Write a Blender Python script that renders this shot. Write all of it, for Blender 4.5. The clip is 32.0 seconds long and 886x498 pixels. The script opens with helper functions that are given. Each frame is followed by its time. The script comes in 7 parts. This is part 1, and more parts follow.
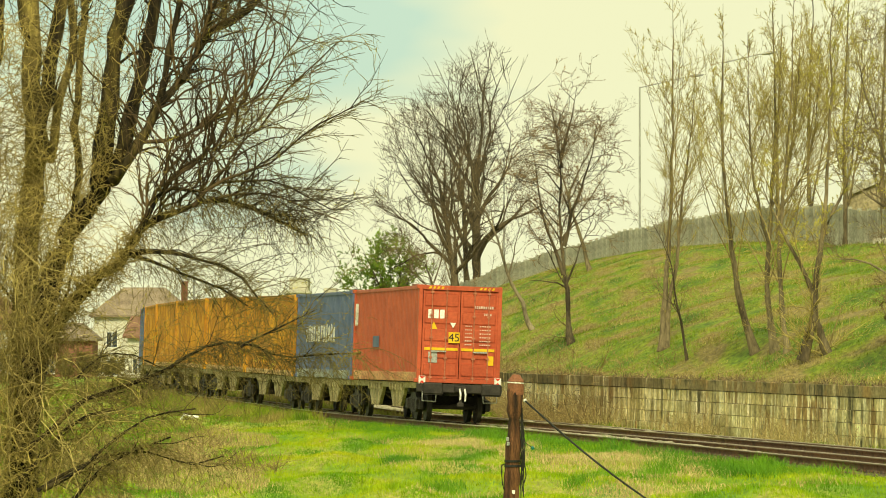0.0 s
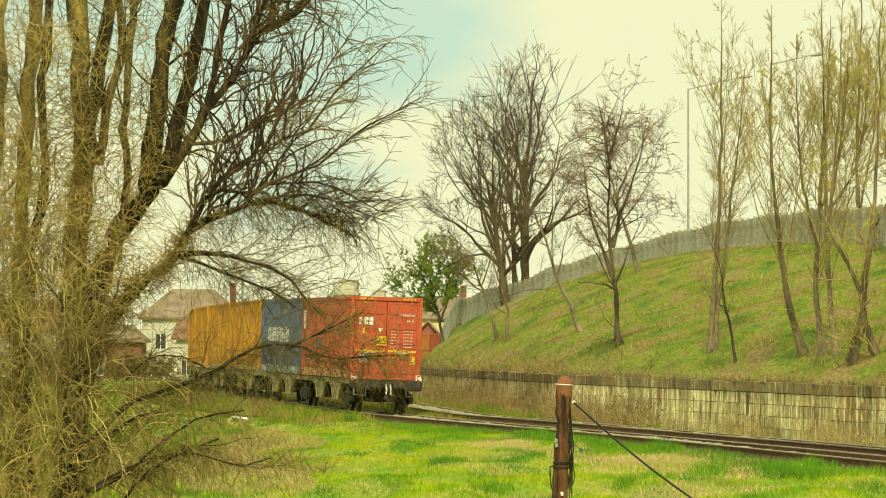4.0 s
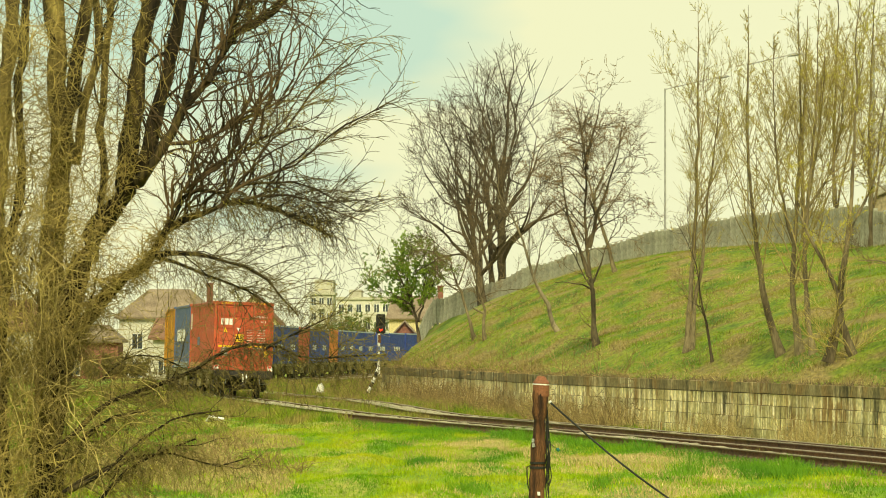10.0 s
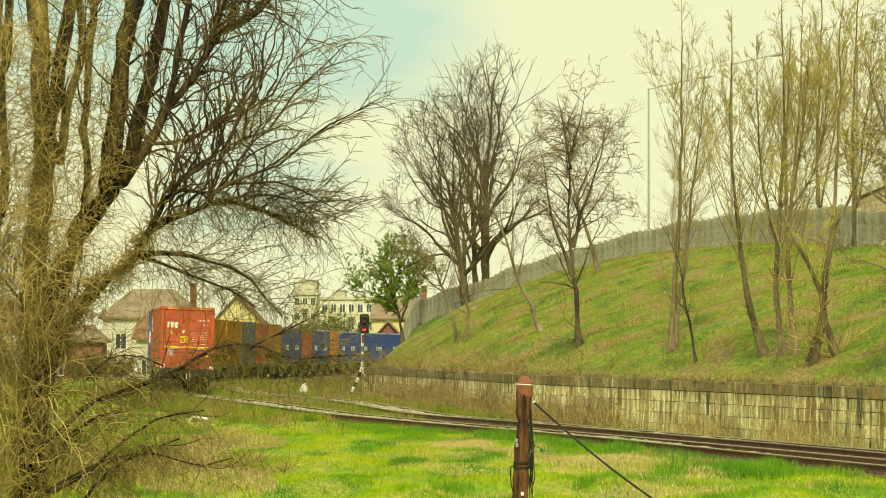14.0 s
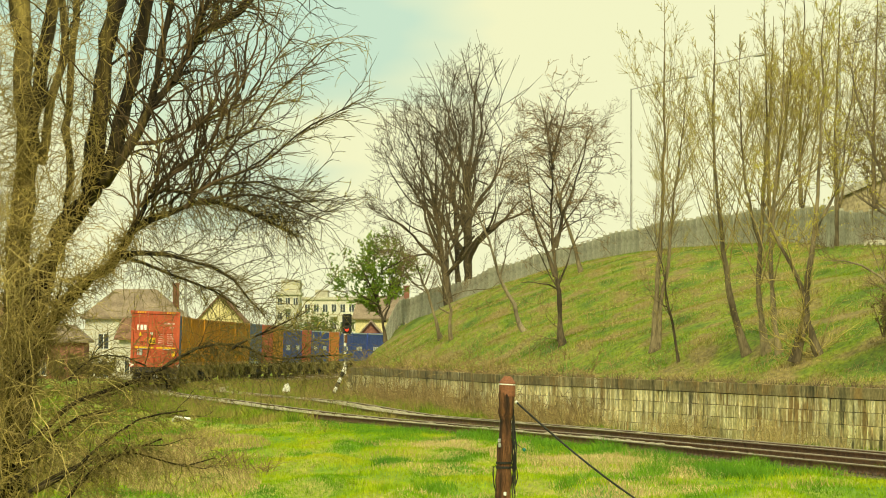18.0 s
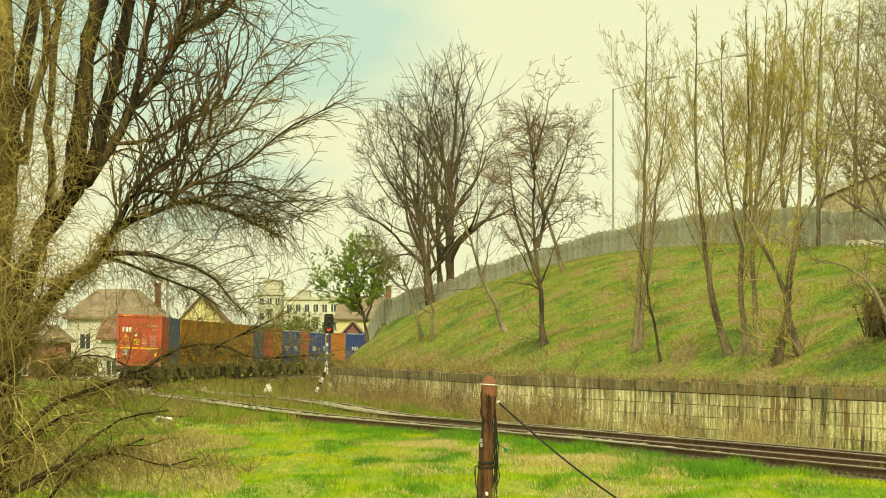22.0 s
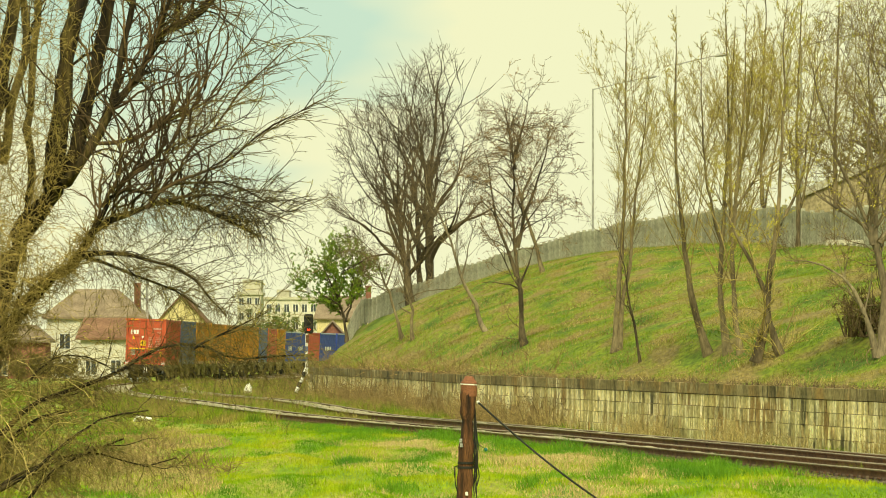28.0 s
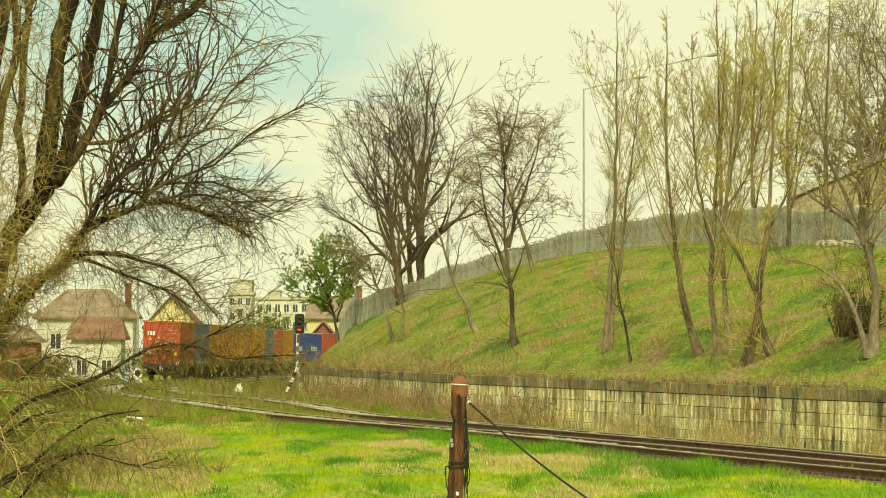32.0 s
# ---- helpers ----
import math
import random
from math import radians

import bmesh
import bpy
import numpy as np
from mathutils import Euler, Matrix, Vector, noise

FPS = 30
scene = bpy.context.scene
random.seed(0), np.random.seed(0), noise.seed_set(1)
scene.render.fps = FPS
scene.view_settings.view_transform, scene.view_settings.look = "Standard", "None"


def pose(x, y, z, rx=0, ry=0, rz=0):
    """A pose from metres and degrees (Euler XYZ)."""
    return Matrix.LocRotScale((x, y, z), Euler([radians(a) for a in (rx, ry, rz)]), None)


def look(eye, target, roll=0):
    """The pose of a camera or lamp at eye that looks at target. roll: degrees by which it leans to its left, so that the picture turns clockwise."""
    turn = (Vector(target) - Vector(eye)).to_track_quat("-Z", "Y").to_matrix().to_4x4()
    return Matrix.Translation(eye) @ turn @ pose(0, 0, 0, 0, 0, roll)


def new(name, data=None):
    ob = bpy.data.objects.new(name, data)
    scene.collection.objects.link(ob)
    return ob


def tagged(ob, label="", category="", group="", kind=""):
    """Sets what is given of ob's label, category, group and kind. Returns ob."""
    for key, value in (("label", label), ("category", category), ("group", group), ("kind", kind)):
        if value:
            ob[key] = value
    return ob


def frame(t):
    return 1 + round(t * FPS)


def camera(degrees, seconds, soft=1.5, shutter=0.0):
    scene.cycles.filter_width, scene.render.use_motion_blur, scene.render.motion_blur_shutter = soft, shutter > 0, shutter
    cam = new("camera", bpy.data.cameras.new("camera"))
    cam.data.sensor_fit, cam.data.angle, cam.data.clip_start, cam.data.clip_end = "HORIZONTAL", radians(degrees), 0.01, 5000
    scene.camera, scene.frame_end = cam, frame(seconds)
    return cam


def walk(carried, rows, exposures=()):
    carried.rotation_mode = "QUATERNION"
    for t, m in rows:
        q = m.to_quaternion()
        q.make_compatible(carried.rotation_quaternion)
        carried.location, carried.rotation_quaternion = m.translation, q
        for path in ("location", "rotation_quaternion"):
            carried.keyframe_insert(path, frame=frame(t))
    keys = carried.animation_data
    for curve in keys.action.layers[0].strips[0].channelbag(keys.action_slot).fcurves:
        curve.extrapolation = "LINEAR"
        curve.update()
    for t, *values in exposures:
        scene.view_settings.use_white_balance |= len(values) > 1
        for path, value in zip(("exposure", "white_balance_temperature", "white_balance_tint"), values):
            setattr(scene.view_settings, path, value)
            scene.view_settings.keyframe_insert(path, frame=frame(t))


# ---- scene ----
# A freight train leaves along a curved double track below a grassy bank; filmed from far off with a long lens.
# Metres; z = 0 is the top of the rails, +y is the way the camera looks, x is to its right.
cam = camera(10.0, 32.0, soft=1.0)
EYE_Z = 2.12

PAN = [
    (0, 0.634, 91.157),
    (0.5, 1.038, 91.167),
    (1, 1.341, 91.176),
    (1.5, 1.323, 91.176),
    (2, 1.292, 91.176),
    (2.5, 1.263, 91.176),
    (3, 1.226, 91.176),
    (3.5, 1.204, 91.176),
    (5.5, 1.106, 91.176),
    (6, 1.086, 91.176),
    (6.5, 1.067, 91.176),
    (7, 1.047, 91.176),
    (7.5, 1.028, 91.176),
    (8, 0.998, 91.176),
    (8.5, 0.979, 91.176),
    (9, 0.959, 91.176),
    (9.5, 0.940, 91.176),
    (10, 0.920, 91.176),
    (10.5, 0.900, 91.176),
    (11, 0.881, 91.176),
    (11.5, 0.852, 91.176),
    (12, 0.832, 91.176),
    (12.5, 0.803, 91.176),
    (13, 0.783, 91.176),
    (13.5, 0.764, 91.176),
    (14, 0.734, 91.176),
    (14.5, 0.705, 91.176),
    (16.5, 0.607, 91.176),
    (17, 0.587, 91.176),
    (17.5, 0.558, 91.176),
    (18, 0.538, 91.176),
    (18.5, 0.519, 91.176),
    (19, 0.489, 91.176),
    (19.5, 0.456, 91.176),
    (20, 0.431, 91.176),
    (20.5, 0.401, 91.176),
    (21, 0.382, 91.176),
    (21.5, 0.352, 91.176),
    (22, 0.333, 91.176),
    (22.5, 0.313, 91.176),
    (23, 0.294, 91.176),
    (23.5, 0.274, 91.176),
    (24, 0.254, 91.176),
    (24.5, 0.235, 91.176),
    (25, 0.215, 91.176),
    (25.5, 0.196, 91.176),
    (27.5, 0.117, 91.176),
    (28, 0.104, 91.176),
    (28.5, 0.088, 91.176),
    (29, 0.068, 91.176),
    (29.5, 0.058, 91.176),
    (30, 0.049, 91.176),
    (30.5, 0.039, 91.176),
    (31, 0.029, 91.176),
    (31.5, 0.010, 91.176),
    (32, 0.000, 91.176),
]
walk(cam, [(t, pose(0, 0, EYE_Z, tilt, 0, turn)) for t, turn, tilt in PAN],
     exposures=[(0, 0.0, 8600, -8), (32, 0.0, 8600, -8)])

# ---------------------------------------------------------------- light
world = bpy.data.worlds.new("sky")
scene.world = world
world.use_nodes = True
SUN_UP, SUN_ROUND = 44, 179


def build_sky():
    nt = world.node_tree
    nt.nodes.clear()
    out = nt.nodes.new("ShaderNodeOutputWorld")
    back = nt.nodes.new("ShaderNodeBackground")
    sky = nt.nodes.new("ShaderNodeTexSky")
    sky.sky_type = "NISHITA"
    sky.sun_disc = False
    sky.sun_elevation = radians(SUN_UP)
    sky.sun_rotation = radians(SUN_ROUND)
    sky.dust_density = 2.0
    coord = nt.nodes.new("ShaderNodeTexCoord")
    stretch = nt.nodes.new("ShaderNodeMapping")
    stretch.inputs["Scale"].default_value = (7.0, 7.0, 26.0)
    stretch.inputs["Location"].default_value = (0.64, 1.377, 0.262)
    cloud = nt.nodes.new("ShaderNodeTexNoise")
    cloud.inputs["Scale"].default_value = 1.0
    cloud.inputs["Detail"].default_value = 4.0
    cloud.inputs["Roughness"].default_value = 0.45
    ramp = nt.nodes.new("ShaderNodeValToRGB")
    ramp.color_ramp.elements[0].position = 0.385
    ramp.color_ramp.elements[0].color = (0, 0, 0, 1)
    ramp.color_ramp.elements[1].position = 0.485
    ramp.color_ramp.elements[1].color = (1, 1, 1, 1)
    mix = nt.nodes.new("ShaderNodeMix")
    mix.data_type = "RGBA"
    mix.inputs["B"].default_value = (9.2, 9.4, 8.0, 1)
    nt.links.new(coord.outputs["Generated"], stretch.inputs["Vector"])
    nt.links.new(stretch.outputs["Vector"], cloud.inputs["Vector"])
    nt.links.new(cloud.outputs["Fac"], ramp.inputs["Fac"])
    nt.links.new(ramp.outputs["Color"], mix.inputs["Factor"])
    haze = nt.nodes.new("ShaderNodeMix")
    haze.data_type = "RGBA"
    haze.inputs["Factor"].default_value = 0.75
    haze.inputs["B"].default_value = (6.6, 9.1, 9.6, 1)
    nt.links.new(sky.outputs["Color"], haze.inputs["A"])
    nt.links.new(haze.outputs["Result"], mix.inputs["A"])
    nt.links.new(mix.outputs["Result"], back.inputs["Color"])
    back.inputs["Strength"].default_value = 0.095
    nt.links.new(back.outputs["Background"], out.inputs["Surface"])


build_sky()
sun_data = bpy.data.lights.new("sun", "SUN")
sun_data.energy, sun_data.angle, sun_data.color = 4.3, radians(14), (1.0, 0.95, 0.84)
sun = new("sun", sun_data)
_az = radians(SUN_ROUND)
sun.matrix_basis = look((60 * math.sin(_az), 60 * math.cos(_az), 60 * math.tan(radians(SUN_UP))), (0, 0, 0))


# ---------------------------------------------------------------- materials
def material(name, low, high, scale=3.0, rough=0.85, bump=0.0, fine=30.0, metal=0.0, vary=0.0, island=0.0, stretch=(1, 1, 1), spec=0.3, grain=0.35, bands=None, world_space=False):
    """A noisy two-colour surface with fine grain and relief; vary: by object, island: by loose piece."""
    m = bpy.data.materials.new(name)
    m.use_nodes = True
    nt = m.node_tree
    b = nt.nodes["Principled BSDF"]
    b.inputs["Roughness"].default_value = rough
    b.inputs["Metallic"].default_value = metal
    b.inputs["Specular IOR Level"].default_value = spec
    co = nt.nodes.new("ShaderNodeTexCoord")
    mp = nt.nodes.new("ShaderNodeMapping")
    mp.inputs["Scale"].default_value = stretch
    place = nt.nodes.new("ShaderNodeNewGeometry").outputs["Position"] if world_space else co.outputs["Object"]
    nt.links.new(place, mp.inputs["Vector"])
    n1 = nt.nodes.new("ShaderNodeTexNoise")
    n1.inputs["Scale"].default_value = scale
    n1.inputs["Detail"].default_value = 5
    n2 = nt.nodes.new("ShaderNodeTexNoise")
    n2.inputs["Scale"].default_value = fine
    n2.inputs["Detail"].default_value = 3
    for n in (n1, n2):
        nt.links.new(mp.outputs["Vector"], n.inputs["Vector"])
    r = nt.nodes.new("ShaderNodeValToRGB")
    r.color_ramp.elements[0].position, r.color_ramp.elements[1].position = 0.33, 0.67
    r.color_ramp.elements[0].color, r.color_ramp.elements[1].color = (*low, 1), (*high, 1)
    for at, c in bands or ():
        e = r.color_ramp.elements.new(at)
        e.color = (*c, 1)
    nt.links.new(n1.outputs["Fac"], r.inputs["Fac"])
    g = nt.nodes.new("ShaderNodeMapRange")
    g.inputs["From Min"].default_value, g.inputs["From Max"].default_value = 0.3, 0.7
    g.inputs["To Min"].default_value, g.inputs["To Max"].default_value = 1 - grain, 1 + grain
    nt.links.new(n2.outputs["Fac"], g.inputs["Value"])
    value = g.outputs["Result"]
    for amount, node, socket in ((vary, "ShaderNodeObjectInfo", "Random"), (island, "ShaderNodeNewGeometry", "Random Per Island")):
        if amount:
            o = nt.nodes.new(node)
            k = nt.nodes.new("ShaderNodeMapRange")
            k.inputs["To Min"].default_value, k.inputs["To Max"].default_value = 1 - amount, 1 + amount
            nt.links.new(o.outputs[socket], k.inputs["Value"])
            p = nt.nodes.new("ShaderNodeMath")
            p.operation = "MULTIPLY"
            nt.links.new(value, p.inputs[0])
            nt.links.new(k.outputs["Result"], p.inputs[1])
            value = p.outputs["Value"]
    mul = nt.nodes.new("ShaderNodeMix")
    mul.data_type, mul.blend_type = "RGBA", "MULTIPLY"
    mul.inputs["Factor"].default_value = 1
    nt.links.new(r.outputs["Color"], mul.inputs["A"])
    nt.links.new(value, mul.inputs["B"])
    nt.links.new(mul.outputs["Result"], b.inputs["Base Color"])
    if bump:
        bp = nt.nodes.new("ShaderNodeBump")
        bp.inputs["Strength"].default_value = min(1.0, bump)
        bp.inputs["Distance"].default_value = 0.03
        nt.links.new(n2.outputs["Fac"], bp.inputs["Height"])
        nt.links.new(bp.outputs["Normal"], b.inputs["Normal"])
    return m


M = {}
M["grass"] = material("grass_ground", (0.07, 0.17, 0.010), (0.27, 0.31, 0.02), 0.7, 0.95, 0.6, 9.0, stretch=(1, 0.22, 1), bands=[(0.45, (0.14, 0.24, 0.014)), (0.60, (0.29, 0.27, 0.055))])
M["blade"] = material("grass_blade", (0.055, 0.16, 0.006), (0.33, 0.36, 0.02), 0.75, 0.8, 0, 6, island=0.16, grain=0.2, stretch=(1, 0.13, 1), bands=[(0.43, (0.12, 0.25, 0.007)), (0.53, (0.25, 0.35, 0.012))])
M["bank_blade"] = material("bank_grass_blade", (0.075, 0.140, 0.010), (0.25, 0.20, 0.06), 0.7, 0.8, 0, 6, island=0.2, grain=0.35, stretch=(1.0, 0.30, 0.5), bands=[(0.43, (0.135, 0.205, 0.012)), (0.51, (0.19, 0.235, 0.018)), (0.58, (0.215, 0.185, 0.045))])
M["tuft"] = material("lush_grass_tuft", (0.045, 0.15, 0.010), (0.15, 0.30, 0.015), 0.6, 0.8, 0, 6, island=0.14, grain=0.2)
M["bank_ground"] = material("bank_turf", (0.065, 0.115, 0.010), (0.22, 0.165, 0.06), 0.7, 0.95, 0.8, 7.0, grain=0.45, stretch=(1.0, 0.30, 0.5), bands=[(0.43, (0.115, 0.17, 0.012)), (0.51, (0.165, 0.19, 0.02)), (0.58, (0.185, 0.15, 0.045))])
M["dry"] = material("dry_grass", (0.26, 0.19, 0.075), (0.46, 0.36, 0.16), 1.2, 0.9, 0, 14, island=0.35)
M["bramble"] = material("dry_bramble", (0.13, 0.088, 0.036), (0.36, 0.255, 0.11), 0.7, 0.9, 0, 14, island=0.35)
M["dirt"] = material("dry_soil", (0.10, 0.075, 0.04), (0.24, 0.17, 0.09), 1.5, 0.95, 0, 10, island=0.3)
M["ballast"] = material("ballast", (0.17, 0.15, 0.095), (0.46, 0.41, 0.28), 2.2, 0.95, 1.0, 16)
M["stone"] = material("ballast_stone", (0.16, 0.14, 0.11), (0.36, 0.32, 0.25), 3.0, 0.9, 0, 30, island=0.35)
M["rust"] = material("rusty_steel", (0.075, 0.034, 0.017), (0.18, 0.085, 0.04), 4.0, 0.8, 0.4, 60)
M["railtop"] = material("worn_rail_head", (0.26, 0.20, 0.14), (0.42, 0.34, 0.25), 3.0, 0.5, 0, 60, metal=0.25)
M["sleeper"] = material("old_sleeper", (0.06, 0.045, 0.032), (0.14, 0.10, 0.07), 3.0, 0.9, 0.6, 40, vary=0.25)
M["mortar"] = material("dark_wall_joint", (0.10, 0.08, 0.046), (0.24, 0.19, 0.11), 2.0, 0.95, 0.5, 20)
M["straw"] = material("pinkish_straw", (0.36, 0.25, 0.11), (0.58, 0.44, 0.22), 0.8, 0.9, 0, 8, island=0.2)
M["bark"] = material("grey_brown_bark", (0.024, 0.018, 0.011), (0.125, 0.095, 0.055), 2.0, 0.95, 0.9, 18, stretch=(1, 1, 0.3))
M["willow"] = material("dark_willow_bark", (0.012, 0.009, 0.005), (0.15, 0.11, 0.035), 4.5, 0.95, 1.0, 22, stretch=(1, 1, 0.22), grain=0.6, bands=[(0.46, (0.020, 0.014, 0.007)), (0.58, (0.052, 0.038, 0.016))])
M["willow_moss"] = material("tan_mossy_willow_bark", (0.035, 0.026, 0.010), (0.34, 0.26, 0.085), 3.0, 0.95, 1.0, 22, stretch=(1, 1, 0.22), grain=0.5, bands=[(0.45, (0.085, 0.064, 0.025)), (0.56, (0.18, 0.135, 0.05))])
M["willow_strand"] = material("pale_olive_strand", (0.16, 0.12, 0.046), (0.50, 0.385, 0.15), 0.9, 0.9, 0, 20, island=0.4)
M["willow_rod"] = material("dark_red_brown_shoot", (0.034, 0.022, 0.012), (0.135, 0.086, 0.038), 0.9, 0.9, 0, 20, island=0.35)
# Lighter copy of the grey-brown bark; light on the bank trunks is in its colour.
M["lit_bank_bark"] = material("grey_brown_lit_bark", (0.065, 0.050, 0.028), (0.23, 0.18, 0.10), 2.0, 0.95, 0.9, 18, stretch=(1, 1, 0.3))
M["willow_twig"] = material("brown_willow_twig", (0.060, 0.044, 0.017), (0.26, 0.20, 0.065), 0.6, 0.9, 0, 20, island=0.35)
M["willow_veil"] = material("olive_willow_twig", (0.145, 0.108, 0.036), (0.46, 0.345, 0.115), 0.7, 0.9, 0, 20, island=0.4)
M["twig"] = material("bare_brown_twig", (0.10, 0.07, 0.036), (0.23, 0.16, 0.08), 0.5, 0.9, 0, 20, island=0.3)
M["dark_twig"] = material("dark_grey_twig", (0.045, 0.034, 0.021), (0.13, 0.095, 0.055), 0.5, 0.9, 0, 20, island=0.3)
M["young_bark"] = material("golden_brown_young_bark", (0.14, 0.105, 0.044), (0.34, 0.26, 0.10), 2.0, 0.9, 0.5, 18, stretch=(1, 1, 0.3))
M["wing"] = material("tan_stained_concrete", (0.22, 0.18, 0.10), (0.36, 0.30, 0.18), 0.7, 0.9, 0.4, 8)
M["young_twig"] = material("yellowish_young_twig", (0.22, 0.17, 0.05), (0.42, 0.34, 0.11), 0.5, 0.9, 0, 20, island=0.3)
M["bud"] = material("yellow_green_bud", (0.36, 0.34, 0.05), (0.58, 0.50, 0.10), 0.8, 0.8, 0, 20, island=0.3)
M["rust_bud"] = material("reddish_brown_bud", (0.22, 0.13, 0.055), (0.38, 0.24, 0.09), 0.8, 0.8, 0, 20, island=0.3)
M["leaf"] = material("fresh_green_leaf", (0.08, 0.17, 0.015), (0.25, 0.36, 0.035), 0.8, 0.75, 0, 20, island=0.3)
M["wood"] = material("creosoted_post_wood", (0.022, 0.012, 0.007), (0.20, 0.085, 0.036), 1.8, 0.85, 1.0, 14, stretch=(7, 7, 0.45), grain=0.5, bands=[(0.5, (0.085, 0.036, 0.016))])
M["cap"] = material("rusty_brown_cap", (0.16, 0.06, 0.03), (0.26, 0.10, 0.05), 4.0, 0.7, 0.3, 40)
M["black"] = material("dull_black", (0.012, 0.012, 0.006), (0.03, 0.028, 0.026), 4.0, 0.7, 0.3, 40)
M["white"] = material("off_white_paint", (0.62, 0.60, 0.54), (0.80, 0.78, 0.72), 3.0, 0.6, 0.2, 40)
M["faded_white"] = material("faded_white_paint", (0.50, 0.34, 0.28), (0.70, 0.58, 0.50), 5.0, 0.6, 0.1, 40)
M["fence"] = material("grey_fence_sheet", (0.25, 0.24, 0.18), (0.41, 0.395, 0.305), 1.2, 0.75, 0.3, 12, vary=0.12)
M["steel"] = material("galvanised_steel", (0.28, 0.28, 0.26), (0.40, 0.40, 0.37), 3.0, 0.55, 0.2, 30, metal=0.3)
M["red"] = material("red_container_paint", (0.36, 0.060, 0.026), (0.48, 0.092, 0.042), 1.5, 0.55, 0.15, 12, grain=0.12)
M["blue"] = material("blue_container_paint", (0.065, 0.095, 0.19), (0.11, 0.14, 0.24), 1.5, 0.6, 0.15, 12, grain=0.15)
M["deepblue"] = material("deep_blue_container_paint", (0.022, 0.048, 0.22), (0.035, 0.07, 0.30), 1.5, 0.6, 0.15, 12, grain=0.15)
M["amber"] = material("amber_container_paint", (0.46, 0.20, 0.018), (0.62, 0.29, 0.032), 1.2, 0.7, 0.15, 10, grain=0.22, bands=[(0.42, (0.33, 0.135, 0.018))])
M["orange"] = material("orange_container_paint", (0.55, 0.16, 0.03), (0.65, 0.22, 0.05), 1.5, 0.6, 0.1, 12, grain=0.12)
M["rail_R"] = material("rubbed_red_rail", (0.40, 0.115, 0.05), (0.62, 0.34, 0.17), 2.0, 0.7, 0.2, 14, stretch=(1, 0.5, 1.5))
M["rail_B"] = material("rubbed_blue_rail", (0.10, 0.13, 0.19), (0.40, 0.42, 0.38), 2.0, 0.7, 0.2, 14, stretch=(1, 0.5, 1.5))
M["rail_Y"] = material("rubbed_amber_rail", (0.32, 0.15, 0.04), (0.58, 0.40, 0.20), 2.0, 0.7, 0.2, 14, stretch=(1, 0.5, 1.5))
M["wagon"] = material("dusty_olive_wagon_frame", (0.25, 0.205, 0.105), (0.46, 0.385, 0.22), 2.5, 0.85, 0.3, 20)
M["grime"] = material("grimy_dark_steel", (0.014, 0.012, 0.010), (0.045, 0.038, 0.03), 4.0, 0.7, 0.4, 40)
M["yellow"] = material("yellow_sign_paint", (0.62, 0.36, 0.02), (0.75, 0.46, 0.04), 4.0, 0.6, 0, 40, grain=0.1)
M["redsign"] = material("red_sign_paint", (0.5, 0.03, 0.02), (0.6, 0.05, 0.03), 4.0, 0.6, 0, 40, grain=0.1)
M["plaster"] = material("pale_plaster", (0.44, 0.41, 0.33), (0.60, 0.57, 0.47), 0.8, 0.9, 0.3, 8)
M["cream"] = material("cream_plaster", (0.50, 0.41, 0.20), (0.62, 0.53, 0.30), 0.8, 0.9, 0.3, 8)
M["concrete"] = material("stained_concrete", (0.33, 0.31, 0.24), (0.50, 0.47, 0.37), 0.7, 0.9, 0.4, 8)
M["tile_grey"] = material("greyish_brown_roof_tile", (0.17, 0.125, 0.085), (0.26, 0.20, 0.14), 1.0, 0.9, 0.6, 8)
M["tile_red"] = material("brown_red_roof_tile", (0.15, 0.078, 0.05), (0.23, 0.125, 0.08), 1.0, 0.9, 0.6, 8)
M["brick"] = material("red_brick", (0.17, 0.07, 0.045), (0.27, 0.12, 0.08), 1.0, 0.9, 0.5, 8)
M["pane"] = material("dark_window_glass", (0.03, 0.035, 0.04), (0.07, 0.08, 0.085), 1.0, 0.15, 0, 8, spec=0.6)
M["hedge"] = material("dull_green_foliage", (0.06, 0.095, 0.02), (0.14, 0.17, 0.04), 0.8, 0.8, 0, 20, island=0.35)
M["conifer"] = material("olive_brown_foliage", (0.10, 0.085, 0.024), (0.22, 0.175, 0.055), 0.8, 0.8, 0, 20, island=0.35)
M["teal"] = material("teal_glass", (0.02, 0.16, 0.14), (0.04, 0.24, 0.20), 3.0, 0.2, 0, 20, spec=0.6)
M["pale_bark"] = material("pale_grey_bark", (0.12, 0.095, 0.06), (0.26, 0.21, 0.13), 2.0, 0.95, 0.8, 18, stretch=(1, 1, 0.3))
M["cabinet"] = material("grey_blue_paint", (0.36, 0.42, 0.45), (0.46, 0.52, 0.54), 2.0, 0.6, 0.1, 20)
M["worn_red"] = material("worn_red_steel", (0.30, 0.085, 0.045), (0.46, 0.17, 0.10), 6.0, 0.6, 0.1, 30)


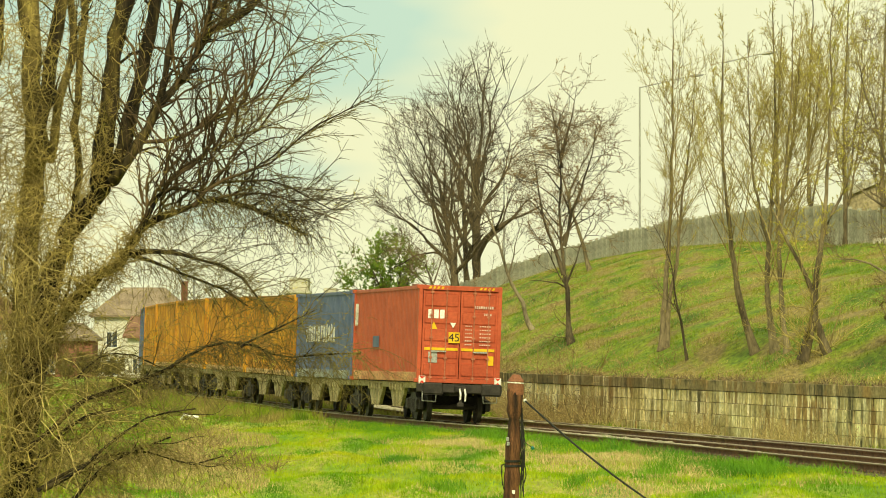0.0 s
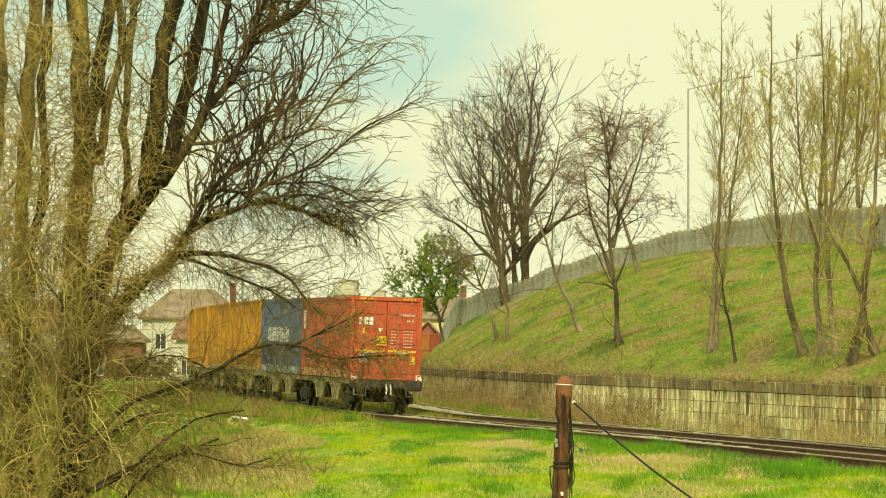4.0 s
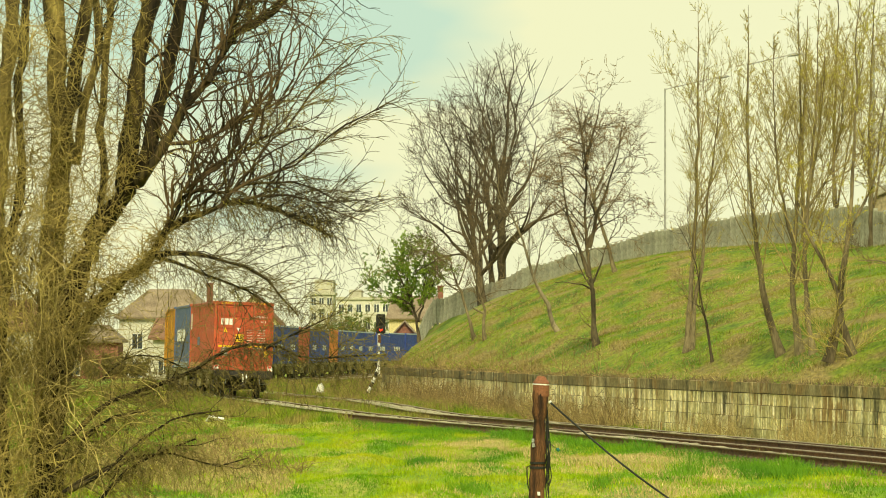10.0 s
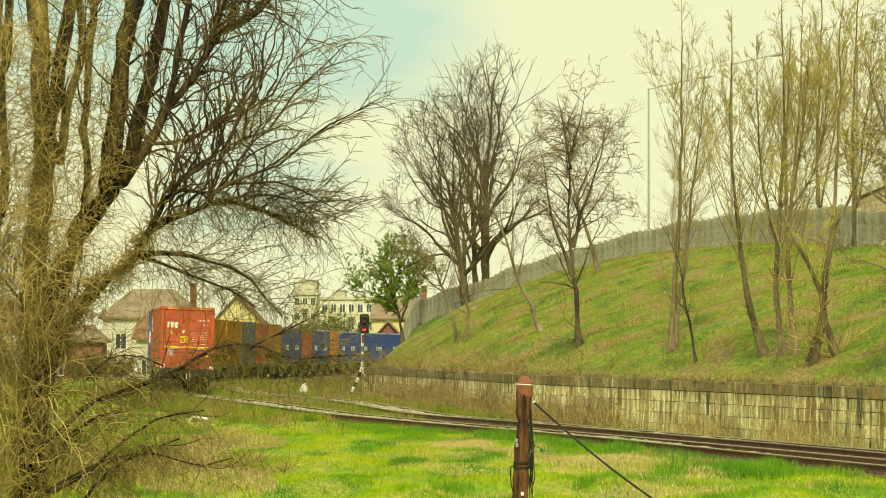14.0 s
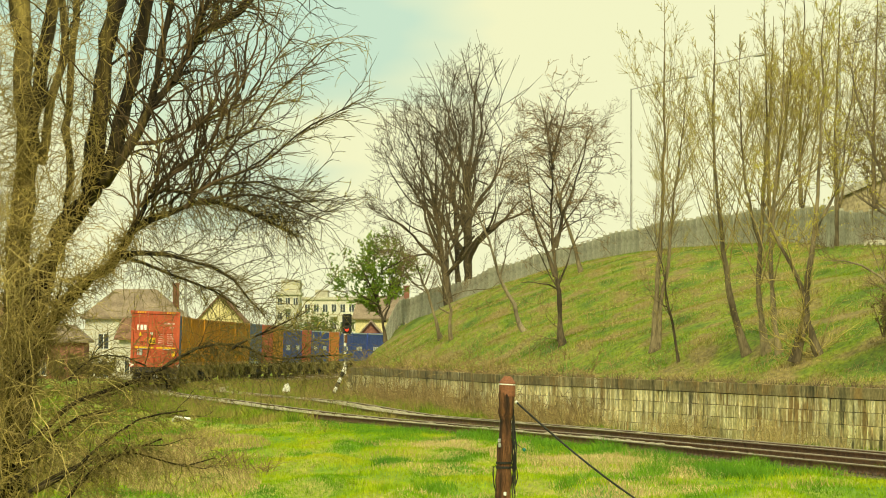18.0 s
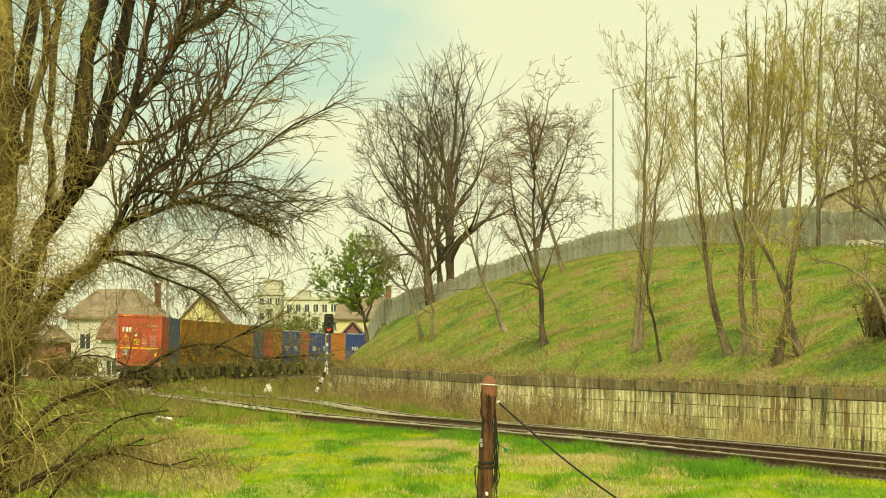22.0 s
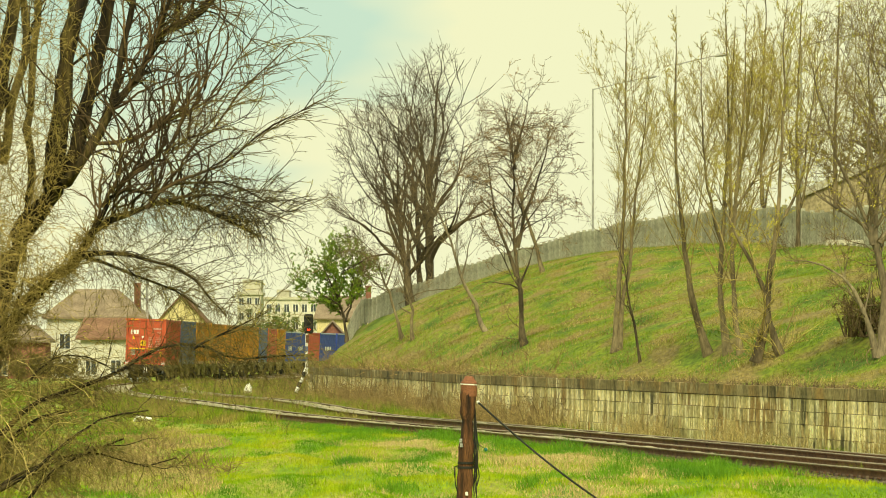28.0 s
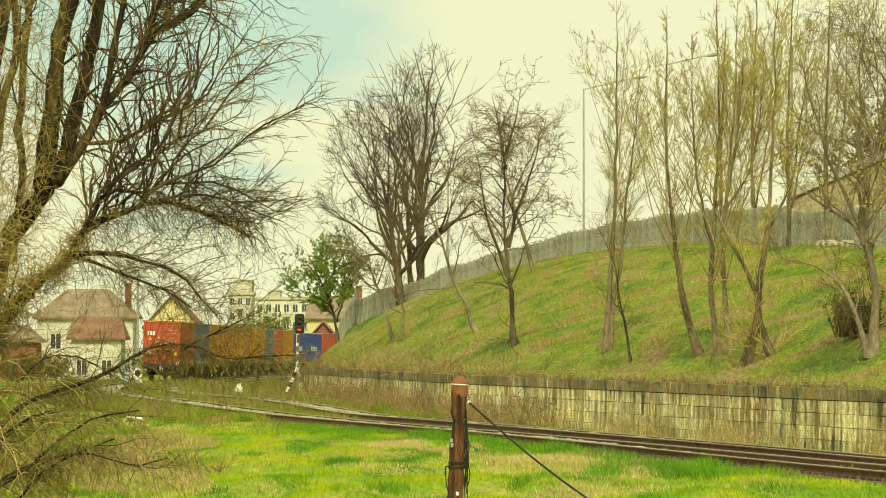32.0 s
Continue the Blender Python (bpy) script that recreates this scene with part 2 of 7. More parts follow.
def stained_wall(name, dark, mid, pale, lime):
    """Weathered blocks: broad damp patches, brown and lime runs down the face, fine grain; lime: how far the pale runs reach."""
    m = bpy.data.materials.new(name)
    m.use_nodes = True
    nt = m.node_tree
    b = nt.nodes["Principled BSDF"]
    b.inputs["Roughness"].default_value = 0.93
    b.inputs["Specular IOR Level"].default_value = 0.25
    place = nt.nodes.new("ShaderNodeNewGeometry").outputs["Position"]

    def noise(stretch, scale, detail, rough=0.5):
        mp = nt.nodes.new("ShaderNodeMapping")
        mp.inputs["Scale"].default_value = stretch
        nt.links.new(place, mp.inputs["Vector"])
        n = nt.nodes.new("ShaderNodeTexNoise")
        n.inputs["Scale"].default_value, n.inputs["Detail"].default_value, n.inputs["Roughness"].default_value = scale, detail, rough
        nt.links.new(mp.outputs["Vector"], n.inputs["Vector"])
        return n.outputs["Fac"]

    def ramp(value, lo, hi):
        r = nt.nodes.new("ShaderNodeMapRange")
        r.interpolation_type = "SMOOTHSTEP"
        r.inputs["From Min"].default_value, r.inputs["From Max"].default_value = lo, hi
        nt.links.new(value, r.inputs["Value"])
        return r.outputs["Result"]

    def times(a, c):
        k = nt.nodes.new("ShaderNodeMath")
        k.operation = "MULTIPLY"
        nt.links.new(a, k.inputs[0])
        nt.links.new(c, k.inputs[1])
        return k.outputs["Value"]

    def blend(a, colour, factor):
        k = nt.nodes.new("ShaderNodeMix")
        k.data_type = "RGBA"
        nt.links.new(factor, k.inputs["Factor"])
        nt.links.new(a, k.inputs["A"])
        k.inputs["B"].default_value = (*colour, 1)
        return k.outputs["Result"]

    base = nt.nodes.new("ShaderNodeRGB")
    base.outputs[0].default_value = (*mid, 1)
    colour = base.outputs[0]
    patches = noise((1, 0.14, 0.9), 1.0, 4)
    runs = noise((0.9, 0.62, 0.10), 2.6, 4, 0.6)
    thin = noise((1.2, 1.5, 0.16), 3.0, 3, 0.6)
    colour = blend(colour, (0.30, 0.19, 0.075), ramp(noise((1, 0.3, 0.5), 1.6, 4), 0.50, 0.66))
    colour = blend(colour, pale, times(ramp(runs, 0.47, 0.60), ramp(patches, 0.38, 0.52)))
    colour = blend(colour, (0.86, 0.76, 0.52), times(ramp(thin, 0.52, 0.62), ramp(patches, 0.44 - lime, 0.56 - lime)))
    colour = blend(colour, dark, times(ramp(noise((1, 0.8, 0.14), 2.0, 5, 0.65), 0.50, 0.62), ramp(noise((1, 0.2, 1.2), 1.3, 3), 0.40, 0.60)))
    rnd = nt.nodes.new("ShaderNodeObjectInfo")
    vary = nt.nodes.new("ShaderNodeMapRange")
    vary.inputs["To Min"].default_value, vary.inputs["To Max"].default_value = 0.80, 1.18
    nt.links.new(rnd.outputs["Random"], vary.inputs["Value"])
    fine = noise((1, 0.8, 1), 9.0, 3)
    grit = nt.nodes.new("ShaderNodeMapRange")
    grit.inputs["From Min"].default_value, grit.inputs["From Max"].default_value = 0.3, 0.7
    grit.inputs["To Min"].default_value, grit.inputs["To Max"].default_value = 0.68, 1.3
    nt.links.new(fine, grit.inputs["Value"])
    mul = nt.nodes.new("ShaderNodeMix")
    mul.data_type, mul.blend_type = "RGBA", "MULTIPLY"
    mul.inputs["Factor"].default_value = 1
    nt.links.new(colour, mul.inputs["A"])
    nt.links.new(times(grit.outputs["Result"], vary.outputs["Result"]), mul.inputs["B"])
    nt.links.new(mul.outputs["Result"], b.inputs["Base Color"])
    bp = nt.nodes.new("ShaderNodeBump")
    bp.inputs["Strength"].default_value, bp.inputs["Distance"].default_value = 0.7, 0.03
    nt.links.new(fine, bp.inputs["Height"])
    nt.links.new(bp.outputs["Normal"], b.inputs["Normal"])
    return m


M["block"] = stained_wall("weathered_wall_block", (0.11, 0.092, 0.048), (0.50, 0.40, 0.195), (0.90, 0.77, 0.45), 0.13)
M["cap_block"] = stained_wall("dark_wall_coping", (0.07, 0.06, 0.032), (0.24, 0.19, 0.095), (0.38, 0.31, 0.17), -0.14)


def glow(name, colour, strength):
    m = bpy.data.materials.new(name)
    m.use_nodes = True
    b = m.node_tree.nodes["Principled BSDF"]
    b.inputs["Base Color"].default_value = (*colour, 1)
    b.inputs["Emission Color"].default_value = (*colour, 1)
    b.inputs["Emission Strength"].default_value = strength
    return m


M["lamp_red"] = glow("lit_red_lens", (1.0, 0.03, 0.02), 3.0)


# ---------------------------------------------------------------- mesh helpers
def thing(name, label, category, group="", kind="", at=None):
    ob = new(name)
    ob.empty_display_size = 0.3
    if at is not None:
        ob.matrix_basis = at
    return tagged(ob, label, category, group, kind)


def part(name, bm, mat, parent=None, label=""):
    """Links a bmesh as one mesh object under parent."""
    me = bpy.data.meshes.new(name)
    bm.to_mesh(me)
    bm.free()
    me.materials.append(mat)
    ob = new(name, me)
    ob.parent = parent
    if label:
        ob["label"] = label
    return ob


def shared(name, me, parent, m):
    ob = new(name, me)
    ob.parent = parent
    ob.matrix_basis = m
    return ob


def box(bm, x0, x1, y0, y1, z0, z1, bevel=0.0):
    g = bmesh.ops.create_cube(bm, size=1.0, matrix=Matrix.LocRotScale(((x0 + x1) / 2, (y0 + y1) / 2, (z0 + z1) / 2), None, (x1 - x0, y1 - y0, z1 - z0)))
    if bevel:
        vs = set(g["verts"])
        bmesh.ops.bevel(bm, geom=[e for e in bm.edges if e.verts[0] in vs and e.verts[1] in vs], offset=bevel, segments=1, affect="EDGES")
    return bm


def rod(bm, a, b, r, r2=None, n=8):
    a, b = Vector(a), Vector(b)
    d = b - a
    m = Matrix.Translation((a + b) / 2) @ d.to_track_quat("Z", "Y").to_matrix().to_4x4()
    bmesh.ops.create_cone(bm, cap_ends=True, segments=n, radius1=r, radius2=r if r2 is None else r2, depth=d.length, matrix=m)
    return bm


def prism(bm, outline, y0, y1):
    """Outline in x, z pulled along y."""
    a = [bm.verts.new((x, y0, z)) for x, z in outline]
    b = [bm.verts.new((x, y1, z)) for x, z in outline]
    n = len(a)
    bm.faces.new(a[::-1])
    bm.faces.new(b)
    for i in range(n):
        bm.faces.new((a[i], a[(i + 1) % n], b[(i + 1) % n], b[i]))
    bmesh.ops.recalc_face_normals(bm, faces=bm.faces)
    return bm


def prism_x(bm, outline, x0, x1):
    """Outline in y, z pulled along x."""
    a = [bm.verts.new((x0, y, z)) for y, z in outline]
    b = [bm.verts.new((x1, y, z)) for y, z in outline]
    n = len(a)
    bm.faces.new(a)
    bm.faces.new(b[::-1])
    for i in range(n):
        bm.faces.new((a[i], b[i], b[(i + 1) % n], a[(i + 1) % n]))
    bmesh.ops.recalc_face_normals(bm, faces=bm.faces)
    return bm


def mesh_of(name, verts, faces, mat):
    """A mesh from arrays of corners and of faces with one number of corners."""
    verts, faces = np.asarray(verts, float), np.asarray(faces, int)
    me = bpy.data.meshes.new(name)
    k = faces.shape[1]
    me.vertices.add(len(verts))
    me.vertices.foreach_set("co", verts.ravel())
    me.loops.add(faces.size)
    me.loops.foreach_set("vertex_index", faces.ravel())
    me.polygons.add(len(faces))
    me.polygons.foreach_set("loop_start", np.arange(0, faces.size, k))
    me.update(calc_edges=True)
    me.materials.append(mat)
    return me


def smooth(me):
    me.polygons.foreach_set("use_smooth", np.ones(len(me.polygons), bool))
    return me


# ---------------------------------------------------------------- the lie of the land
Y_LINE = np.arange(-80.0, 801.0, 1.0)


def eased(points, width=25):
    """x along y through a few points, rounded off."""
    y, x = [p[1] for p in points], [p[0] for p in points]
    line = np.interp(np.arange(-140.0, 861.0, 1.0), y, x)
    k = np.hanning(width + 2)[1:-1]
    line = np.convolve(np.pad(line, width, "edge"), k / k.sum(), "same")[width:-width]
    return line[60:-60]


NEAR_X = eased([(37, -140), (24, 0), (15.6, 50), (11.4, 75), (8.5, 91.4), (7.15, 100), (3.75, 122.6), (2.5, 130), (1.5, 136.1), (-1.28, 150.8), (-3.78, 165.6), (-6.33, 180.4), (-8.91, 195.2), (-11.33, 210), (-13.49, 224.8), (-15.33, 239.7), (-16.83, 254.6), (-18.02, 269.6), (-18.87, 284.6), (-19.35, 299.6), (-19.48, 314.6), (-19.33, 329.6), (-19.02, 344.5), (-18.3, 374.5), (-17.7, 404.5), (-17.07, 434.5), (-16.27, 464.5), (-15.62, 479.5), (-14.62, 494.5), (-13.13, 509.4), (-9.13, 539.1), (4, 610), (30, 710), (80, 860)])
FAR_X = eased([(37, -140), (24, 0), (17.6, 40), (12.6, 78), (8.1, 110), (2.8, 143.5), (-0.4, 163), (-2.5, 174), (-6.2, 204), (-9.0, 221), (-11.5, 238), (-13.9, 260), (-15.2, 290), (-15.3, 320), (-14.6, 360), (-13.6, 400), (-12, 460), (-9, 500), (3, 580), (19.5, 650), (84, 860)])
WALL_X = 3.15 + eased([(37, -140), (24, 0), (17.6, 40), (12.6, 78), (8.1, 110), (2.8, 143.5), (-0.4, 163), (-2.4, 174), (-5.8, 204), (-9.7, 234.6), (-12.3, 260), (-13.5, 290), (-13.6, 320), (-12.8, 360), (-10.8, 400), (-5.4, 500), (8, 600), (30, 700), (90, 860)])
CREST_X = eased([(48, -140), (34, 50), (16.6, 190), (14.1, 205), (11.7, 225), (8.9, 252), (6.5, 270), (3.75, 290), (0.55, 310), (-3.1, 335), (-5.6, 350), (-7.9, 365), (-9.5, 380), (-4, 440), (6, 520), (40, 700), (60, 860)])
CREST_Z = eased([(5.8, -140), (5.9, 150), (6.04, 190), (6.35, 205), (7.0, 225), (7.3, 252), (7.24, 270), (6.85, 290), (6.2, 312), (4.95, 335), (4.45, 350), (4.0, 362), (2.9, 378), (1.0, 405), (-0.2, 430), (-0.3, 860)], 15)


def near_x(y):
    return np.interp(y, Y_LINE, NEAR_X)


def far_x(y):
    return np.interp(y, Y_LINE, FAR_X)


def wall_x(y):
    return np.interp(y, Y_LINE, WALL_X)


def wobble(x, y, s):
    return np.sin(x * s + 1.3) * np.cos(y * s * 0.83 + 0.4) + 0.5 * np.sin(x * s * 2.3 + y * s * 1.1)


def climb(y):
    """The line climbs a little on its way."""
    u = np.clip((np.asarray(y, float) - 168) / 50, 0, 1)
    return 0.22 * u * u * (3 - 2 * u)


def ground_z(x, y):
    """Height of the ground: track bed, meadow on the camera's side, wall and bank on the other."""
    x, y = np.asarray(x, float), np.asarray(y, float)
    bed = -0.24
    left = near_x(y) - 1.1 - x
    z = bed + 0.05 * np.clip(left / 0.3, 0, 1) - 0.028 * np.clip(left, 0, 6)
    drop = np.clip((left - 6) / 14, 0, 1)
    z = z - 1.0 * drop * drop * (3 - 2 * drop) * np.clip((190 - y) / 40, 0, 1)
    z = z + 0.085 * wobble(x, y * 0.3, 1.5) * np.clip((left - 1.2) / 2.5, 0, 1) * np.clip((200 - y) / 40, 0, 1)
    z = z + np.where(left > 0.5, 0.05 * wobble(x, y, 0.55) * np.clip(left, 0, 2) / 2, 0)
    q = x - wall_x(y)
    cx, cz = np.interp(y, Y_LINE, CREST_X), np.interp(y, Y_LINE, CREST_Z)
    fade = np.clip((250 - y) / 14, 0, 1)
    top = bed + (1.28 + 0.2 * np.clip((y - 120) / 110, 0, 1) - bed) * fade
    width = np.maximum(cx - wall_x(y), 1.0)
    u = np.clip((q - 0.4) / width, 0, 1.25)
    rise = np.where(u < 1, 1 - (1 - np.minimum(u, 1)) ** 1.5, 1.0)
    low = np.clip((q - 0.3) / 1.2, 0, 1)
    rise = rise * (0.35 + 0.65 * np.clip((q - 0.3) / 3.0, 0, 1))
    bank = top + np.maximum(cz - top, 0) * rise + 0.09 * wobble(x, y, 0.45) * low
    bank = np.where(u > 1.0, bank - 0.6 * (u - 1.0) / 0.25, bank)
    return np.where(q > 0.3, bank, z + climb(y))


def build_ground():
    qs = np.concatenate([[-3000, -800, -250, -120, -80], np.arange(-60, -24, 1.5), np.arange(-24, 0, 0.5), [0.0, 0.28, 0.32], np.arange(0.7, 26, 0.55), [27, 30, 36, 50, 90, 250, 800, 3000]])
    ys = np.concatenate([[-2000, -600, -200, -80], np.arange(-40, 60, 10), np.arange(60, 400, 1.0), np.arange(400, 700, 6.0), [720, 780, 900, 1500, 4000]])
    Y, Q = np.meshgrid(ys, qs, indexing="ij")
    X = Q + wall_x(np.clip(Y, -80, 800)) * np.where(np.abs(Q) < 200, 1, 0)
    Z = ground_z(X, np.clip(Y, -80, 800))
    verts = np.stack([X, Y, Z], -1).reshape(-1, 3)
    n, m = len(ys), len(qs)
    a = (np.arange(n - 1)[:, None] * m + np.arange(m - 1)[None]).ravel()
    me = smooth(mesh_of("ground", verts, np.stack([a, a + 1, a + m + 1, a + m], 1), M["grass"]))
    me.materials.append(M["bank_ground"])
    slot = np.where((Q[:-1, :-1] > 0.27) & (Y[:-1, :-1] > -50), 1, 0).ravel()
    me.polygons.foreach_set("material_index", slot)
    tagged(new("ground", me), "bright green spring grass meadow and railway bank", "ground", kind="structure")


build_ground()


# ---------------------------------------------------------------- tracks
class Line:
    """A line on the ground that things run along, by length from a start."""

    def __init__(self, x_of, cant=None):
        self.y = np.arange(-70.0, 780.0, 0.5)
        self.x = x_of(self.y)
        d = np.hypot(np.diff(self.x), np.diff(self.y))
        self.s = np.concatenate([[0], np.cumsum(d)])
        self.cant = cant

    def s_at(self, y):
        return float(np.interp(y, self.y, self.s))

    def at(self, s):
        return np.interp(s, self.s, self.x), np.interp(s, self.s, self.y)

    def lean(self, s):
        return 0.0 if self.cant is None else float(np.interp(np.interp(s, self.s, self.y), *self.cant))


near_line = Line(near_x, ([0, 95, 140, 300, 420, 600], [0.4, 0.8, 2.0, 2.0, 2.0, 2.0]))
far_line = Line(far_x, ([0, 85, 110, 300, 600], [0.6, 2.0, 3.0, 2.5, 2.0]))


def rail_profile(head):
    if head:
        return [(-0.036, 0.0), (0.036, 0.0), (0.037, -0.026), (-0.037, -0.026)]
    return [(-0.034, -0.024), (0.034, -0.024), (0.034, -0.045), (0.01, -0.06), (0.009, -0.14), (0.07, -0.158), (0.07, -0.172),
            (-0.07, -0.172), (-0.07, -0.158), (-0.009, -0.14), (-0.01, -0.06), (-0.034, -0.045)]


def sweep(line, s0, s1, step, outline, offset):
    s = np.arange(s0, s1, step)
    x, y = line.at(s)
    dx, dy = np.gradient(x), np.gradient(y)
    n = np.hypot(dx, dy)
    rx, ry = dy / n, -dx / n
    lean = np.radians([line.lean(v) for v in s])
    rings = []
    for o, h in outline:
        c = offset + o
        zc = -c * np.sin(lean) + h
        rings.append(np.stack([x + rx * c, y + ry * c, zc + climb(y)], -1))
    V = np.stack(rings, 1)
    n, k = V.shape[:2]
    i, j = np.meshgrid(np.arange(n - 1), np.arange(k), indexing="ij")
    a, b = i * k + j, i * k + (j + 1) % k
    F = np.stack([a, b, b + k, a + k], -1).reshape(-1, 4)
    return V.reshape(-1, 3), F


def build_track(line, name, label):
    track = thing(name, label, "track", kind="structure")
    for side in (-0.755, 0.755):
        body = shared("rail", smooth(mesh_of("rail", *sweep(line, 2, 760, 2.0, rail_profile(False), side), M["rust"])), track, Matrix())
        shared("running_surface", mesh_of("running_surface", *sweep(line, 2, 760, 2.0, rail_profile(True), side), M["railtop"]), body, Matrix())
    bm = bmesh.new()
    box(bm, -1.25, 1.25, -0.12, 0.12, -0.30, -0.185, 0.015)
    for c in (-0.755, 0.755):
        for e in (-0.11, 0.11):
            box(bm, c + e - 0.03, c + e + 0.03, -0.06, 0.06, -0.186, -0.13)
    me = bpy.data.meshes.new("sleeper")
    bm.to_mesh(me)
    bm.free()
    me.materials.append(M["sleeper"])
    s0 = line.s_at(84)
    for i in range(64):
        s = s0 + i * 0.6
        (x, y), (x2, y2) = line.at(s), line.at(s + 0.5)
        shared("sleeper", me, track, pose(x, y, float(climb(y)), 0, line.lean(s), math.degrees(math.atan2(y2 - y, x2 - x)) - 90))
    return track


build_track(near_line, "track_near", "rusty railway track in grassy ballast")
build_track(far_line, "track_far", "rusty converging railway track beside the retaining wall")


def build_ballast():
    for line, name in ((near_line, "ballast_near"), (far_line, "ballast_far")):
        rng = np.random.default_rng(5)
        offs = np.linspace(-1.05, 1.6, 15)
        s = np.arange(3, 720, 0.5)
        x, y = line.at(s)
        dx, dy = np.gradient(x), np.gradient(y)
        n = np.hypot(dx, dy)
        X = x[:, None] + (dy / n)[:, None] * offs
        Y = y[:, None] - (dx / n)[:, None] * offs
        heap = np.interp(offs, [-1.05, -0.84, -0.70, 0.70, 0.84, 1.25, 1.6], [-0.26, -0.19, -0.15, -0.15, -0.145, -0.14, -0.22])
        full = np.interp(offs, [-1.05, -0.84, -0.70, 0.70, 0.84, 1.3, 1.6], [-0.60, -0.40, -0.075, -0.075, -0.40, -0.60, -0.60])
        much = np.clip((y - 105) / 25, 0, 1)[:, None]
        Z = climb(Y) + heap[None] * (1 - much) + full[None] * much + rng.normal(0, 0.014, X.shape)
        k = len(offs)
        a = (np.arange(len(s) - 1)[:, None] * k + np.arange(k - 1)[None]).ravel()
        me = mesh_of(name, np.stack([X, Y, Z], -1).reshape(-1, 3), np.stack([a, a + 1, a + k + 1, a + k], 1), M["ballast"])
        tagged(new(name, me), "grey-brown crushed stone ballast under the rails", "ballast", kind="structure")


build_ballast()


# ---------------------------------------------------------------- train
moving = []  # (thing, distance of its middle ahead of the train's end, wheelbase)
MATS = {"R": "red", "B": "blue", "D": "deepblue", "Y": "amber", "O": "orange"}
NAMES = {"R": "red", "B": "faded blue", "D": "deep blue", "Y": "amber yellow", "O": "orange"}
DECK = 1.16
W2 = 1.245


def corrugated(bm, x, y0, y1, z0, z1, outward):
    """A trapezoid-corrugated steel side."""
    n = int((y1 - y0) / 0.28)
    p = (y1 - y0) / n
    ys, xs = [], []
    for i in range(n):
        for f, d in ((0.0, 0.0), (0.26, 0.0), (0.5, 0.024), (0.76, 0.024)):
            ys.append(y0 + (i + f) * p)
            xs.append(x - outward * d)
    ys.append(y1), xs.append(x)
    lo = [bm.verts.new((a, b, z0)) for a, b in zip(xs, ys)]
    hi = [bm.verts.new((a, b, z1)) for a, b in zip(xs, ys)]
    for i in range(len(lo) - 1):
        f = (lo[i], lo[i + 1], hi[i + 1], hi[i])
        bm.faces.new(f if outward > 0 else f[::-1])


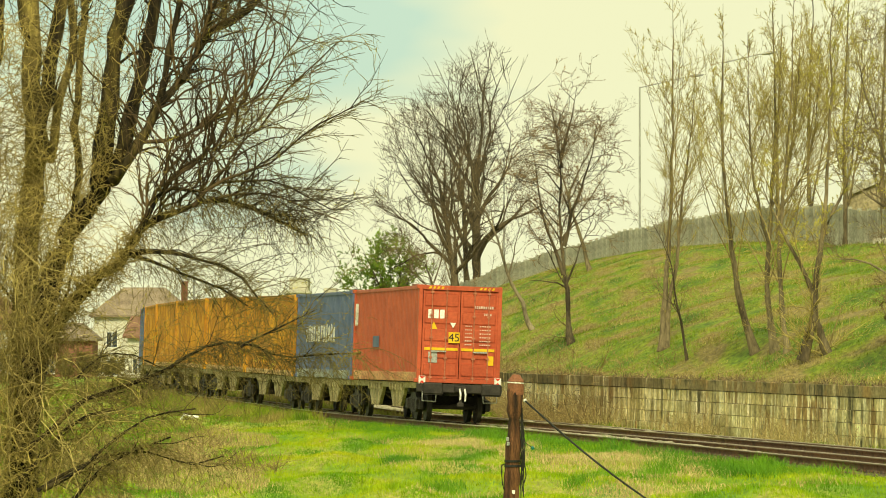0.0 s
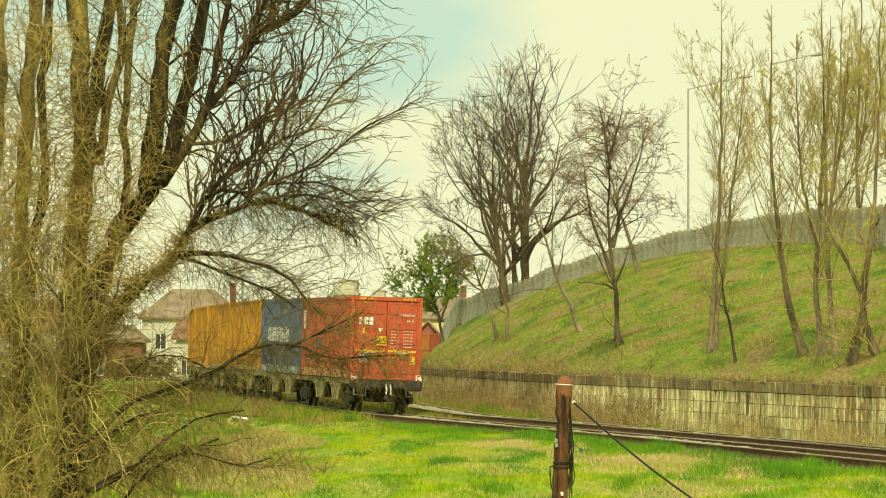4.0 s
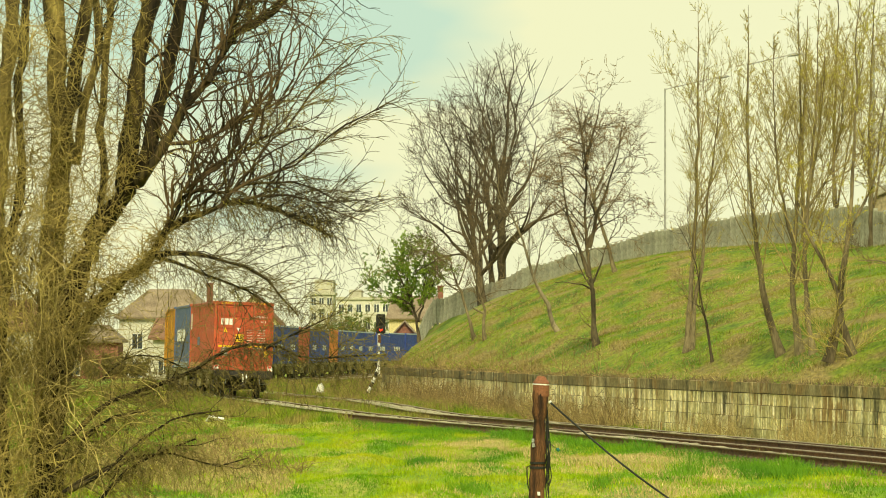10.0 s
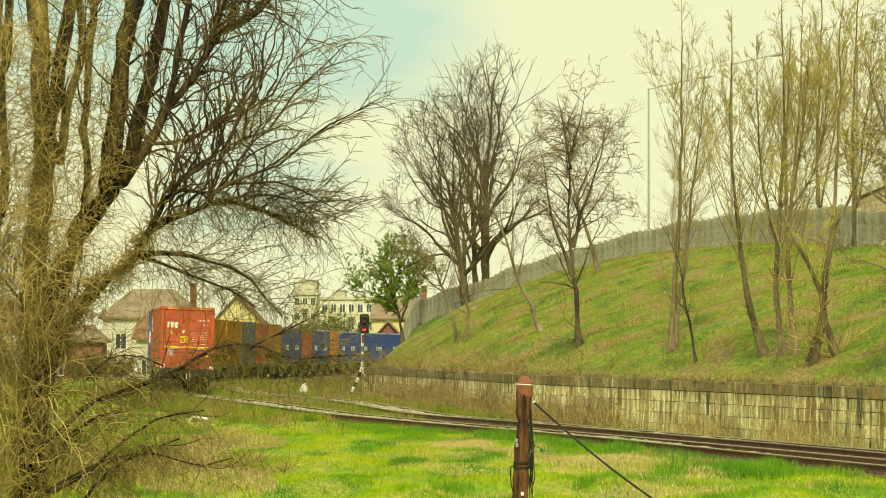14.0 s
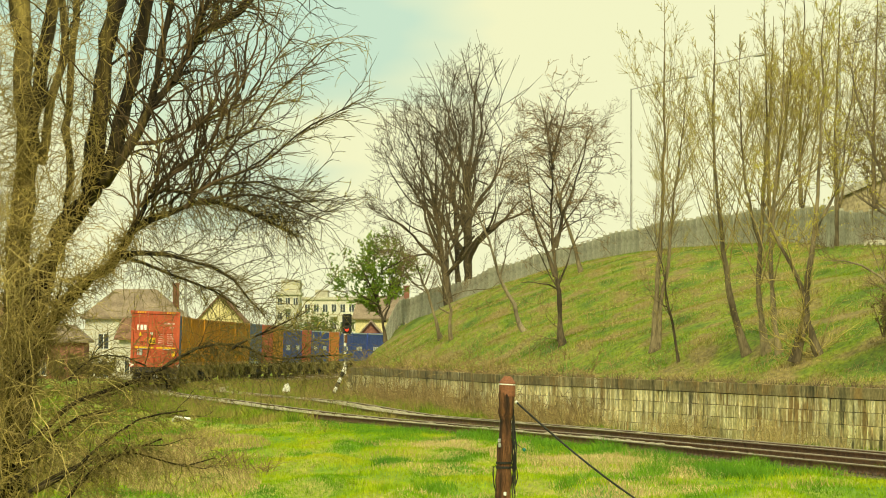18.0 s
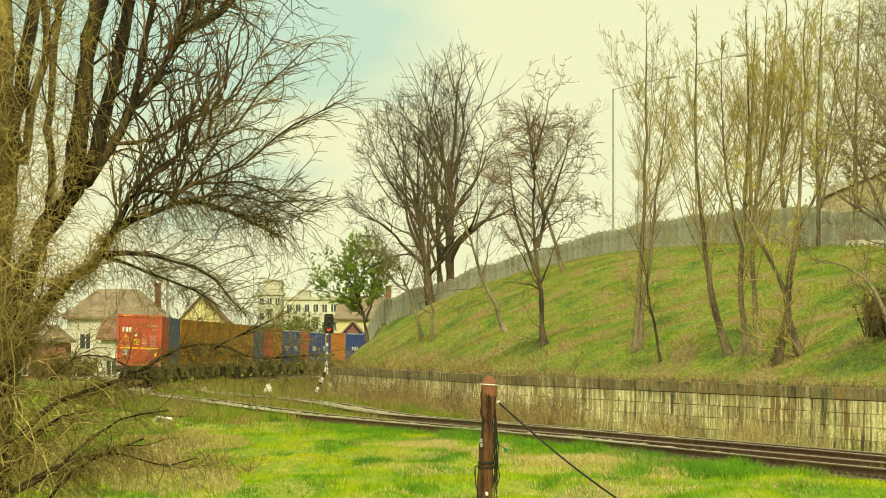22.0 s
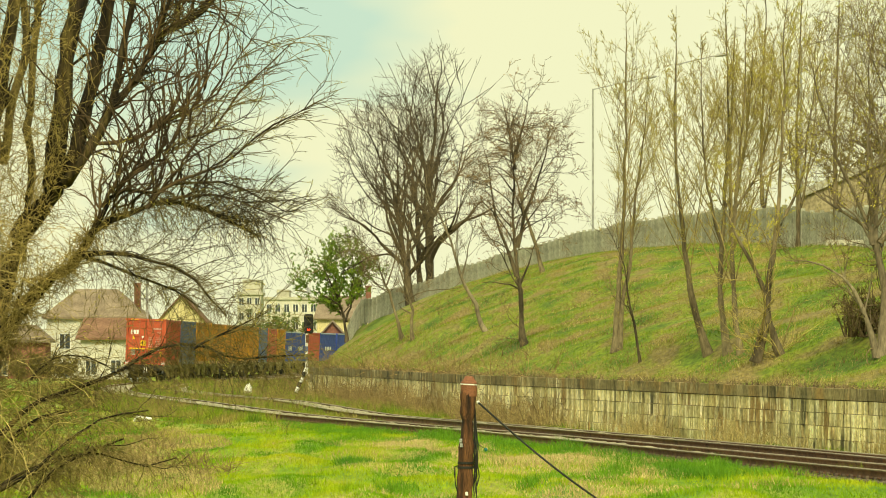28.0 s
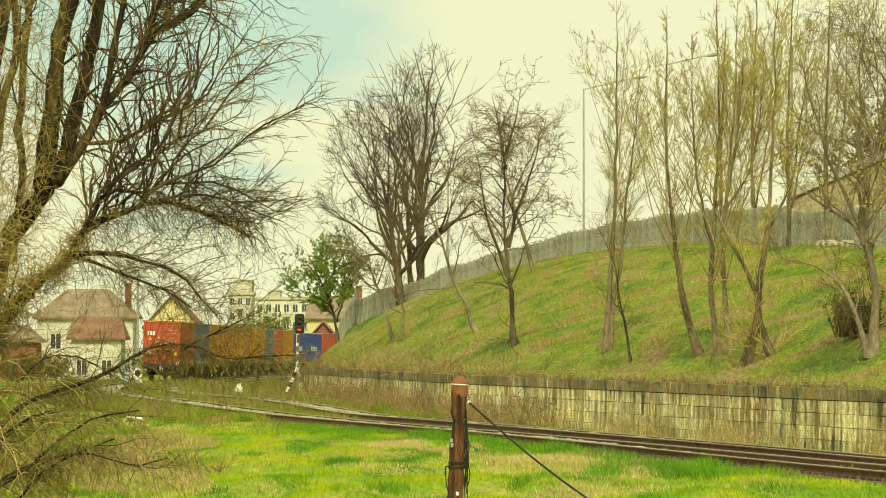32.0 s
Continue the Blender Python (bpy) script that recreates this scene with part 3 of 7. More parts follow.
def container(code, length, height, detail):
    """A shipping container; its middle stands over y = 0 on the rails, doors at -y."""
    mat = M[MATS[code]]
    h, l = height, length / 2
    label = NAMES[code] + " corrugated steel shipping container on a flat wagon"
    if detail == 2:
        label = "red high shipping container with locked doors and yellow labels"
    c = thing("shipping_container", label, "container", "containers on the train")
    z0, z1 = DECK, DECK + h
    bm = bmesh.new()
    for side in (-1, 1):
        corrugated(bm, side * (W2 - 0.02), -l + 0.12, l - 0.12, z0 + 0.14, z1 - 0.1, side)
    part("side_wall", bm, mat, c)
    part("roof", box(bmesh.new(), -W2 + 0.03, W2 - 0.03, -l + 0.05, l - 0.05, z1 - 0.06, z1 - 0.01), mat, c)
    part("floor_panel", box(bmesh.new(), -W2 + 0.05, W2 - 0.05, -l + 0.1, l - 0.1, z0 + 0.03, z0 + 0.13), M["grime"], c)
    for side in (-1, 1):
        x = side * (W2 - 0.05)
        part("bottom_rail", box(bmesh.new(), x - 0.045, x + 0.045, -l + 0.1, l - 0.1, z0 + 0.02, z0 + (0.30 if detail else 0.2), 0.01), M.get("rail_" + code, mat), c)
        part("top_rail", box(bmesh.new(), x - 0.04, x + 0.045, -l + 0.1, l - 0.1, z1 - 0.12, z1 - 0.02, 0.01), M["cabinet"] if code == "D" else mat, c)
        for e in (-1, 1):
            y = e * (l - 0.08)
            part("corner_post", box(bmesh.new(), x - 0.07, x + 0.05, y - 0.08, y + 0.08, z0, z1, 0.012), mat, c)
    part("front_wall", box(bmesh.new(), -W2 + 0.12, W2 - 0.12, l - 0.1, l - 0.03, z0 + 0.1, z1 - 0.1), mat, c)
    part("door_header", box(bmesh.new(), -W2 + 0.1, W2 - 0.1, -l, -l + 0.12, z1 - 0.14, z1, 0.012), mat, c)
    part("door_sill", box(bmesh.new(), -W2 + 0.1, W2 - 0.1, -l, -l + 0.12, z0, z0 + 0.13, 0.012), mat, c)
    for side in (-1, 1):
        d = bmesh.new()
        x0, x1 = sorted((side * 0.012, side * (W2 - 0.12)))
        box(d, x0, x1, -l + 0.05, -l + 0.09, z0 + 0.14, z1 - 0.15)
        door = part("door", d, mat, c)
        if detail == 2:
            n = 5
            step = (h - 0.32) / n
            for i in range(n):
                zz = z0 + 0.17 + i * step
                part("panel", box(bmesh.new(), x0 + 0.06, x1 - 0.06, -l + 0.025, -l + 0.05, zz + 0.05, zz + step - 0.10, 0.02), mat, door)
            for xa in (x0, x1 - 0.05):
                part("door_edge", box(bmesh.new(), xa, xa + 0.05, -l + 0.03, -l + 0.05, z0 + 0.14, z1 - 0.15), mat, door)
        if detail:
            for k in (0.42, 0.86):
                b = bmesh.new()
                rod(b, (side * k, -l - 0.0, z0 + 0.06), (side * k, -l - 0.0, z1 - 0.06), 0.019, n=8)
                for zz in (0.16, 0.75, 1.35, 2.0, h - 0.2):
                    box(b, side * k - 0.05, side * k + 0.05, -l - 0.01, -l + 0.04, z0 + zz - 0.03, z0 + zz + 0.03)
                part("lock_rod", b, M["worn_red"] if code == "R" else mat, door)
            b = bmesh.new()
            box(b, side * 0.42 - 0.02, side * 0.42 + side * 0.0 + 0.42, -l - 0.04, -l - 0.015, z0 + 0.92, z0 + 0.96) if side > 0 else box(b, -0.86, -0.4, -l - 0.04, -l - 0.015, z0 + 0.92, z0 + 0.96)
            part("door_handle", b, M["steel"], door)
    if detail == 2:
        signs(c, l, z0, z1)
    if code == "D":
        b = bmesh.new()
        for k in range(4):
            box(b, W2 - 0.004, W2 + 0.004, -2.2 + k * 1.2, -1.4 + k * 1.2, z0 + 1.0, z0 + 1.4)
        part("letter_mark", b, M["white"], c)["kind"] = "stuff"
    if detail:
        for side in (-1, 1):
            for e in (-1, 1):
                for zz in (z0 - 0.004, z1 - 0.11):
                    b = box(bmesh.new(), side * W2 - 0.09 - 0.003 * side, side * W2 + 0.09 - 0.085 * side - 0.003 * side, e * (l - 0.09) - 0.093, e * (l - 0.09) + 0.093, zz, zz + 0.118, 0.015)
                    part("corner_casting", b, mat, c)
    return c


def plate(parent, name, x0, x1, z0, z1, y, mat, label="", depth=0.006):
    return part(name, box(bmesh.new(), x0, x1, y - depth, y, z0, z1), mat, parent, label)


def word_bars(parent, name, x0, x1, z0, z1, y, mat, count, gap=0.3):
    """Plain bars that stand for lettering that cannot be read."""
    b = bmesh.new()
    w = (x1 - x0) / count
    for i in range(count):
        box(b, x0 + i * w, x0 + (i + 1 - gap) * w, y - 0.006, y, z0, z1)
    bars = part(name, b, mat, parent)
    bars["kind"] = "stuff"
    return bars


def signs(c, l, z0, z1):
    y = -l + 0.022
    # maker's mark: two blocks and a bar
    word_bars(c, "maker_mark", -0.97, -0.44, z1 - 0.98, z1 - 0.72, y, M["white"], 3, 0.22)
    word_bars(c, "number_mark", 0.42, 1.02, z1 - 0.66, z1 - 0.58, y, M["faded_white"], 9, 0.4)
    word_bars(c, "type_mark", 0.72, 0.96, z1 - 0.86, z1 - 0.79, y, M["faded_white"], 4, 0.4)
    for k in range(6):
        word_bars(c, "weight_mark", 0.16, 0.38, z1 - 1.20 - k * 0.11, z1 - 1.168 - k * 0.11, y, M["faded_white"], 4, 0.35)
        word_bars(c, "weight_mark", 0.60, 0.95, z1 - 1.20 - k * 0.11, z1 - 1.168 - k * 0.11, y, M["faded_white"], 5, 0.35)
    p = plate(c, "size_plate", -0.34, 0.0, z0 + 1.20, z0 + 1.52, y - 0.025, M["yellow"], "yellow plate with black figures")
    for digit, x in (("4", -0.255), ("5", -0.085)):
        text = bpy.data.curves.new("numeral", "FONT")
        text.body, text.size, text.align_x, text.extrude = digit, 0.34, "CENTER", 0.002
        text.materials.append(M["black"])
        t = new("numeral", text)
        t.parent = p
        t.matrix_basis = pose(x, y - 0.034, z0 + 1.25, 90, 0, 0)
    for x0, x1 in ((-1.06, -0.05), (0.06, 1.06)):
        plate(c, "reflective_strip", x0, x1, z0 + 0.97, z0 + 1.05, y - 0.006, M["yellow"])
    plate(c, "label_plate", -0.93, -0.66, z0 + 0.60, z0 + 0.92, y - 0.006, M["steel"])
    plate(c, "label_plate", 0.84, 1.04, z0 + 0.56, z0 + 0.84, y - 0.006, M["yellow"])
    tri = bmesh.new()
    prism(tri, [(-0.90, z0 + 1.60), (-0.68, z0 + 1.60), (-0.79, z0 + 1.82)], y - 0.006, y)
    part("warning_triangle", tri, M["yellow"], c)
    tri = bmesh.new()
    prism(tri, [(-0.30, z0 + 1.80), (-0.12, z0 + 1.80), (-0.21, z0 + 1.64)], y - 0.006, y)
    part("warning_triangle", tri, M["white"], c)
    for x0 in (-0.98, 0.55):
        for i in range(4):
            b = bmesh.new()
            a = x0 + i * 0.125
            prism(b, [(a, z1 - 0.10), (a + 0.062, z1 - 0.10), (a + 0.10, z1 - 0.03), (a + 0.038, z1 - 0.03)], -l - 0.006, -l - 0.001)
            part("hazard_stripe", b, M["yellow"], c)
    # side marks
    x = -W2 - 0.002
    for dy, za, zb in ((12.4, 1.75, 2.45),):
        b = bmesh.new()
        for i in range(3):
            box(b, x - 0.004, x + 0.004, l - 0.9 + i * 0.22, l - 0.9 + i * 0.22 + 0.16, z0 + za, z0 + zb)
        part("maker_mark", b, M["white"], c)
    b = bmesh.new()
    box(b, x - 0.004, x + 0.004, 1.2, 2.5, z0 + 1.05, z0 + 1.40)
    box(b, x - 0.008, x - 0.004, 1.6, 2.1, z0 + 1.22, z0 + 1.34)
    part("side_plate", b, M["blue"], c)


def blue_lettering(c, length):
    """A long band of pale letters that cannot be read."""
    rng = random.Random(4)
    x = -W2 - 0.003
    y = -length * 0.20
    z0 = DECK + 1.22
    for i in range(12):
        b = bmesh.new()
        for k in range(2):
            box(b, x - 0.004, x + 0.004, y + k * 0.24, y + k * 0.24 + 0.10, z0 + rng.uniform(0, 0.04), z0 + rng.uniform(0.5, 0.6))
        zz = z0 + rng.choice((0.02, 0.25, 0.45))
        box(b, x - 0.005, x + 0.005, y, y + 0.34, zz, zz + 0.09)
        part("letter_mark", b, M["white"], c)
        y += 0.61


def wheelset(parent, x_y):
    b = bmesh.new()
    rod(b, (-0.9, 0, 0), (0.9, 0, 0), 0.085, n=10)
    ws = part("axle", b, M["grime"], parent)
    ws.matrix_basis = pose(0, x_y, 0.46)
    for side in (-1, 1):
        b = bmesh.new()
        rod(b, (side * 0.69, 0, 0), (side * 0.72, 0, 0), 0.487, n=24)
        rod(b, (side * 0.72, 0, 0), (side * 0.83, 0, 0), 0.46, n=24)
        rod(b, (side * 0.66, 0, 0), (side * 0.88, 0, 0), 0.14, n=12)
        part("wheel", b, M["grime"], ws)
    return ws


rolling = []


def bogie(parent, y):
    b = bmesh.new()
    for side in (-1, 1):
        prism_x(b, [(y - 1.25, 0.36), (y - 1.25, 0.66), (y - 0.55, 0.72), (y - 0.35, 0.86), (y + 0.35, 0.86), (y + 0.55, 0.72), (y + 1.25, 0.66),
                    (y + 1.25, 0.36), (y + 0.65, 0.36), (y + 0.4, 0.26), (y - 0.4, 0.26), (y - 0.65, 0.36)], side * 1.0 - 0.06, side * 1.0 + 0.06)
        for e in (-0.9, 0.9):
            box(b, side * 1.0 - 0.13, side * 1.0 + 0.13, y + e - 0.16, y + e + 0.16, 0.34, 0.66, 0.03)
        for e in (-0.28, 0.0, 0.28):
            rod(b, (side * 1.02, y + e, 0.33), (side * 1.02, y + e, 0.66), 0.09, n=10)
    box(b, -1.0, 1.0, y - 0.25, y + 0.25, 0.5, 0.80, 0.03)
    part("bogie_frame", b, M["grime"], parent)
    for e in (-0.9, 0.9):
        rolling.append(wheelset(parent, y + e))


def wagon(length, rear, front, tail):
    """A low container flat; bogies where told."""
    l = length / 2
    w = thing("flat_wagon", "dusty olive container flat wagon with dark bogies", "wagon", "wagons of the train")
    for side in (-1, 1):
        b = bmesh.new()
        x = side * 1.08
        box(b, x - 0.06, x + 0.06, -l, l, 0.98, DECK - 0.006, 0.01)
        part("side_sill", b, M["wagon"], w)
        # deep bracket plates between the bogies
        for y0, y1 in ((-l + 3.2, -l + 6.3), (l - 6.3, l - 3.2)):
            if l < 5:
                continue
            b = bmesh.new()
            prism_x(b, [(y0, 0.98), (y0 + 0.75, 0.42), (y1 - 0.75, 0.42), (y1, 0.98)], x - 0.05, x + 0.05)
            for k in np.linspace(y0 + 0.9, y1 - 0.9, 3):
                box(b, x + side * 0.03 - 0.05, x + side * 0.03 + 0.05, k - 0.05, k + 0.05, 0.40, 1.0)
            for k in np.linspace(y0 + 0.4, y1 - 0.4, 5):
                box(b, x + side * 0.09 - 0.04, x + side * 0.09 + 0.04, k - 0.08, k + 0.08, 0.90, 1.10, 0.01)
            part("bracket_plate", b, M["wagon"], w)
    b = bmesh.new()
    box(b, -0.28, 0.28, -l, l, 0.78, 1.05, 0.02)
    for k in np.linspace(-l + 0.3, l - 0.3, 6):
        box(b, -1.05, 1.05, k - 0.12, k + 0.12, 0.86, 1.08)
    part("centre_sill", b, M["grime"], w)
    if rear:
        bogie(w, -l + 1.95)
    if front == "mid":
        bogie(w, l)
    elif front:
        bogie(w, l - 1.95)
    if tail:
        y = -l - 0.02
        b = bmesh.new()
        box(b, -1.28, 1.28, y - 0.10, y + 0.05, 0.88, 1.13, 0.015)
        part("head_stock", b, M["grime"], w)
        for side in (-1, 1):
            b = bmesh.new()
            rod(b, (side * 0.875, y - 0.08, 1.0), (side * 0.875, y - 0.52, 1.0), 0.11, n=12)
            box(b, side * 0.875 - 0.31, side * 0.875 + 0.31, y - 0.60, y - 0.52, 0.80, 1.17, 0.05)
            part("buffer", b, M["grime"], w)
            p = plate(w, "tail_board", side * 1.14 - 0.10, side * 1.14 + 0.10, 1.13, 1.36, y - 0.12, M["white"], "red and white tail board", 0.012)
            for up in (-1, 1):
                t = bmesh.new()
                prism(t, [(side * 1.14 - 0.09, 1.245 + up * 0.105), (side * 1.14 + 0.09, 1.245 + up * 0.105), (side * 1.14, 1.245 + up * 0.02)], y - 0.138, y - 0.133)
                part("red_wedge", t, M["redsign"], p)
            b = bmesh.new()
            rod(b, (side * 1.14, y - 0.1, 1.0), (side * 1.14, y - 0.1, 1.16), 0.02, n=6)
            part("board_bracket", b, M["grime"], w)
        b = bmesh.new()
        box(b, -0.16, 0.16, y - 0.30, y, 0.90, 1.08, 0.02)
        rod(b, (0, y - 0.28, 0.98), (0, y - 0.34, 0.55), 0.04, n=8)
        box(b, -0.10, 0.10, y - 0.40, y - 0.30, 0.46, 0.60, 0.03)
        part("screw_coupling", b, M["grime"], w)
        for x in (-0.02, 0.13):
            b = bmesh.new()
            rod(b, (x, y - 0.28, 1.0), (x + 0.02, y - 0.36, 0.82), 0.028, n=6)
            rod(b, (x + 0.02, y - 0.36, 0.82), (x + 0.01, y - 0.33, 0.64), 0.028, n=6)
            part("brake_hose", b, M["white"], w, "pale brake hose")
        for side in (-1, 1):
            b = bmesh.new()
            rod(b, (side * 1.12, y - 0.12, 0.9), (side * 1.12, y - 0.16, 0.62), 0.016, n=6)
            rod(b, (side * 1.12, y - 0.16, 0.62), (side * 0.72, y - 0.16, 0.60), 0.016, n=6)
            rod(b, (side * 0.72, y - 0.16, 0.60), (side * 0.70, y - 0.12, 0.9), 0.016, n=6)
            part("shunter_step", b, M["steel"], w)
    return w


def build_train():
    order = "RBYYYYYBRYDDRDDODDDDDDDOORYDDDDODDR"
    plan = [(code, 13.7 if i < 7 else 12.2, 2.9 if i < 10 else 2.75) for i, code in enumerate(order)]
    s = 0.0
    for i, (code, length, height) in enumerate(plan):
        c = container(code, length, height, 2 if i == 0 else (1 if i < 2 else 0))
        if i == 1:
            blue_lettering(c, length)
            tagged(c, "faded blue shipping container with pale lettering bars")
        mid = s + length / 2
        moving.append((c, mid, length * 0.72))
        even = i % 2 == 0
        w = wagon(length + 0.3, even, "mid" if even else True, i == 0)
        moving.append((w, mid, length * 0.72))
        s += length + (0.45 if even else 0.95)


build_train()


# ---------------------------------------------------------------- woody plants
class Wood:
    """Tapered tubes gathered by number of rings and sides."""

    def __init__(self):
        self.V, self.F, self.n = [], [], 0

    def tubes(self, P, R, sides):
        n, k = P.shape[:2]
        T = np.gradient(P, axis=1)
        T /= np.linalg.norm(T, axis=2, keepdims=True) + 1e-9
        ref = np.where(np.abs(T[..., 2:3]) > 0.9, [[[1.0, 0, 0]]], [[[0, 0, 1.0]]])
        A = np.cross(T, ref)
        A /= np.linalg.norm(A, axis=2, keepdims=True) + 1e-9
        B = np.cross(T, A)
        ang = np.arange(sides) * 2 * math.pi / sides
        ring = A[:, :, None] * np.cos(ang)[:, None] + B[:, :, None] * np.sin(ang)[:, None]
        V = P[:, :, None] + ring * R[:, :, None, None]
        i, j, s = np.meshgrid(np.arange(n), np.arange(k - 1), np.arange(sides), indexing="ij")
        a = (i * k + j) * sides + s
        b = (i * k + j) * sides + (s + 1) % sides
        self.F.append(np.stack([a, b, b + sides, a + sides], -1).reshape(-1, 4) + self.n)
        self.V.append(V.reshape(-1, 3))
        self.n += V.size // 3

    def mesh(self, name, mat):
        return smooth(mesh_of(name, np.concatenate(self.V), np.concatenate(self.F), mat))


def unit(v):
    return v / (np.linalg.norm(v, axis=-1, keepdims=True) + 1e-9)


def grow(rng, start, way, length, radius, k, wander, lift, thin=0.25):
    """Paths that wander and bend up (lift above 0) or down."""
    n = len(start)
    P, R, d = [start], [radius], unit(way)
    for j in range(k):
        d = unit(d + rng.normal(0, wander, (n, 3)) + np.array([0, 0, lift]))
        P.append(P[-1] + d * (length / k)[:, None])
        R.append(radius * (1 - (1 - thin) * (j + 1) / k))
    return np.stack(P, 1), np.stack(R, 1)


def sprout(rng, P, R, per, low, high, spread, ratio, thick, size=None):
    """Starts of side shoots along paths P: per each, between low and high of the length."""
    n, k = P.shape[:2]
    own = np.repeat(np.arange(n), per)
    t = rng.uniform(low, high, len(own)) * (k - 1)
    i = np.minimum(t.astype(int), k - 2)
    f = (t - i)[:, None]
    start = P[own, i] * (1 - f) + P[own, i + 1] * f
    tang = unit(P[own, i + 1] - P[own, i])
    side = unit(np.cross(tang, rng.normal(size=(len(own), 3))))
    a = np.radians(rng.uniform(spread[0], spread[1], len(own)))[:, None]
    way = tang * np.cos(a) + side * np.sin(a)
    total = np.linalg.norm(np.diff(P, axis=1), axis=2).sum(1)[own] if size is None else np.full(len(own), size)
    rest = 1 - 0.35 * (t / (k - 1)) if size is None else 1.0
    length = total * ratio * rng.uniform(0.6, 1.25, len(own)) * rest
    rad = np.minimum((R[own, i] * (1 - f[:, 0]) + R[own, i + 1] * f[:, 0]) * thick, R[own, i] * 0.8)
    return start, way, length, rad


def guided(rng, points, r0, r1, rough=0.04, step=0.5, foot=True):
    """A limb through a few given points, with a little unevenness."""
    p = np.array(points, float)
    d = np.concatenate([[0], np.cumsum(np.linalg.norm(np.diff(p, axis=0), axis=1))])
    n = max(6, int(d[-1] / step))
    s = np.linspace(0, d[-1], n * 4)
    q = np.stack([np.interp(s, d, p[:, i]) for i in range(3)], 1)
    w = max(3, len(s) // len(p) // 2 * 2 + 1)
    ker = np.hanning(w + 2)[1:-1]
    ker /= ker.sum()
    pad = np.concatenate([2 * q[:1] - q[w:0:-1], q, 2 * q[-1:] - q[-2:-w - 2:-1]])
    q = np.stack([np.convolve(pad[:, i], ker, "same")[w:-w] for i in range(3)], 1)
    q = q[np.linspace(0, len(q) - 1, n).astype(int)]
    off = rng.normal(0, rough, q.shape)
    off[0] = 0
    q += (off + np.roll(off, 1, 0)) / 2
    t = np.linspace(0, 1, n)
    r = (r0 + (r1 - r0) * t ** 0.65) * (1 + 0.45 * np.exp(-t * d[-1] / 0.35) * (foot and r0 > 0.07))
    return q[None], (r * (1 + rng.normal(0, 0.11, n)))[None]


def leaves(rng, P, count, size, name, mat, low=0.3):
    """Small folded leaves or buds along paths."""
    n, k = P.shape[:2]
    own = rng.integers(0, n, count)
    t = rng.uniform(low, 1, count) * (k - 1)
    i = np.minimum(t.astype(int), k - 2)
    f = (t - i)[:, None]
    c = P[own, i] * (1 - f) + P[own, i + 1] * f + rng.normal(0, size * 0.6, (count, 3))
    a = unit(rng.normal(size=(count, 3)))
    b = unit(np.cross(a, rng.normal(size=(count, 3))))
    s = size * rng.uniform(0.6, 1.4, (count, 1))
    V = np.stack([c - a * s, c + b * s * 0.45, c + a * s, c - b * s * 0.45], 1).reshape(-1, 3)
    return mesh_of(name, V, np.arange(count * 4).reshape(-1, 4), mat)


def plant(name, label, category, base, group=""):
    return thing(name, label, category, group, at=pose(*base))


def put(name, me, tree, label=""):
    """Hangs a mesh, made in the place's space, under a tree."""
    ob = shared(name, me, tree, Matrix.Translation(-tree.matrix_basis.translation))
    if label:
        ob["label"] = label
    return ob


def fan(rng, trunk, n, low, high, centre, size, r0, sweep=105, droop=0.0):
    """Limbs that leave a trunk between low and high of its length and reach out to an oval crown."""
    p = np.array(trunk, float)
    d = np.concatenate([[0], np.cumsum(np.linalg.norm(np.diff(p, axis=0), axis=1))])
    out = []
    for i in range(n):
        a = math.radians(-sweep + 2 * sweep * (i + rng.uniform(0.1, 0.9)) / n)
        b = rng.uniform(-1.2, 1.2)
        f = rng.uniform(0.72, 1.0)
        end = np.array(centre) + f * np.array([size[0] * math.sin(a) * math.cos(b), size[1] * math.sin(b), size[2] * math.cos(a)])
        t = low + (high - low) * np.clip(0.5 + 0.5 * math.cos(a) + rng.uniform(-0.3, 0.1), 0, 1)
        start = np.array([np.interp(t * d[-1], d, p[:, k]) for k in range(3)])
        span = np.linalg.norm(end - start)
        mid = start * 0.5 + end * 0.5 + np.array([0, 0, 0.10 * span]) * (1 - droop) + rng.normal(0, 0.05 * span, 3)
        out.append(([tuple(start), tuple(mid), tuple(end)], r0 * rng.uniform(0.7, 1.2) * (1 - 0.45 * t), max(0.011, r0 * 0.12)))
    return out


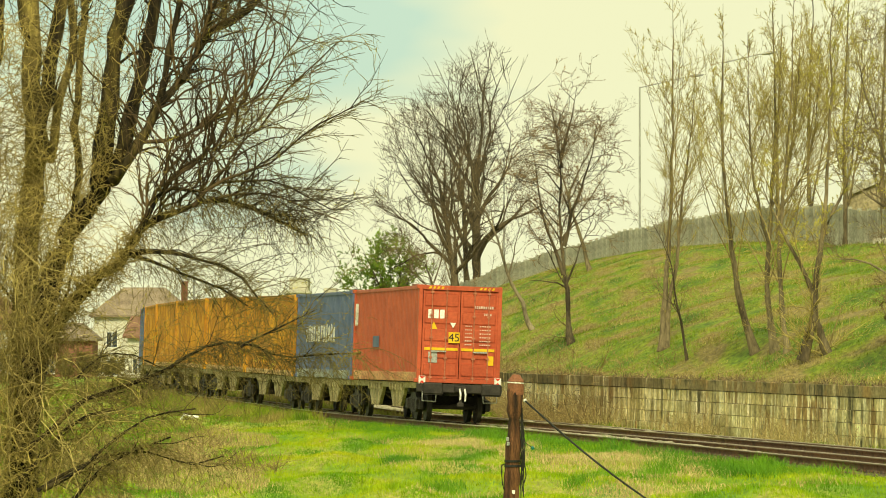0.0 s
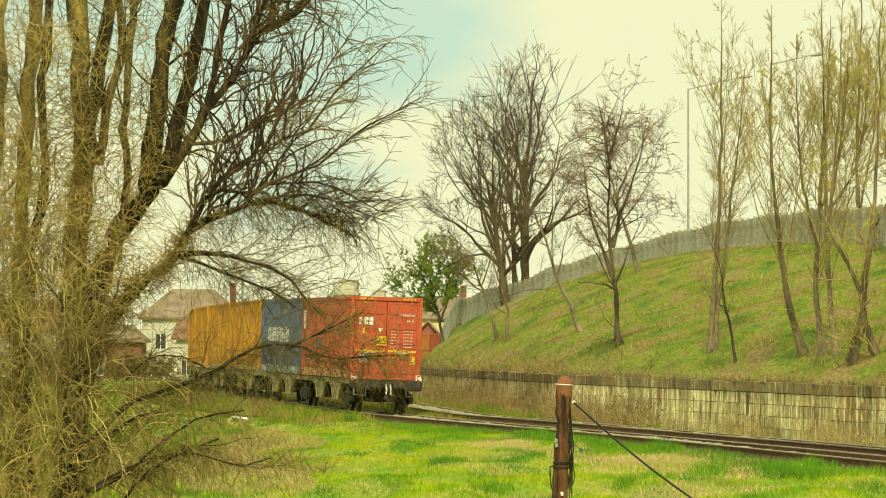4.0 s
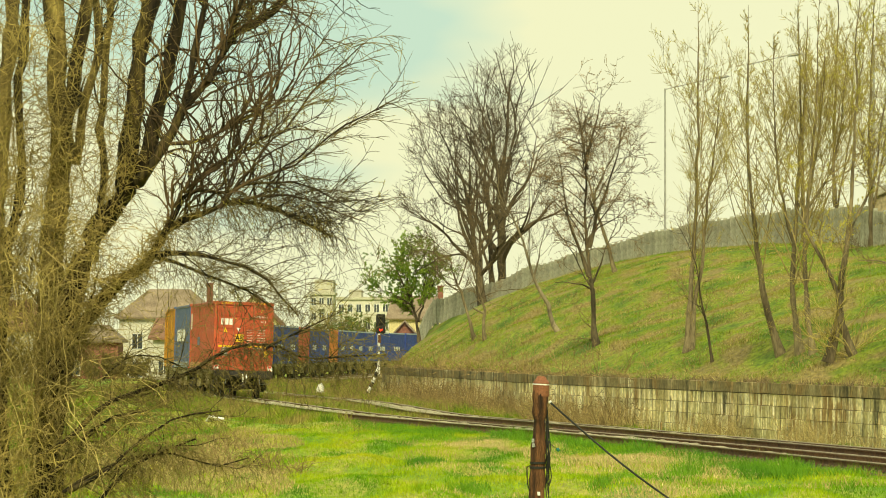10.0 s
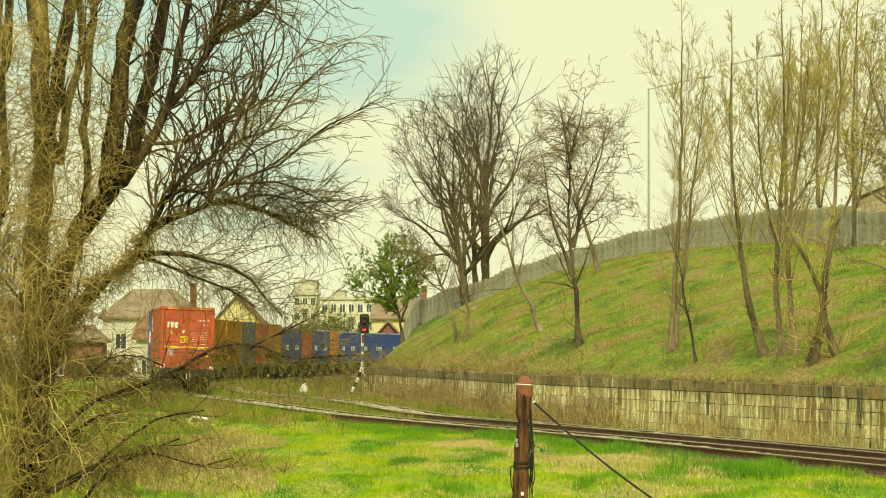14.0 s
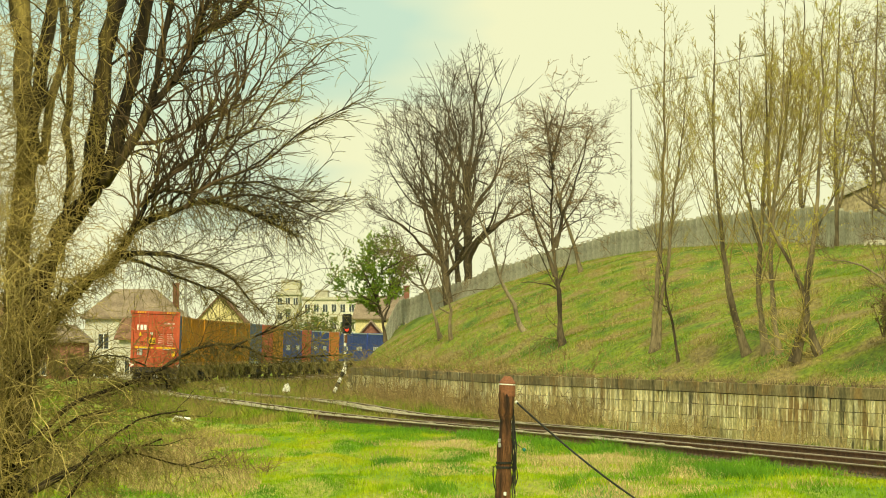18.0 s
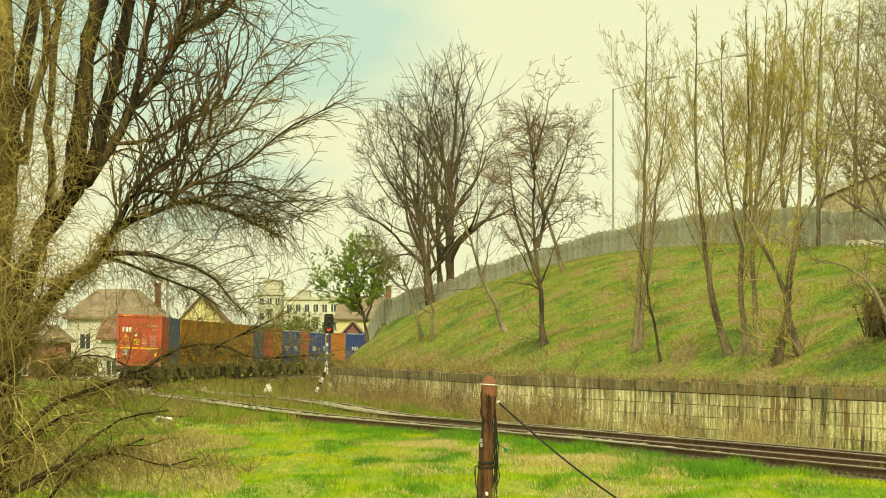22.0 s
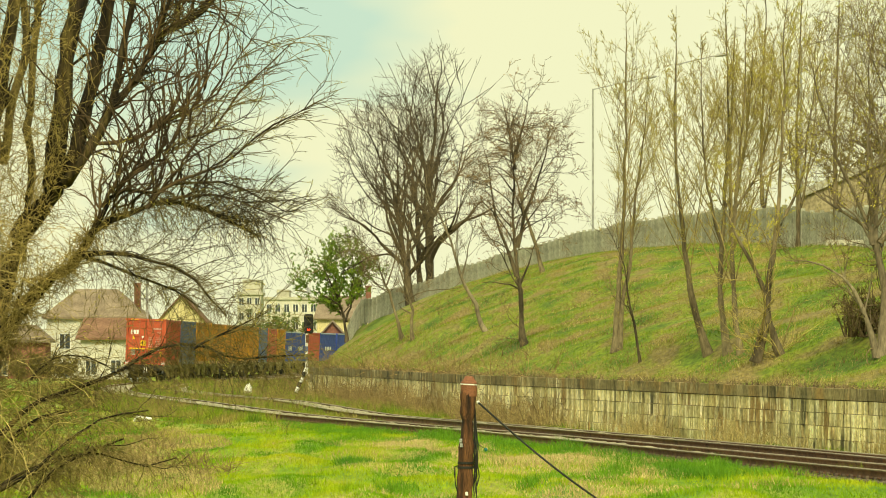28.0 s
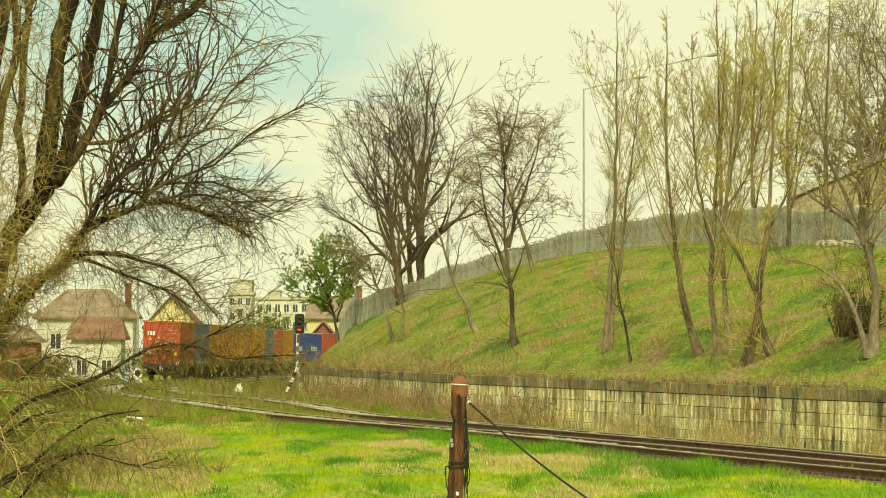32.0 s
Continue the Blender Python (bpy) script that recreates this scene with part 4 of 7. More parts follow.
def tree(name, label, base, limbs, bark, twig, seed, first=(14, 0.25, 0.99, (25, 55), 0.44, 0.4), second=(8, 0.15, 1.0, (25, 60), 0.55, 0.5),
         third=(6, 0.1, 1.0, (25, 65), 0.62, 0.7), lift=(0.10, 0.07, 0.04), wander=0.12, least=0.0055, thick=0.035, bud=None, category="tree", group="", rough=0.06, spread=None, reach=(1.4, 0.8, 0.42), spread_from=0, low=0, steps=(6, 4, 2), step=0.4, bough=None):
    """A bare or budding tree: given limbs, then three orders of shoots."""
    rng = np.random.default_rng(seed)
    t = plant(name, label, category, base, group)
    boughs, fine = Wood(), Wood()
    given = len(limbs)
    if spread:
        limbs = limbs + fan(rng, limbs[spread_from][0], *spread)
    mains = [guided(rng, pts, r0, r1, rough, step, pts[0][2] < base[2] + 0.6) for pts, r0, r1 in limbs]
    for i, (P, R) in enumerate(mains):
        if i < given:
            w = Wood()
            w.tubes(P, R, 12)
            put("trunk" if i == 0 else "limb", w.mesh("limb", M[bark]), t)
        else:
            boughs.tubes(P, R, 8)
    lv1 = []
    for (P, R), (pts, r0, r1) in zip(mains, limbs):
        span = np.linalg.norm(np.diff(np.array(pts, float), axis=0), axis=1).sum()
        s = sprout(rng, P, R, max(3, round(first[0] * min(span / 4.0, 1.6))), *first[1:4], reach[0], first[5], 1.0)
        lv1.append(grow(rng, *s[:3], np.maximum(s[3], least * 1.6), steps[0], wander, lift[0]))
    if low:
        for (P, R), (pts, r0, r1) in list(zip(mains, limbs))[:3]:
            s = sprout(rng, P, R, low, 0.02, 0.5, (35, 85), 1.3, 0.3, 1.0)
            shoots = grow(rng, *s[:3], np.clip(s[3], 0.010, 0.016), 6, 0.22, 0.05)
            lv1.append(shoots)
            fine.tubes(shoots[0], shoots[1] + 0.002, 4)
    P1, R1 = np.concatenate([a for a, _ in lv1]), np.concatenate([b for _, b in lv1])
    R1 = np.minimum(R1, thick)
    boughs.tubes(P1, R1, 5)
    s = sprout(rng, P1, R1, second[0], *second[1:4], reach[1], second[5], 1.0)
    P2, R2 = grow(rng, *s[:3], np.maximum(s[3] * 0.8, least * 1.1), steps[1], wander, lift[1], 0.4)
    fine.tubes(P2, R2, 3)
    s = sprout(rng, P2, R2, third[0], *third[1:4], reach[2], third[5], 1.0)
    P3, R3 = grow(rng, *s[:3], np.maximum(np.minimum(s[3], least * 1.3), least), steps[2], wander * 1.2, lift[2], 0.5)
    fine.tubes(P3, R3, 3)
    put("branchwork", boughs.mesh("branchwork", M[bough or bark]), t)["kind"] = "stuff"
    put("crown", fine.mesh("crown", M[twig]), t)
    if bud:
        mat, count, size = bud
        put("leaves", leaves(rng, P3[P3[:, 0, 2] > base[2] + (3.0 if low else 0)], count, size, "leaves", M[mat]), t)
    return t


def forking(rng, start, way, length, radius, levels, spread, lift, inside, ratio=0.77, wander=0.12):
    """Boughs that fork at the tip and send one shoot from the middle, level by level, within an oval crown."""
    out = []
    (cx, cy, cz), (sx, sy, sz) = inside
    for level in range(levels):
        P, R = grow(rng, start, way, length, radius, 4, wander, lift, 0.66)
        out.append((P, R))
        n = len(P)
        tang = unit(P[:, -1] - P[:, -2])
        st, wy, ln, rd = [], [], [], []
        for kid, at, (lo, hi) in ((0, -1, (3, spread[0])), (1, -1, spread), (2, 2, (spread[0], spread[1] * 1.35))):
            side = unit(np.cross(tang, rng.normal(size=(n, 3))))
            ang = np.radians(rng.uniform(lo, hi, n))[:, None]
            st.append(P[:, at])
            wy.append(tang * np.cos(ang) + side * np.sin(ang))
            ln.append(length * ratio * rng.uniform(0.72, 1.2, n))
            rd.append(R[:, at] * (0.86, 0.72, 0.55)[kid])
        start, way, length, radius = np.concatenate(st), np.concatenate(wy), np.concatenate(ln), np.maximum(np.concatenate(rd), 0.0135)
        keep = (rng.uniform(0, 1, len(start)) < np.repeat((1.0, 0.97, 0.82), n)) & ((((start - [cx, cy, cz]) / [sx, sy, sz]) ** 2).sum(1) < rng.uniform(0.8, 1.1, len(start)))
        start, way, length, radius = start[keep], way[keep], length[keep], radius[keep]
    return out


def old_tree(label, base, trunk, r0, r1, leaders, seed, inside, levels=7, bias=(0, 0, 1), tilt=0.42, first=4.2):
    """A tall bare tree: a thick trunk, leaders from several heights, and boughs that fork out to a dome."""
    rng = np.random.default_rng(seed)
    t = plant("tree", label, "tree", base)
    P, R = guided(rng, trunk, r0, r1, 0.05, 0.5)
    w = Wood()
    w.tubes(P, R, 12)
    put("trunk", w.mesh("trunk", M["bark"]), t)
    k = P.shape[1]
    at = np.clip((np.linspace(0.34, 0.99, leaders) * (k - 1)).astype(int), 0, k - 1)
    turn = np.arange(leaders) * 2.4 + rng.uniform(0, 0.6, leaders)
    out = tilt * np.linspace(1.35, 0.5, leaders)
    way = np.stack([np.sin(turn) * out, np.cos(turn) * out, np.ones(leaders)], 1) + np.array(bias) - [0, 0, 1]
    grown = forking(rng, P[0, at], way, first * np.linspace(0.8, 1.0, leaders) * rng.uniform(0.85, 1.1, leaders), np.minimum(R[0, at] * 0.62, 0.17), levels, (20, 44), 0.022, inside)
    for p, r in zip(*grown[0]):
        w = Wood()
        w.tubes(p[None], r[None], 9)
        put("limb", w.mesh("limb", M["bark"]), t)
    boughs, fine = Wood(), Wood()
    for level, (p, r) in enumerate(grown[1:], 1):
        (boughs if level < 4 else fine).tubes(p, r, 6 if level < 3 else 4 if level < 4 else 3)
    put("branchwork", boughs.mesh("branchwork", M["bark"]), t)["kind"] = "stuff"
    put("crown", fine.mesh("crown", M["dark_twig"]), t)
    return t


# big old bare trees behind the crest
old_tree("tall bare old tree with many rising limbs behind the bank", (-2.67, 332, 4.53), [(-2.67, 332, 4.45), (-2.95, 332, 7.2), (-3.3, 332, 9.6), (-3.8, 332, 12.6)], 0.34, 0.13, 12, 11,
         ((-4.4, 332, 12.6), (4.1, 3.6, 6.6)), 7, (-0.12, 0, 1), 0.85, 3.2)
old_tree("tall bare tree with a thick dark trunk on the bank", (-1.52, 340, 4.59), [(-1.56, 340, 4.21), (-1.52, 340, 8), (-1.5, 340, 11.5), (-1.55, 340, 15.0)], 0.46, 0.16, 14, 12,
         ((-1.4, 340, 15.6), (4.1, 3.6, 7.2)), 7, (0.02, 0, 1), 0.72, 3.9)
old_tree("slender bare tree beside the thick old trunk", (-2.05, 336, 4.5), [(-2.1, 336, 4.3), (-2.2, 336, 9.0), (-2.5, 336, 13.5)], 0.27, 0.11, 7, 14,
         ((-2.8, 336, 14.8), (3.2, 3.0, 6.6)), 6, (-0.05, 0, 1), 0.5, 3.8)

def spire(label, base, stems, seed, width, bud, group, bark="lit_bank_bark", shoots=16, low=16):
    """A slim budding poplar: straight leaders with side shoots that rise close to them and shorten towards the tip."""
    rng = np.random.default_rng(seed)
    t = plant("tree", label, "tree", base, group)
    boughs, fine = Wood(), Wood()
    tips = []
    for k, (pts, r0, r1) in enumerate(stems):
        P, R = guided(rng, pts, r0, r1, 0.025, 0.4)
        w = Wood()
        w.tubes(P, R, 10)
        put("trunk" if k == 0 else "limb", w.mesh("stem", M[bark]), t)
        m = P.shape[1]
        tall = np.linalg.norm(np.diff(P[0], axis=0), axis=1).sum()

        def off(u, lo, hi):
            i = np.minimum((u * (m - 1)).astype(int), m - 2)
            f = (u * (m - 1) - i)[:, None]
            tang = unit(P[0, i + 1] - P[0, i])
            side = unit(np.cross(tang, rng.normal(size=(len(u), 3))))
            ang = np.radians(rng.uniform(lo, hi, len(u)))[:, None]
            return P[0, i] * (1 - f) + P[0, i + 1] * f, tang * np.cos(ang) + side * np.sin(ang)

        u = rng.uniform(0.16, 0.72, shoots if k == 0 else shoots // 2)
        L, RL = grow(rng, *off(u, 16, 34), tall * (1 - u) * rng.uniform(0.42, 0.80, len(u)) * width, np.clip(0.026 * (1 - u), 0.010, 0.022), 10, 0.05, 0.028, 0.25)
        boughs.tubes(L, RL, 6)
        u = np.concatenate([rng.uniform(0.3, 0.99, shoots * 2), rng.uniform(0.03, 0.3, low if k < 2 else 0)])
        Q, RQ = grow(rng, *off(u, 28, 55), (0.35 + 1.1 * (1 - u) * (u > 0.3)) * rng.uniform(0.6, 1.3, len(u)), np.full(len(u), 0.010), 6, 0.09, 0.06, 0.45)
        s = sprout(rng, L, RL, 9, 0.1, 1.0, (20, 48), 0.26, 0.6)
        Q2, RQ2 = grow(rng, *s[:3], np.clip(s[3], 0.0075, 0.006), 6, 0.08, 0.06, 0.45)
        P1, R1 = np.concatenate([Q, Q2]), np.concatenate([RQ, RQ2])
        boughs.tubes(P1, R1, 4)
        s = sprout(rng, P1, R1, 6, 0.12, 1.0, (20, 55), 0.45, 0.7)
        P3, R3 = grow(rng, *s[:3], np.full(len(s[0]), 0.0066), 3, 0.1, 0.05, 0.6)
        fine.tubes(P3, R3, 3)
        tips.append(P3[P3[:, 0, 2] > base[2] + 2.6])
    put("branchwork", boughs.mesh("branchwork", M["young_bark"]), t)["kind"] = "stuff"
    put("crown", fine.mesh("crown", M["young_twig"]), t)
    tips = np.concatenate(tips)
    put("leaves", leaves(rng, tips, int(bud * 1.3), 0.0135, "leaves", M["bud"]), t)
    return t


# trees on the bank, budding
G1 = "trees on the bank"
tree("tree", "bare tree with forked trunk and reddish buds on the bank", (2.64, 184.5, 2.37),
     [([(2.64, 184.5, 2.31), (2.49, 184.5, 3.77), (2.35, 184.5, 5.11), (2.24, 184.5, 6.75), (2.24, 184.5, 8.8), (2.29, 184.5, 10.9)], 0.136, 0.009), ([(2.39, 184.5, 4.9), (1.98, 184.5, 5.93), (1.61, 184.5, 7.16), (1.42, 184.5, 8.4), (1.1, 184.5, 9.8)], 0.088, 0.009),
      ([(2.33, 184.5, 5.93), (2.7, 184.5, 6.96), (3.11, 184.5, 8.19), (3.35, 184.5, 9.3), (3.6, 184.5, 10.7)], 0.088, 0.009), ([(2.29, 184.5, 8.81), (2.02, 184.5, 10.3), (1.75, 184.5, 11.5)], 0.064, 0.009), ([(2.26, 184.5, 9.22), (2.59, 184.5, 10.5), (2.8, 184.5, 11.7)], 0.064, 0.009)],
     "bark", "twig", 21, spread=(18, 0.25, 0.95, (2.29, 184.5, 8.1), (1.75, 1.2, 2.6), 0.05, 130), first=(6, 0.2, 1.0, (30, 70), 0.36, 0.5), second=(4, 0.15, 1.0, (30, 65), 0.55, 0.5), third=(3, 0.1, 1.0, (25, 65), 0.62, 0.7), least=0.0085, lift=(0.04, 0.0, 0.0), wander=0.18, bud=("rust_bud", 15000, 0.019), group=G1, low=6)
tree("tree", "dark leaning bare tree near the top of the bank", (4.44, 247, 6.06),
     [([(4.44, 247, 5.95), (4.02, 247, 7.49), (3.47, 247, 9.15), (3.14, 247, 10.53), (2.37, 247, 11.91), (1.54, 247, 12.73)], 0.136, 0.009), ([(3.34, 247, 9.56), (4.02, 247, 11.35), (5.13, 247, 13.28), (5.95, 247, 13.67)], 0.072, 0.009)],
     "lit_bank_bark", "twig", 22, spread=(8, 0.5, 0.98, (2.78, 247, 11.08), (1.6, 1.2, 1.5), 0.06, 120), first=(7, 0.35, 1.0, (25, 60), 0.34, 0.5), second=(6, 0.15, 1.0, (25, 60), 0.55, 0.5), group=G1)
tree("tree", "pale slender leaning tree on the bank", (1.41, 203.5, 2.98),
     [([(1.41, 203.5, 2.91), (0.93, 203.5, 4.05), (0.36, 203.5, 5.19), (0.02, 203.5, 6.55), (-0.55, 203.5, 7.68), (-1.11, 203.5, 8.82), (-1.57, 203.5, 9.73)], 0.112, 0.009), ([(0.36, 203.5, 5.19), (0.7, 203.5, 6.32), (0.86, 203.5, 7.23)], 0.048, 0.009)],
     "pale_bark", "twig", 23, first=(11, 0.3, 0.97, (25, 60), 0.22, 0.5), second=(4, 0.2, 1, (25, 60), 0.5, 0.6), group=G1)
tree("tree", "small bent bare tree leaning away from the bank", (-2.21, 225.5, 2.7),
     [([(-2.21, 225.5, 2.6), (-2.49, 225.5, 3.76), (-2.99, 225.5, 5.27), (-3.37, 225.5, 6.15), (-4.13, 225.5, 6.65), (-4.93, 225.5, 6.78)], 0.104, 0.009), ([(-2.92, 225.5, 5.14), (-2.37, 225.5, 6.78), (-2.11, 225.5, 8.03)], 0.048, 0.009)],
     "lit_bank_bark", "twig", 24, first=(13, 0.35, 0.97, (25, 60), 0.26, 0.5), group=G1)
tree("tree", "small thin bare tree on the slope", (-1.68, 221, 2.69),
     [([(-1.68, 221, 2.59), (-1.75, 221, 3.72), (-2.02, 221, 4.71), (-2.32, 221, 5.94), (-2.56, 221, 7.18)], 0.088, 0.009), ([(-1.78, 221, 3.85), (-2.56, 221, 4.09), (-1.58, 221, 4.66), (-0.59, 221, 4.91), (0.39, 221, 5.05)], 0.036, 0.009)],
     "lit_bank_bark", "twig", 25, first=(9, 0.35, 0.97, (25, 60), 0.3, 0.5), second=(4, 0.2, 1, (25, 60), 0.5, 0.6), group=G1)
spire("tall upright budding poplar with two stems on the bank", (5.36, 164.5, 2.14),
      [([(5.27, 164.5, 2.08), (5.34, 164.5, 3.68), (5.49, 164.5, 4.97), (5.58, 164.5, 7.17), (5.65, 164.5, 9.92), (5.65, 164.5, 13.96)], 0.125, 0.006),
       ([(5.43, 164.5, 2.1), (5.50, 164.5, 3.68), (5.76, 164.5, 4.97), (5.91, 164.5, 6.62), (6.13, 164.5, 8.27), (6.44, 164.5, 11.39)], 0.105, 0.006)], 26, 1.2, 9500, G1)
tree("tree", "thin crooked sapling beside the poplar", (5.81, 156, 1.84),
     [([(5.81, 156, 1.81), (5.68, 156, 2.9), (5.47, 156, 4.3), (5.15, 156, 5.34), (4.72, 156, 6.12)], 0.056, 0.009)], "bark", "twig", 27, first=(10, 0.3, 0.97, (25, 60), 0.3, 0.5), second=(4, 0.2, 1, (25, 60), 0.5, 0.6), group=G1)
spire("tall budding tree with a curved foot on the bank", (7.6, 150, 2.04),
      [([(7.6, 150, 2), (7.33, 150, 2.87), (7.05, 150, 3.88), (6.9, 150, 5.22), (6.73, 150, 6.72), (6.6, 150, 8.4), (6.63, 150, 10.57), (6.63, 150, 12.41)], 0.129, 0.006)], 28, 1.0, 7000, G1)
spire("tall slim yellow-green budding tree on the bank", (8.03, 147.5, 2.05),
      [([(8.03, 147.5, 2.02), (7.87, 147.5, 3.19), (7.8, 147.5, 4.51), (7.87, 147.5, 5.82), (8.08, 147.5, 8.29), (8, 147.5, 11.09), (7.97, 147.5, 12.9)], 0.122, 0.006),
       ([(7.84, 147.5, 5.33), (7.42, 147.5, 6.98), (7.26, 147.5, 9.12), (7.26, 147.5, 11.42)], 0.058, 0.006),
       ([(7.9, 147.5, 6.15), (8.49, 147.5, 7.8), (8.74, 147.5, 9.94), (8.82, 147.5, 11.91)], 0.045, 0.006)], 29, 1.0, 9500, G1)
spire("slim yellow-green budding tree with a slanting foot", (8.28, 145.5, 2.09),
      [([(8.3, 145.5, 2.04), (8.12, 145.5, 3.18), (8.04, 145.5, 4.47), (8.15, 145.5, 6.59), (8.38, 145.5, 9.02), (8.51, 145.5, 12.76)], 0.099, 0.006),
       ([(8.13, 145.5, 6.26), (8.87, 145.5, 7.4), (9.19, 145.5, 9.02), (9.27, 145.5, 11.29)], 0.053, 0.006)], 30, 1.0, 9500, G1)
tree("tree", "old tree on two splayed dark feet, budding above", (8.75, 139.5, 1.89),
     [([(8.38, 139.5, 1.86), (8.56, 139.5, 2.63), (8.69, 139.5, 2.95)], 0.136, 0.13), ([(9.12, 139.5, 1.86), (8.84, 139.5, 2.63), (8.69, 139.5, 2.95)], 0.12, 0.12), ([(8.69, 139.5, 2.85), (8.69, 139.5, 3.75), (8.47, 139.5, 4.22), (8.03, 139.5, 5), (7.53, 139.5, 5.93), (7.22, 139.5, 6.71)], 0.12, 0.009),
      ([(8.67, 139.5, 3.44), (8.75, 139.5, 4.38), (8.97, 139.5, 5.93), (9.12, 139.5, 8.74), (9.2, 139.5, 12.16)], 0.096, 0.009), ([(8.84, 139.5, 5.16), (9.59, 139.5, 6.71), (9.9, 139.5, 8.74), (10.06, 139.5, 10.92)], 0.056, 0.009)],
     "lit_bank_bark", "young_twig", 31, first=(8, 0.12, 1.0, (16, 42), 0, 0.4), second=(4, 0.12, 1.0, (18, 48), 0, 0.5), third=(2, 0.1, 1.0, (20, 52), 0, 0.7), lift=(0.14, 0.10, 0.06), least=0.0070, thick=0.018,
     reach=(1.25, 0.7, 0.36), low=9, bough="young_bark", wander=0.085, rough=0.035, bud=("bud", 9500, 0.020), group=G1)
tree("tree", "many-limbed bare tree with spreading grey branches", (10.87, 128.5, 2.02),
     [([(10.93, 128.5, 1.98), (10.93, 128.5, 3.05), (10.84, 128.5, 4.2), (10.67, 128.5, 5.35), (10.73, 128.5, 6.49), (11.13, 128.5, 7.64), (11.34, 128.5, 9.36)], 0.16, 0.009), ([(10.78, 128.5, 2.02), (10.41, 128.5, 3.2), (9.98, 128.5, 4.06), (9.26, 128.5, 4.41), (8.47, 128.5, 4.49)], 0.104, 0.009),
      ([(10.74, 128.5, 4.92), (10.27, 128.5, 5.92), (9.84, 128.5, 6.92), (9.41, 128.5, 8.21), (9.09, 128.5, 9.79)], 0.088, 0.009), ([(10.84, 128.5, 4.92), (11.3, 128.5, 5.63), (11.84, 128.5, 6.21), (12.27, 128.5, 7.07)], 0.08, 0.009), ([(10.7, 128.5, 5.2), (9.98, 128.5, 5.63), (9.12, 128.5, 6.21), (8.4, 128.5, 6.78)], 0.056, 0.009),
      ([(10.67, 128.5, 5.35), (10.48, 128.5, 6.78), (10.55, 128.5, 8.5), (10.7, 128.5, 10.51)], 0.064, 0.009)],
     "pale_bark", "twig", 32, spread=(16, 0.3, 0.95, (10.7, 128.5, 7.35), (1.7, 1.2, 3.2), 0.05, 120), first=(7, 0.3, 1.0, (22, 55), 0.34, 0.5), second=(5, 0.15, 1.0, (25, 60), 0.55, 0.5), bud=("bud", 9000, 0.024), group=G1, low=6)
for k, (px, seed) in enumerate((((14.53, 212, 6.38), 41), ((15.58, 205, 6.24), 42), ((13.65, 222, 6.7), 43), ((17.99, 200, 6.14), 44), ((12.6, 228, 6.9), 45))):
    h = (11.6, 11.0, 11.5, 11.0, 10.4)[k]
    spire("yellow-green budding poplar behind the crest of the bank", px,
          [([px, (px[0] - 0.1, px[1], px[2] + h * 0.4), (px[0] + 0.15, px[1], px[2] + h)], 0.14, 0.015),
           ([(px[0], px[1], px[2] + 1.5), (px[0] + 0.6, px[1], px[2] + h * 0.4), (px[0] + 0.9, px[1], px[2] + h * 0.85)], 0.06, 0.006)],
          seed, 1.2, 9000, "poplars behind the bank")

# fresh green shrub at the end of the bank
tree("small_tree", "small tree in fresh green leaf at the end of the bank", (-7.35, 352, 2.94),
     [([(-7.35, 352, 2.87), (-7.46, 352, 4.67), (-8.09, 352, 6.24), (-8.8, 352, 7.82), (-9.39, 352, 8.99)], 0.13, 0.03), ([(-7.38, 352, 4.28), (-7.01, 353, 6.26), (-6.78, 353, 7.83), (-7.01, 353, 9.21)], 0.09, 0.02),
      ([(-7.62, 352, 5.26), (-8.38, 351, 5.84), (-9.56, 351, 6.43), (-10.26, 351, 6.43)], 0.06, 0.02), ([(-7.23, 352, 5.46), (-6.38, 353, 6.65), (-5.99, 353, 8.23)], 0.06, 0.02), ([(-7.78, 352, 5.66), (-8.21, 352, 7.82), (-8.09, 352, 9.39)], 0.06, 0.02)],
     "bark", "twig", 51, first=(13, 0.2, 1.0, (25, 65), 0.42, 0.5), second=(5, 0.15, 1.0, (25, 60), 0.55, 0.5), third=(4, 0.1, 1.0, (25, 65), 0.6, 0.7), bud=("leaf", 62000, 0.045), least=0.009, reach=(1.5, 0.8, 0.4))

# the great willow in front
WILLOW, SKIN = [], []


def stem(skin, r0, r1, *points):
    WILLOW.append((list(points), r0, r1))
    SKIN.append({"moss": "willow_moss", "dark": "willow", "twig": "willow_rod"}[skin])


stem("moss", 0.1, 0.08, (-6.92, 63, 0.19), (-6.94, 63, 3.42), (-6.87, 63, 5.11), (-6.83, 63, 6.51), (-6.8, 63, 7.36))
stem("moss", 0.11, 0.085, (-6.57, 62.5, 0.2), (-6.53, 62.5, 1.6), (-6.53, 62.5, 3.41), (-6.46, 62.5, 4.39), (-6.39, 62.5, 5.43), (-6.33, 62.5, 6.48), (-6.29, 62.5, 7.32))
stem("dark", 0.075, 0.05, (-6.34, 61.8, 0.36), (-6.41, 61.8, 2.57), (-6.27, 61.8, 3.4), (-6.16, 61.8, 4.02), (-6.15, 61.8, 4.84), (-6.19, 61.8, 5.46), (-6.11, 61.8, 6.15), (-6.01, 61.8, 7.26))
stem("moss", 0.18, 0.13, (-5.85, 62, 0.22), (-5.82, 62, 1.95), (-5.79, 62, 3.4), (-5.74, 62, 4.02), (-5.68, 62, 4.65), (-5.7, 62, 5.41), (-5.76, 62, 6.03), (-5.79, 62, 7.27))
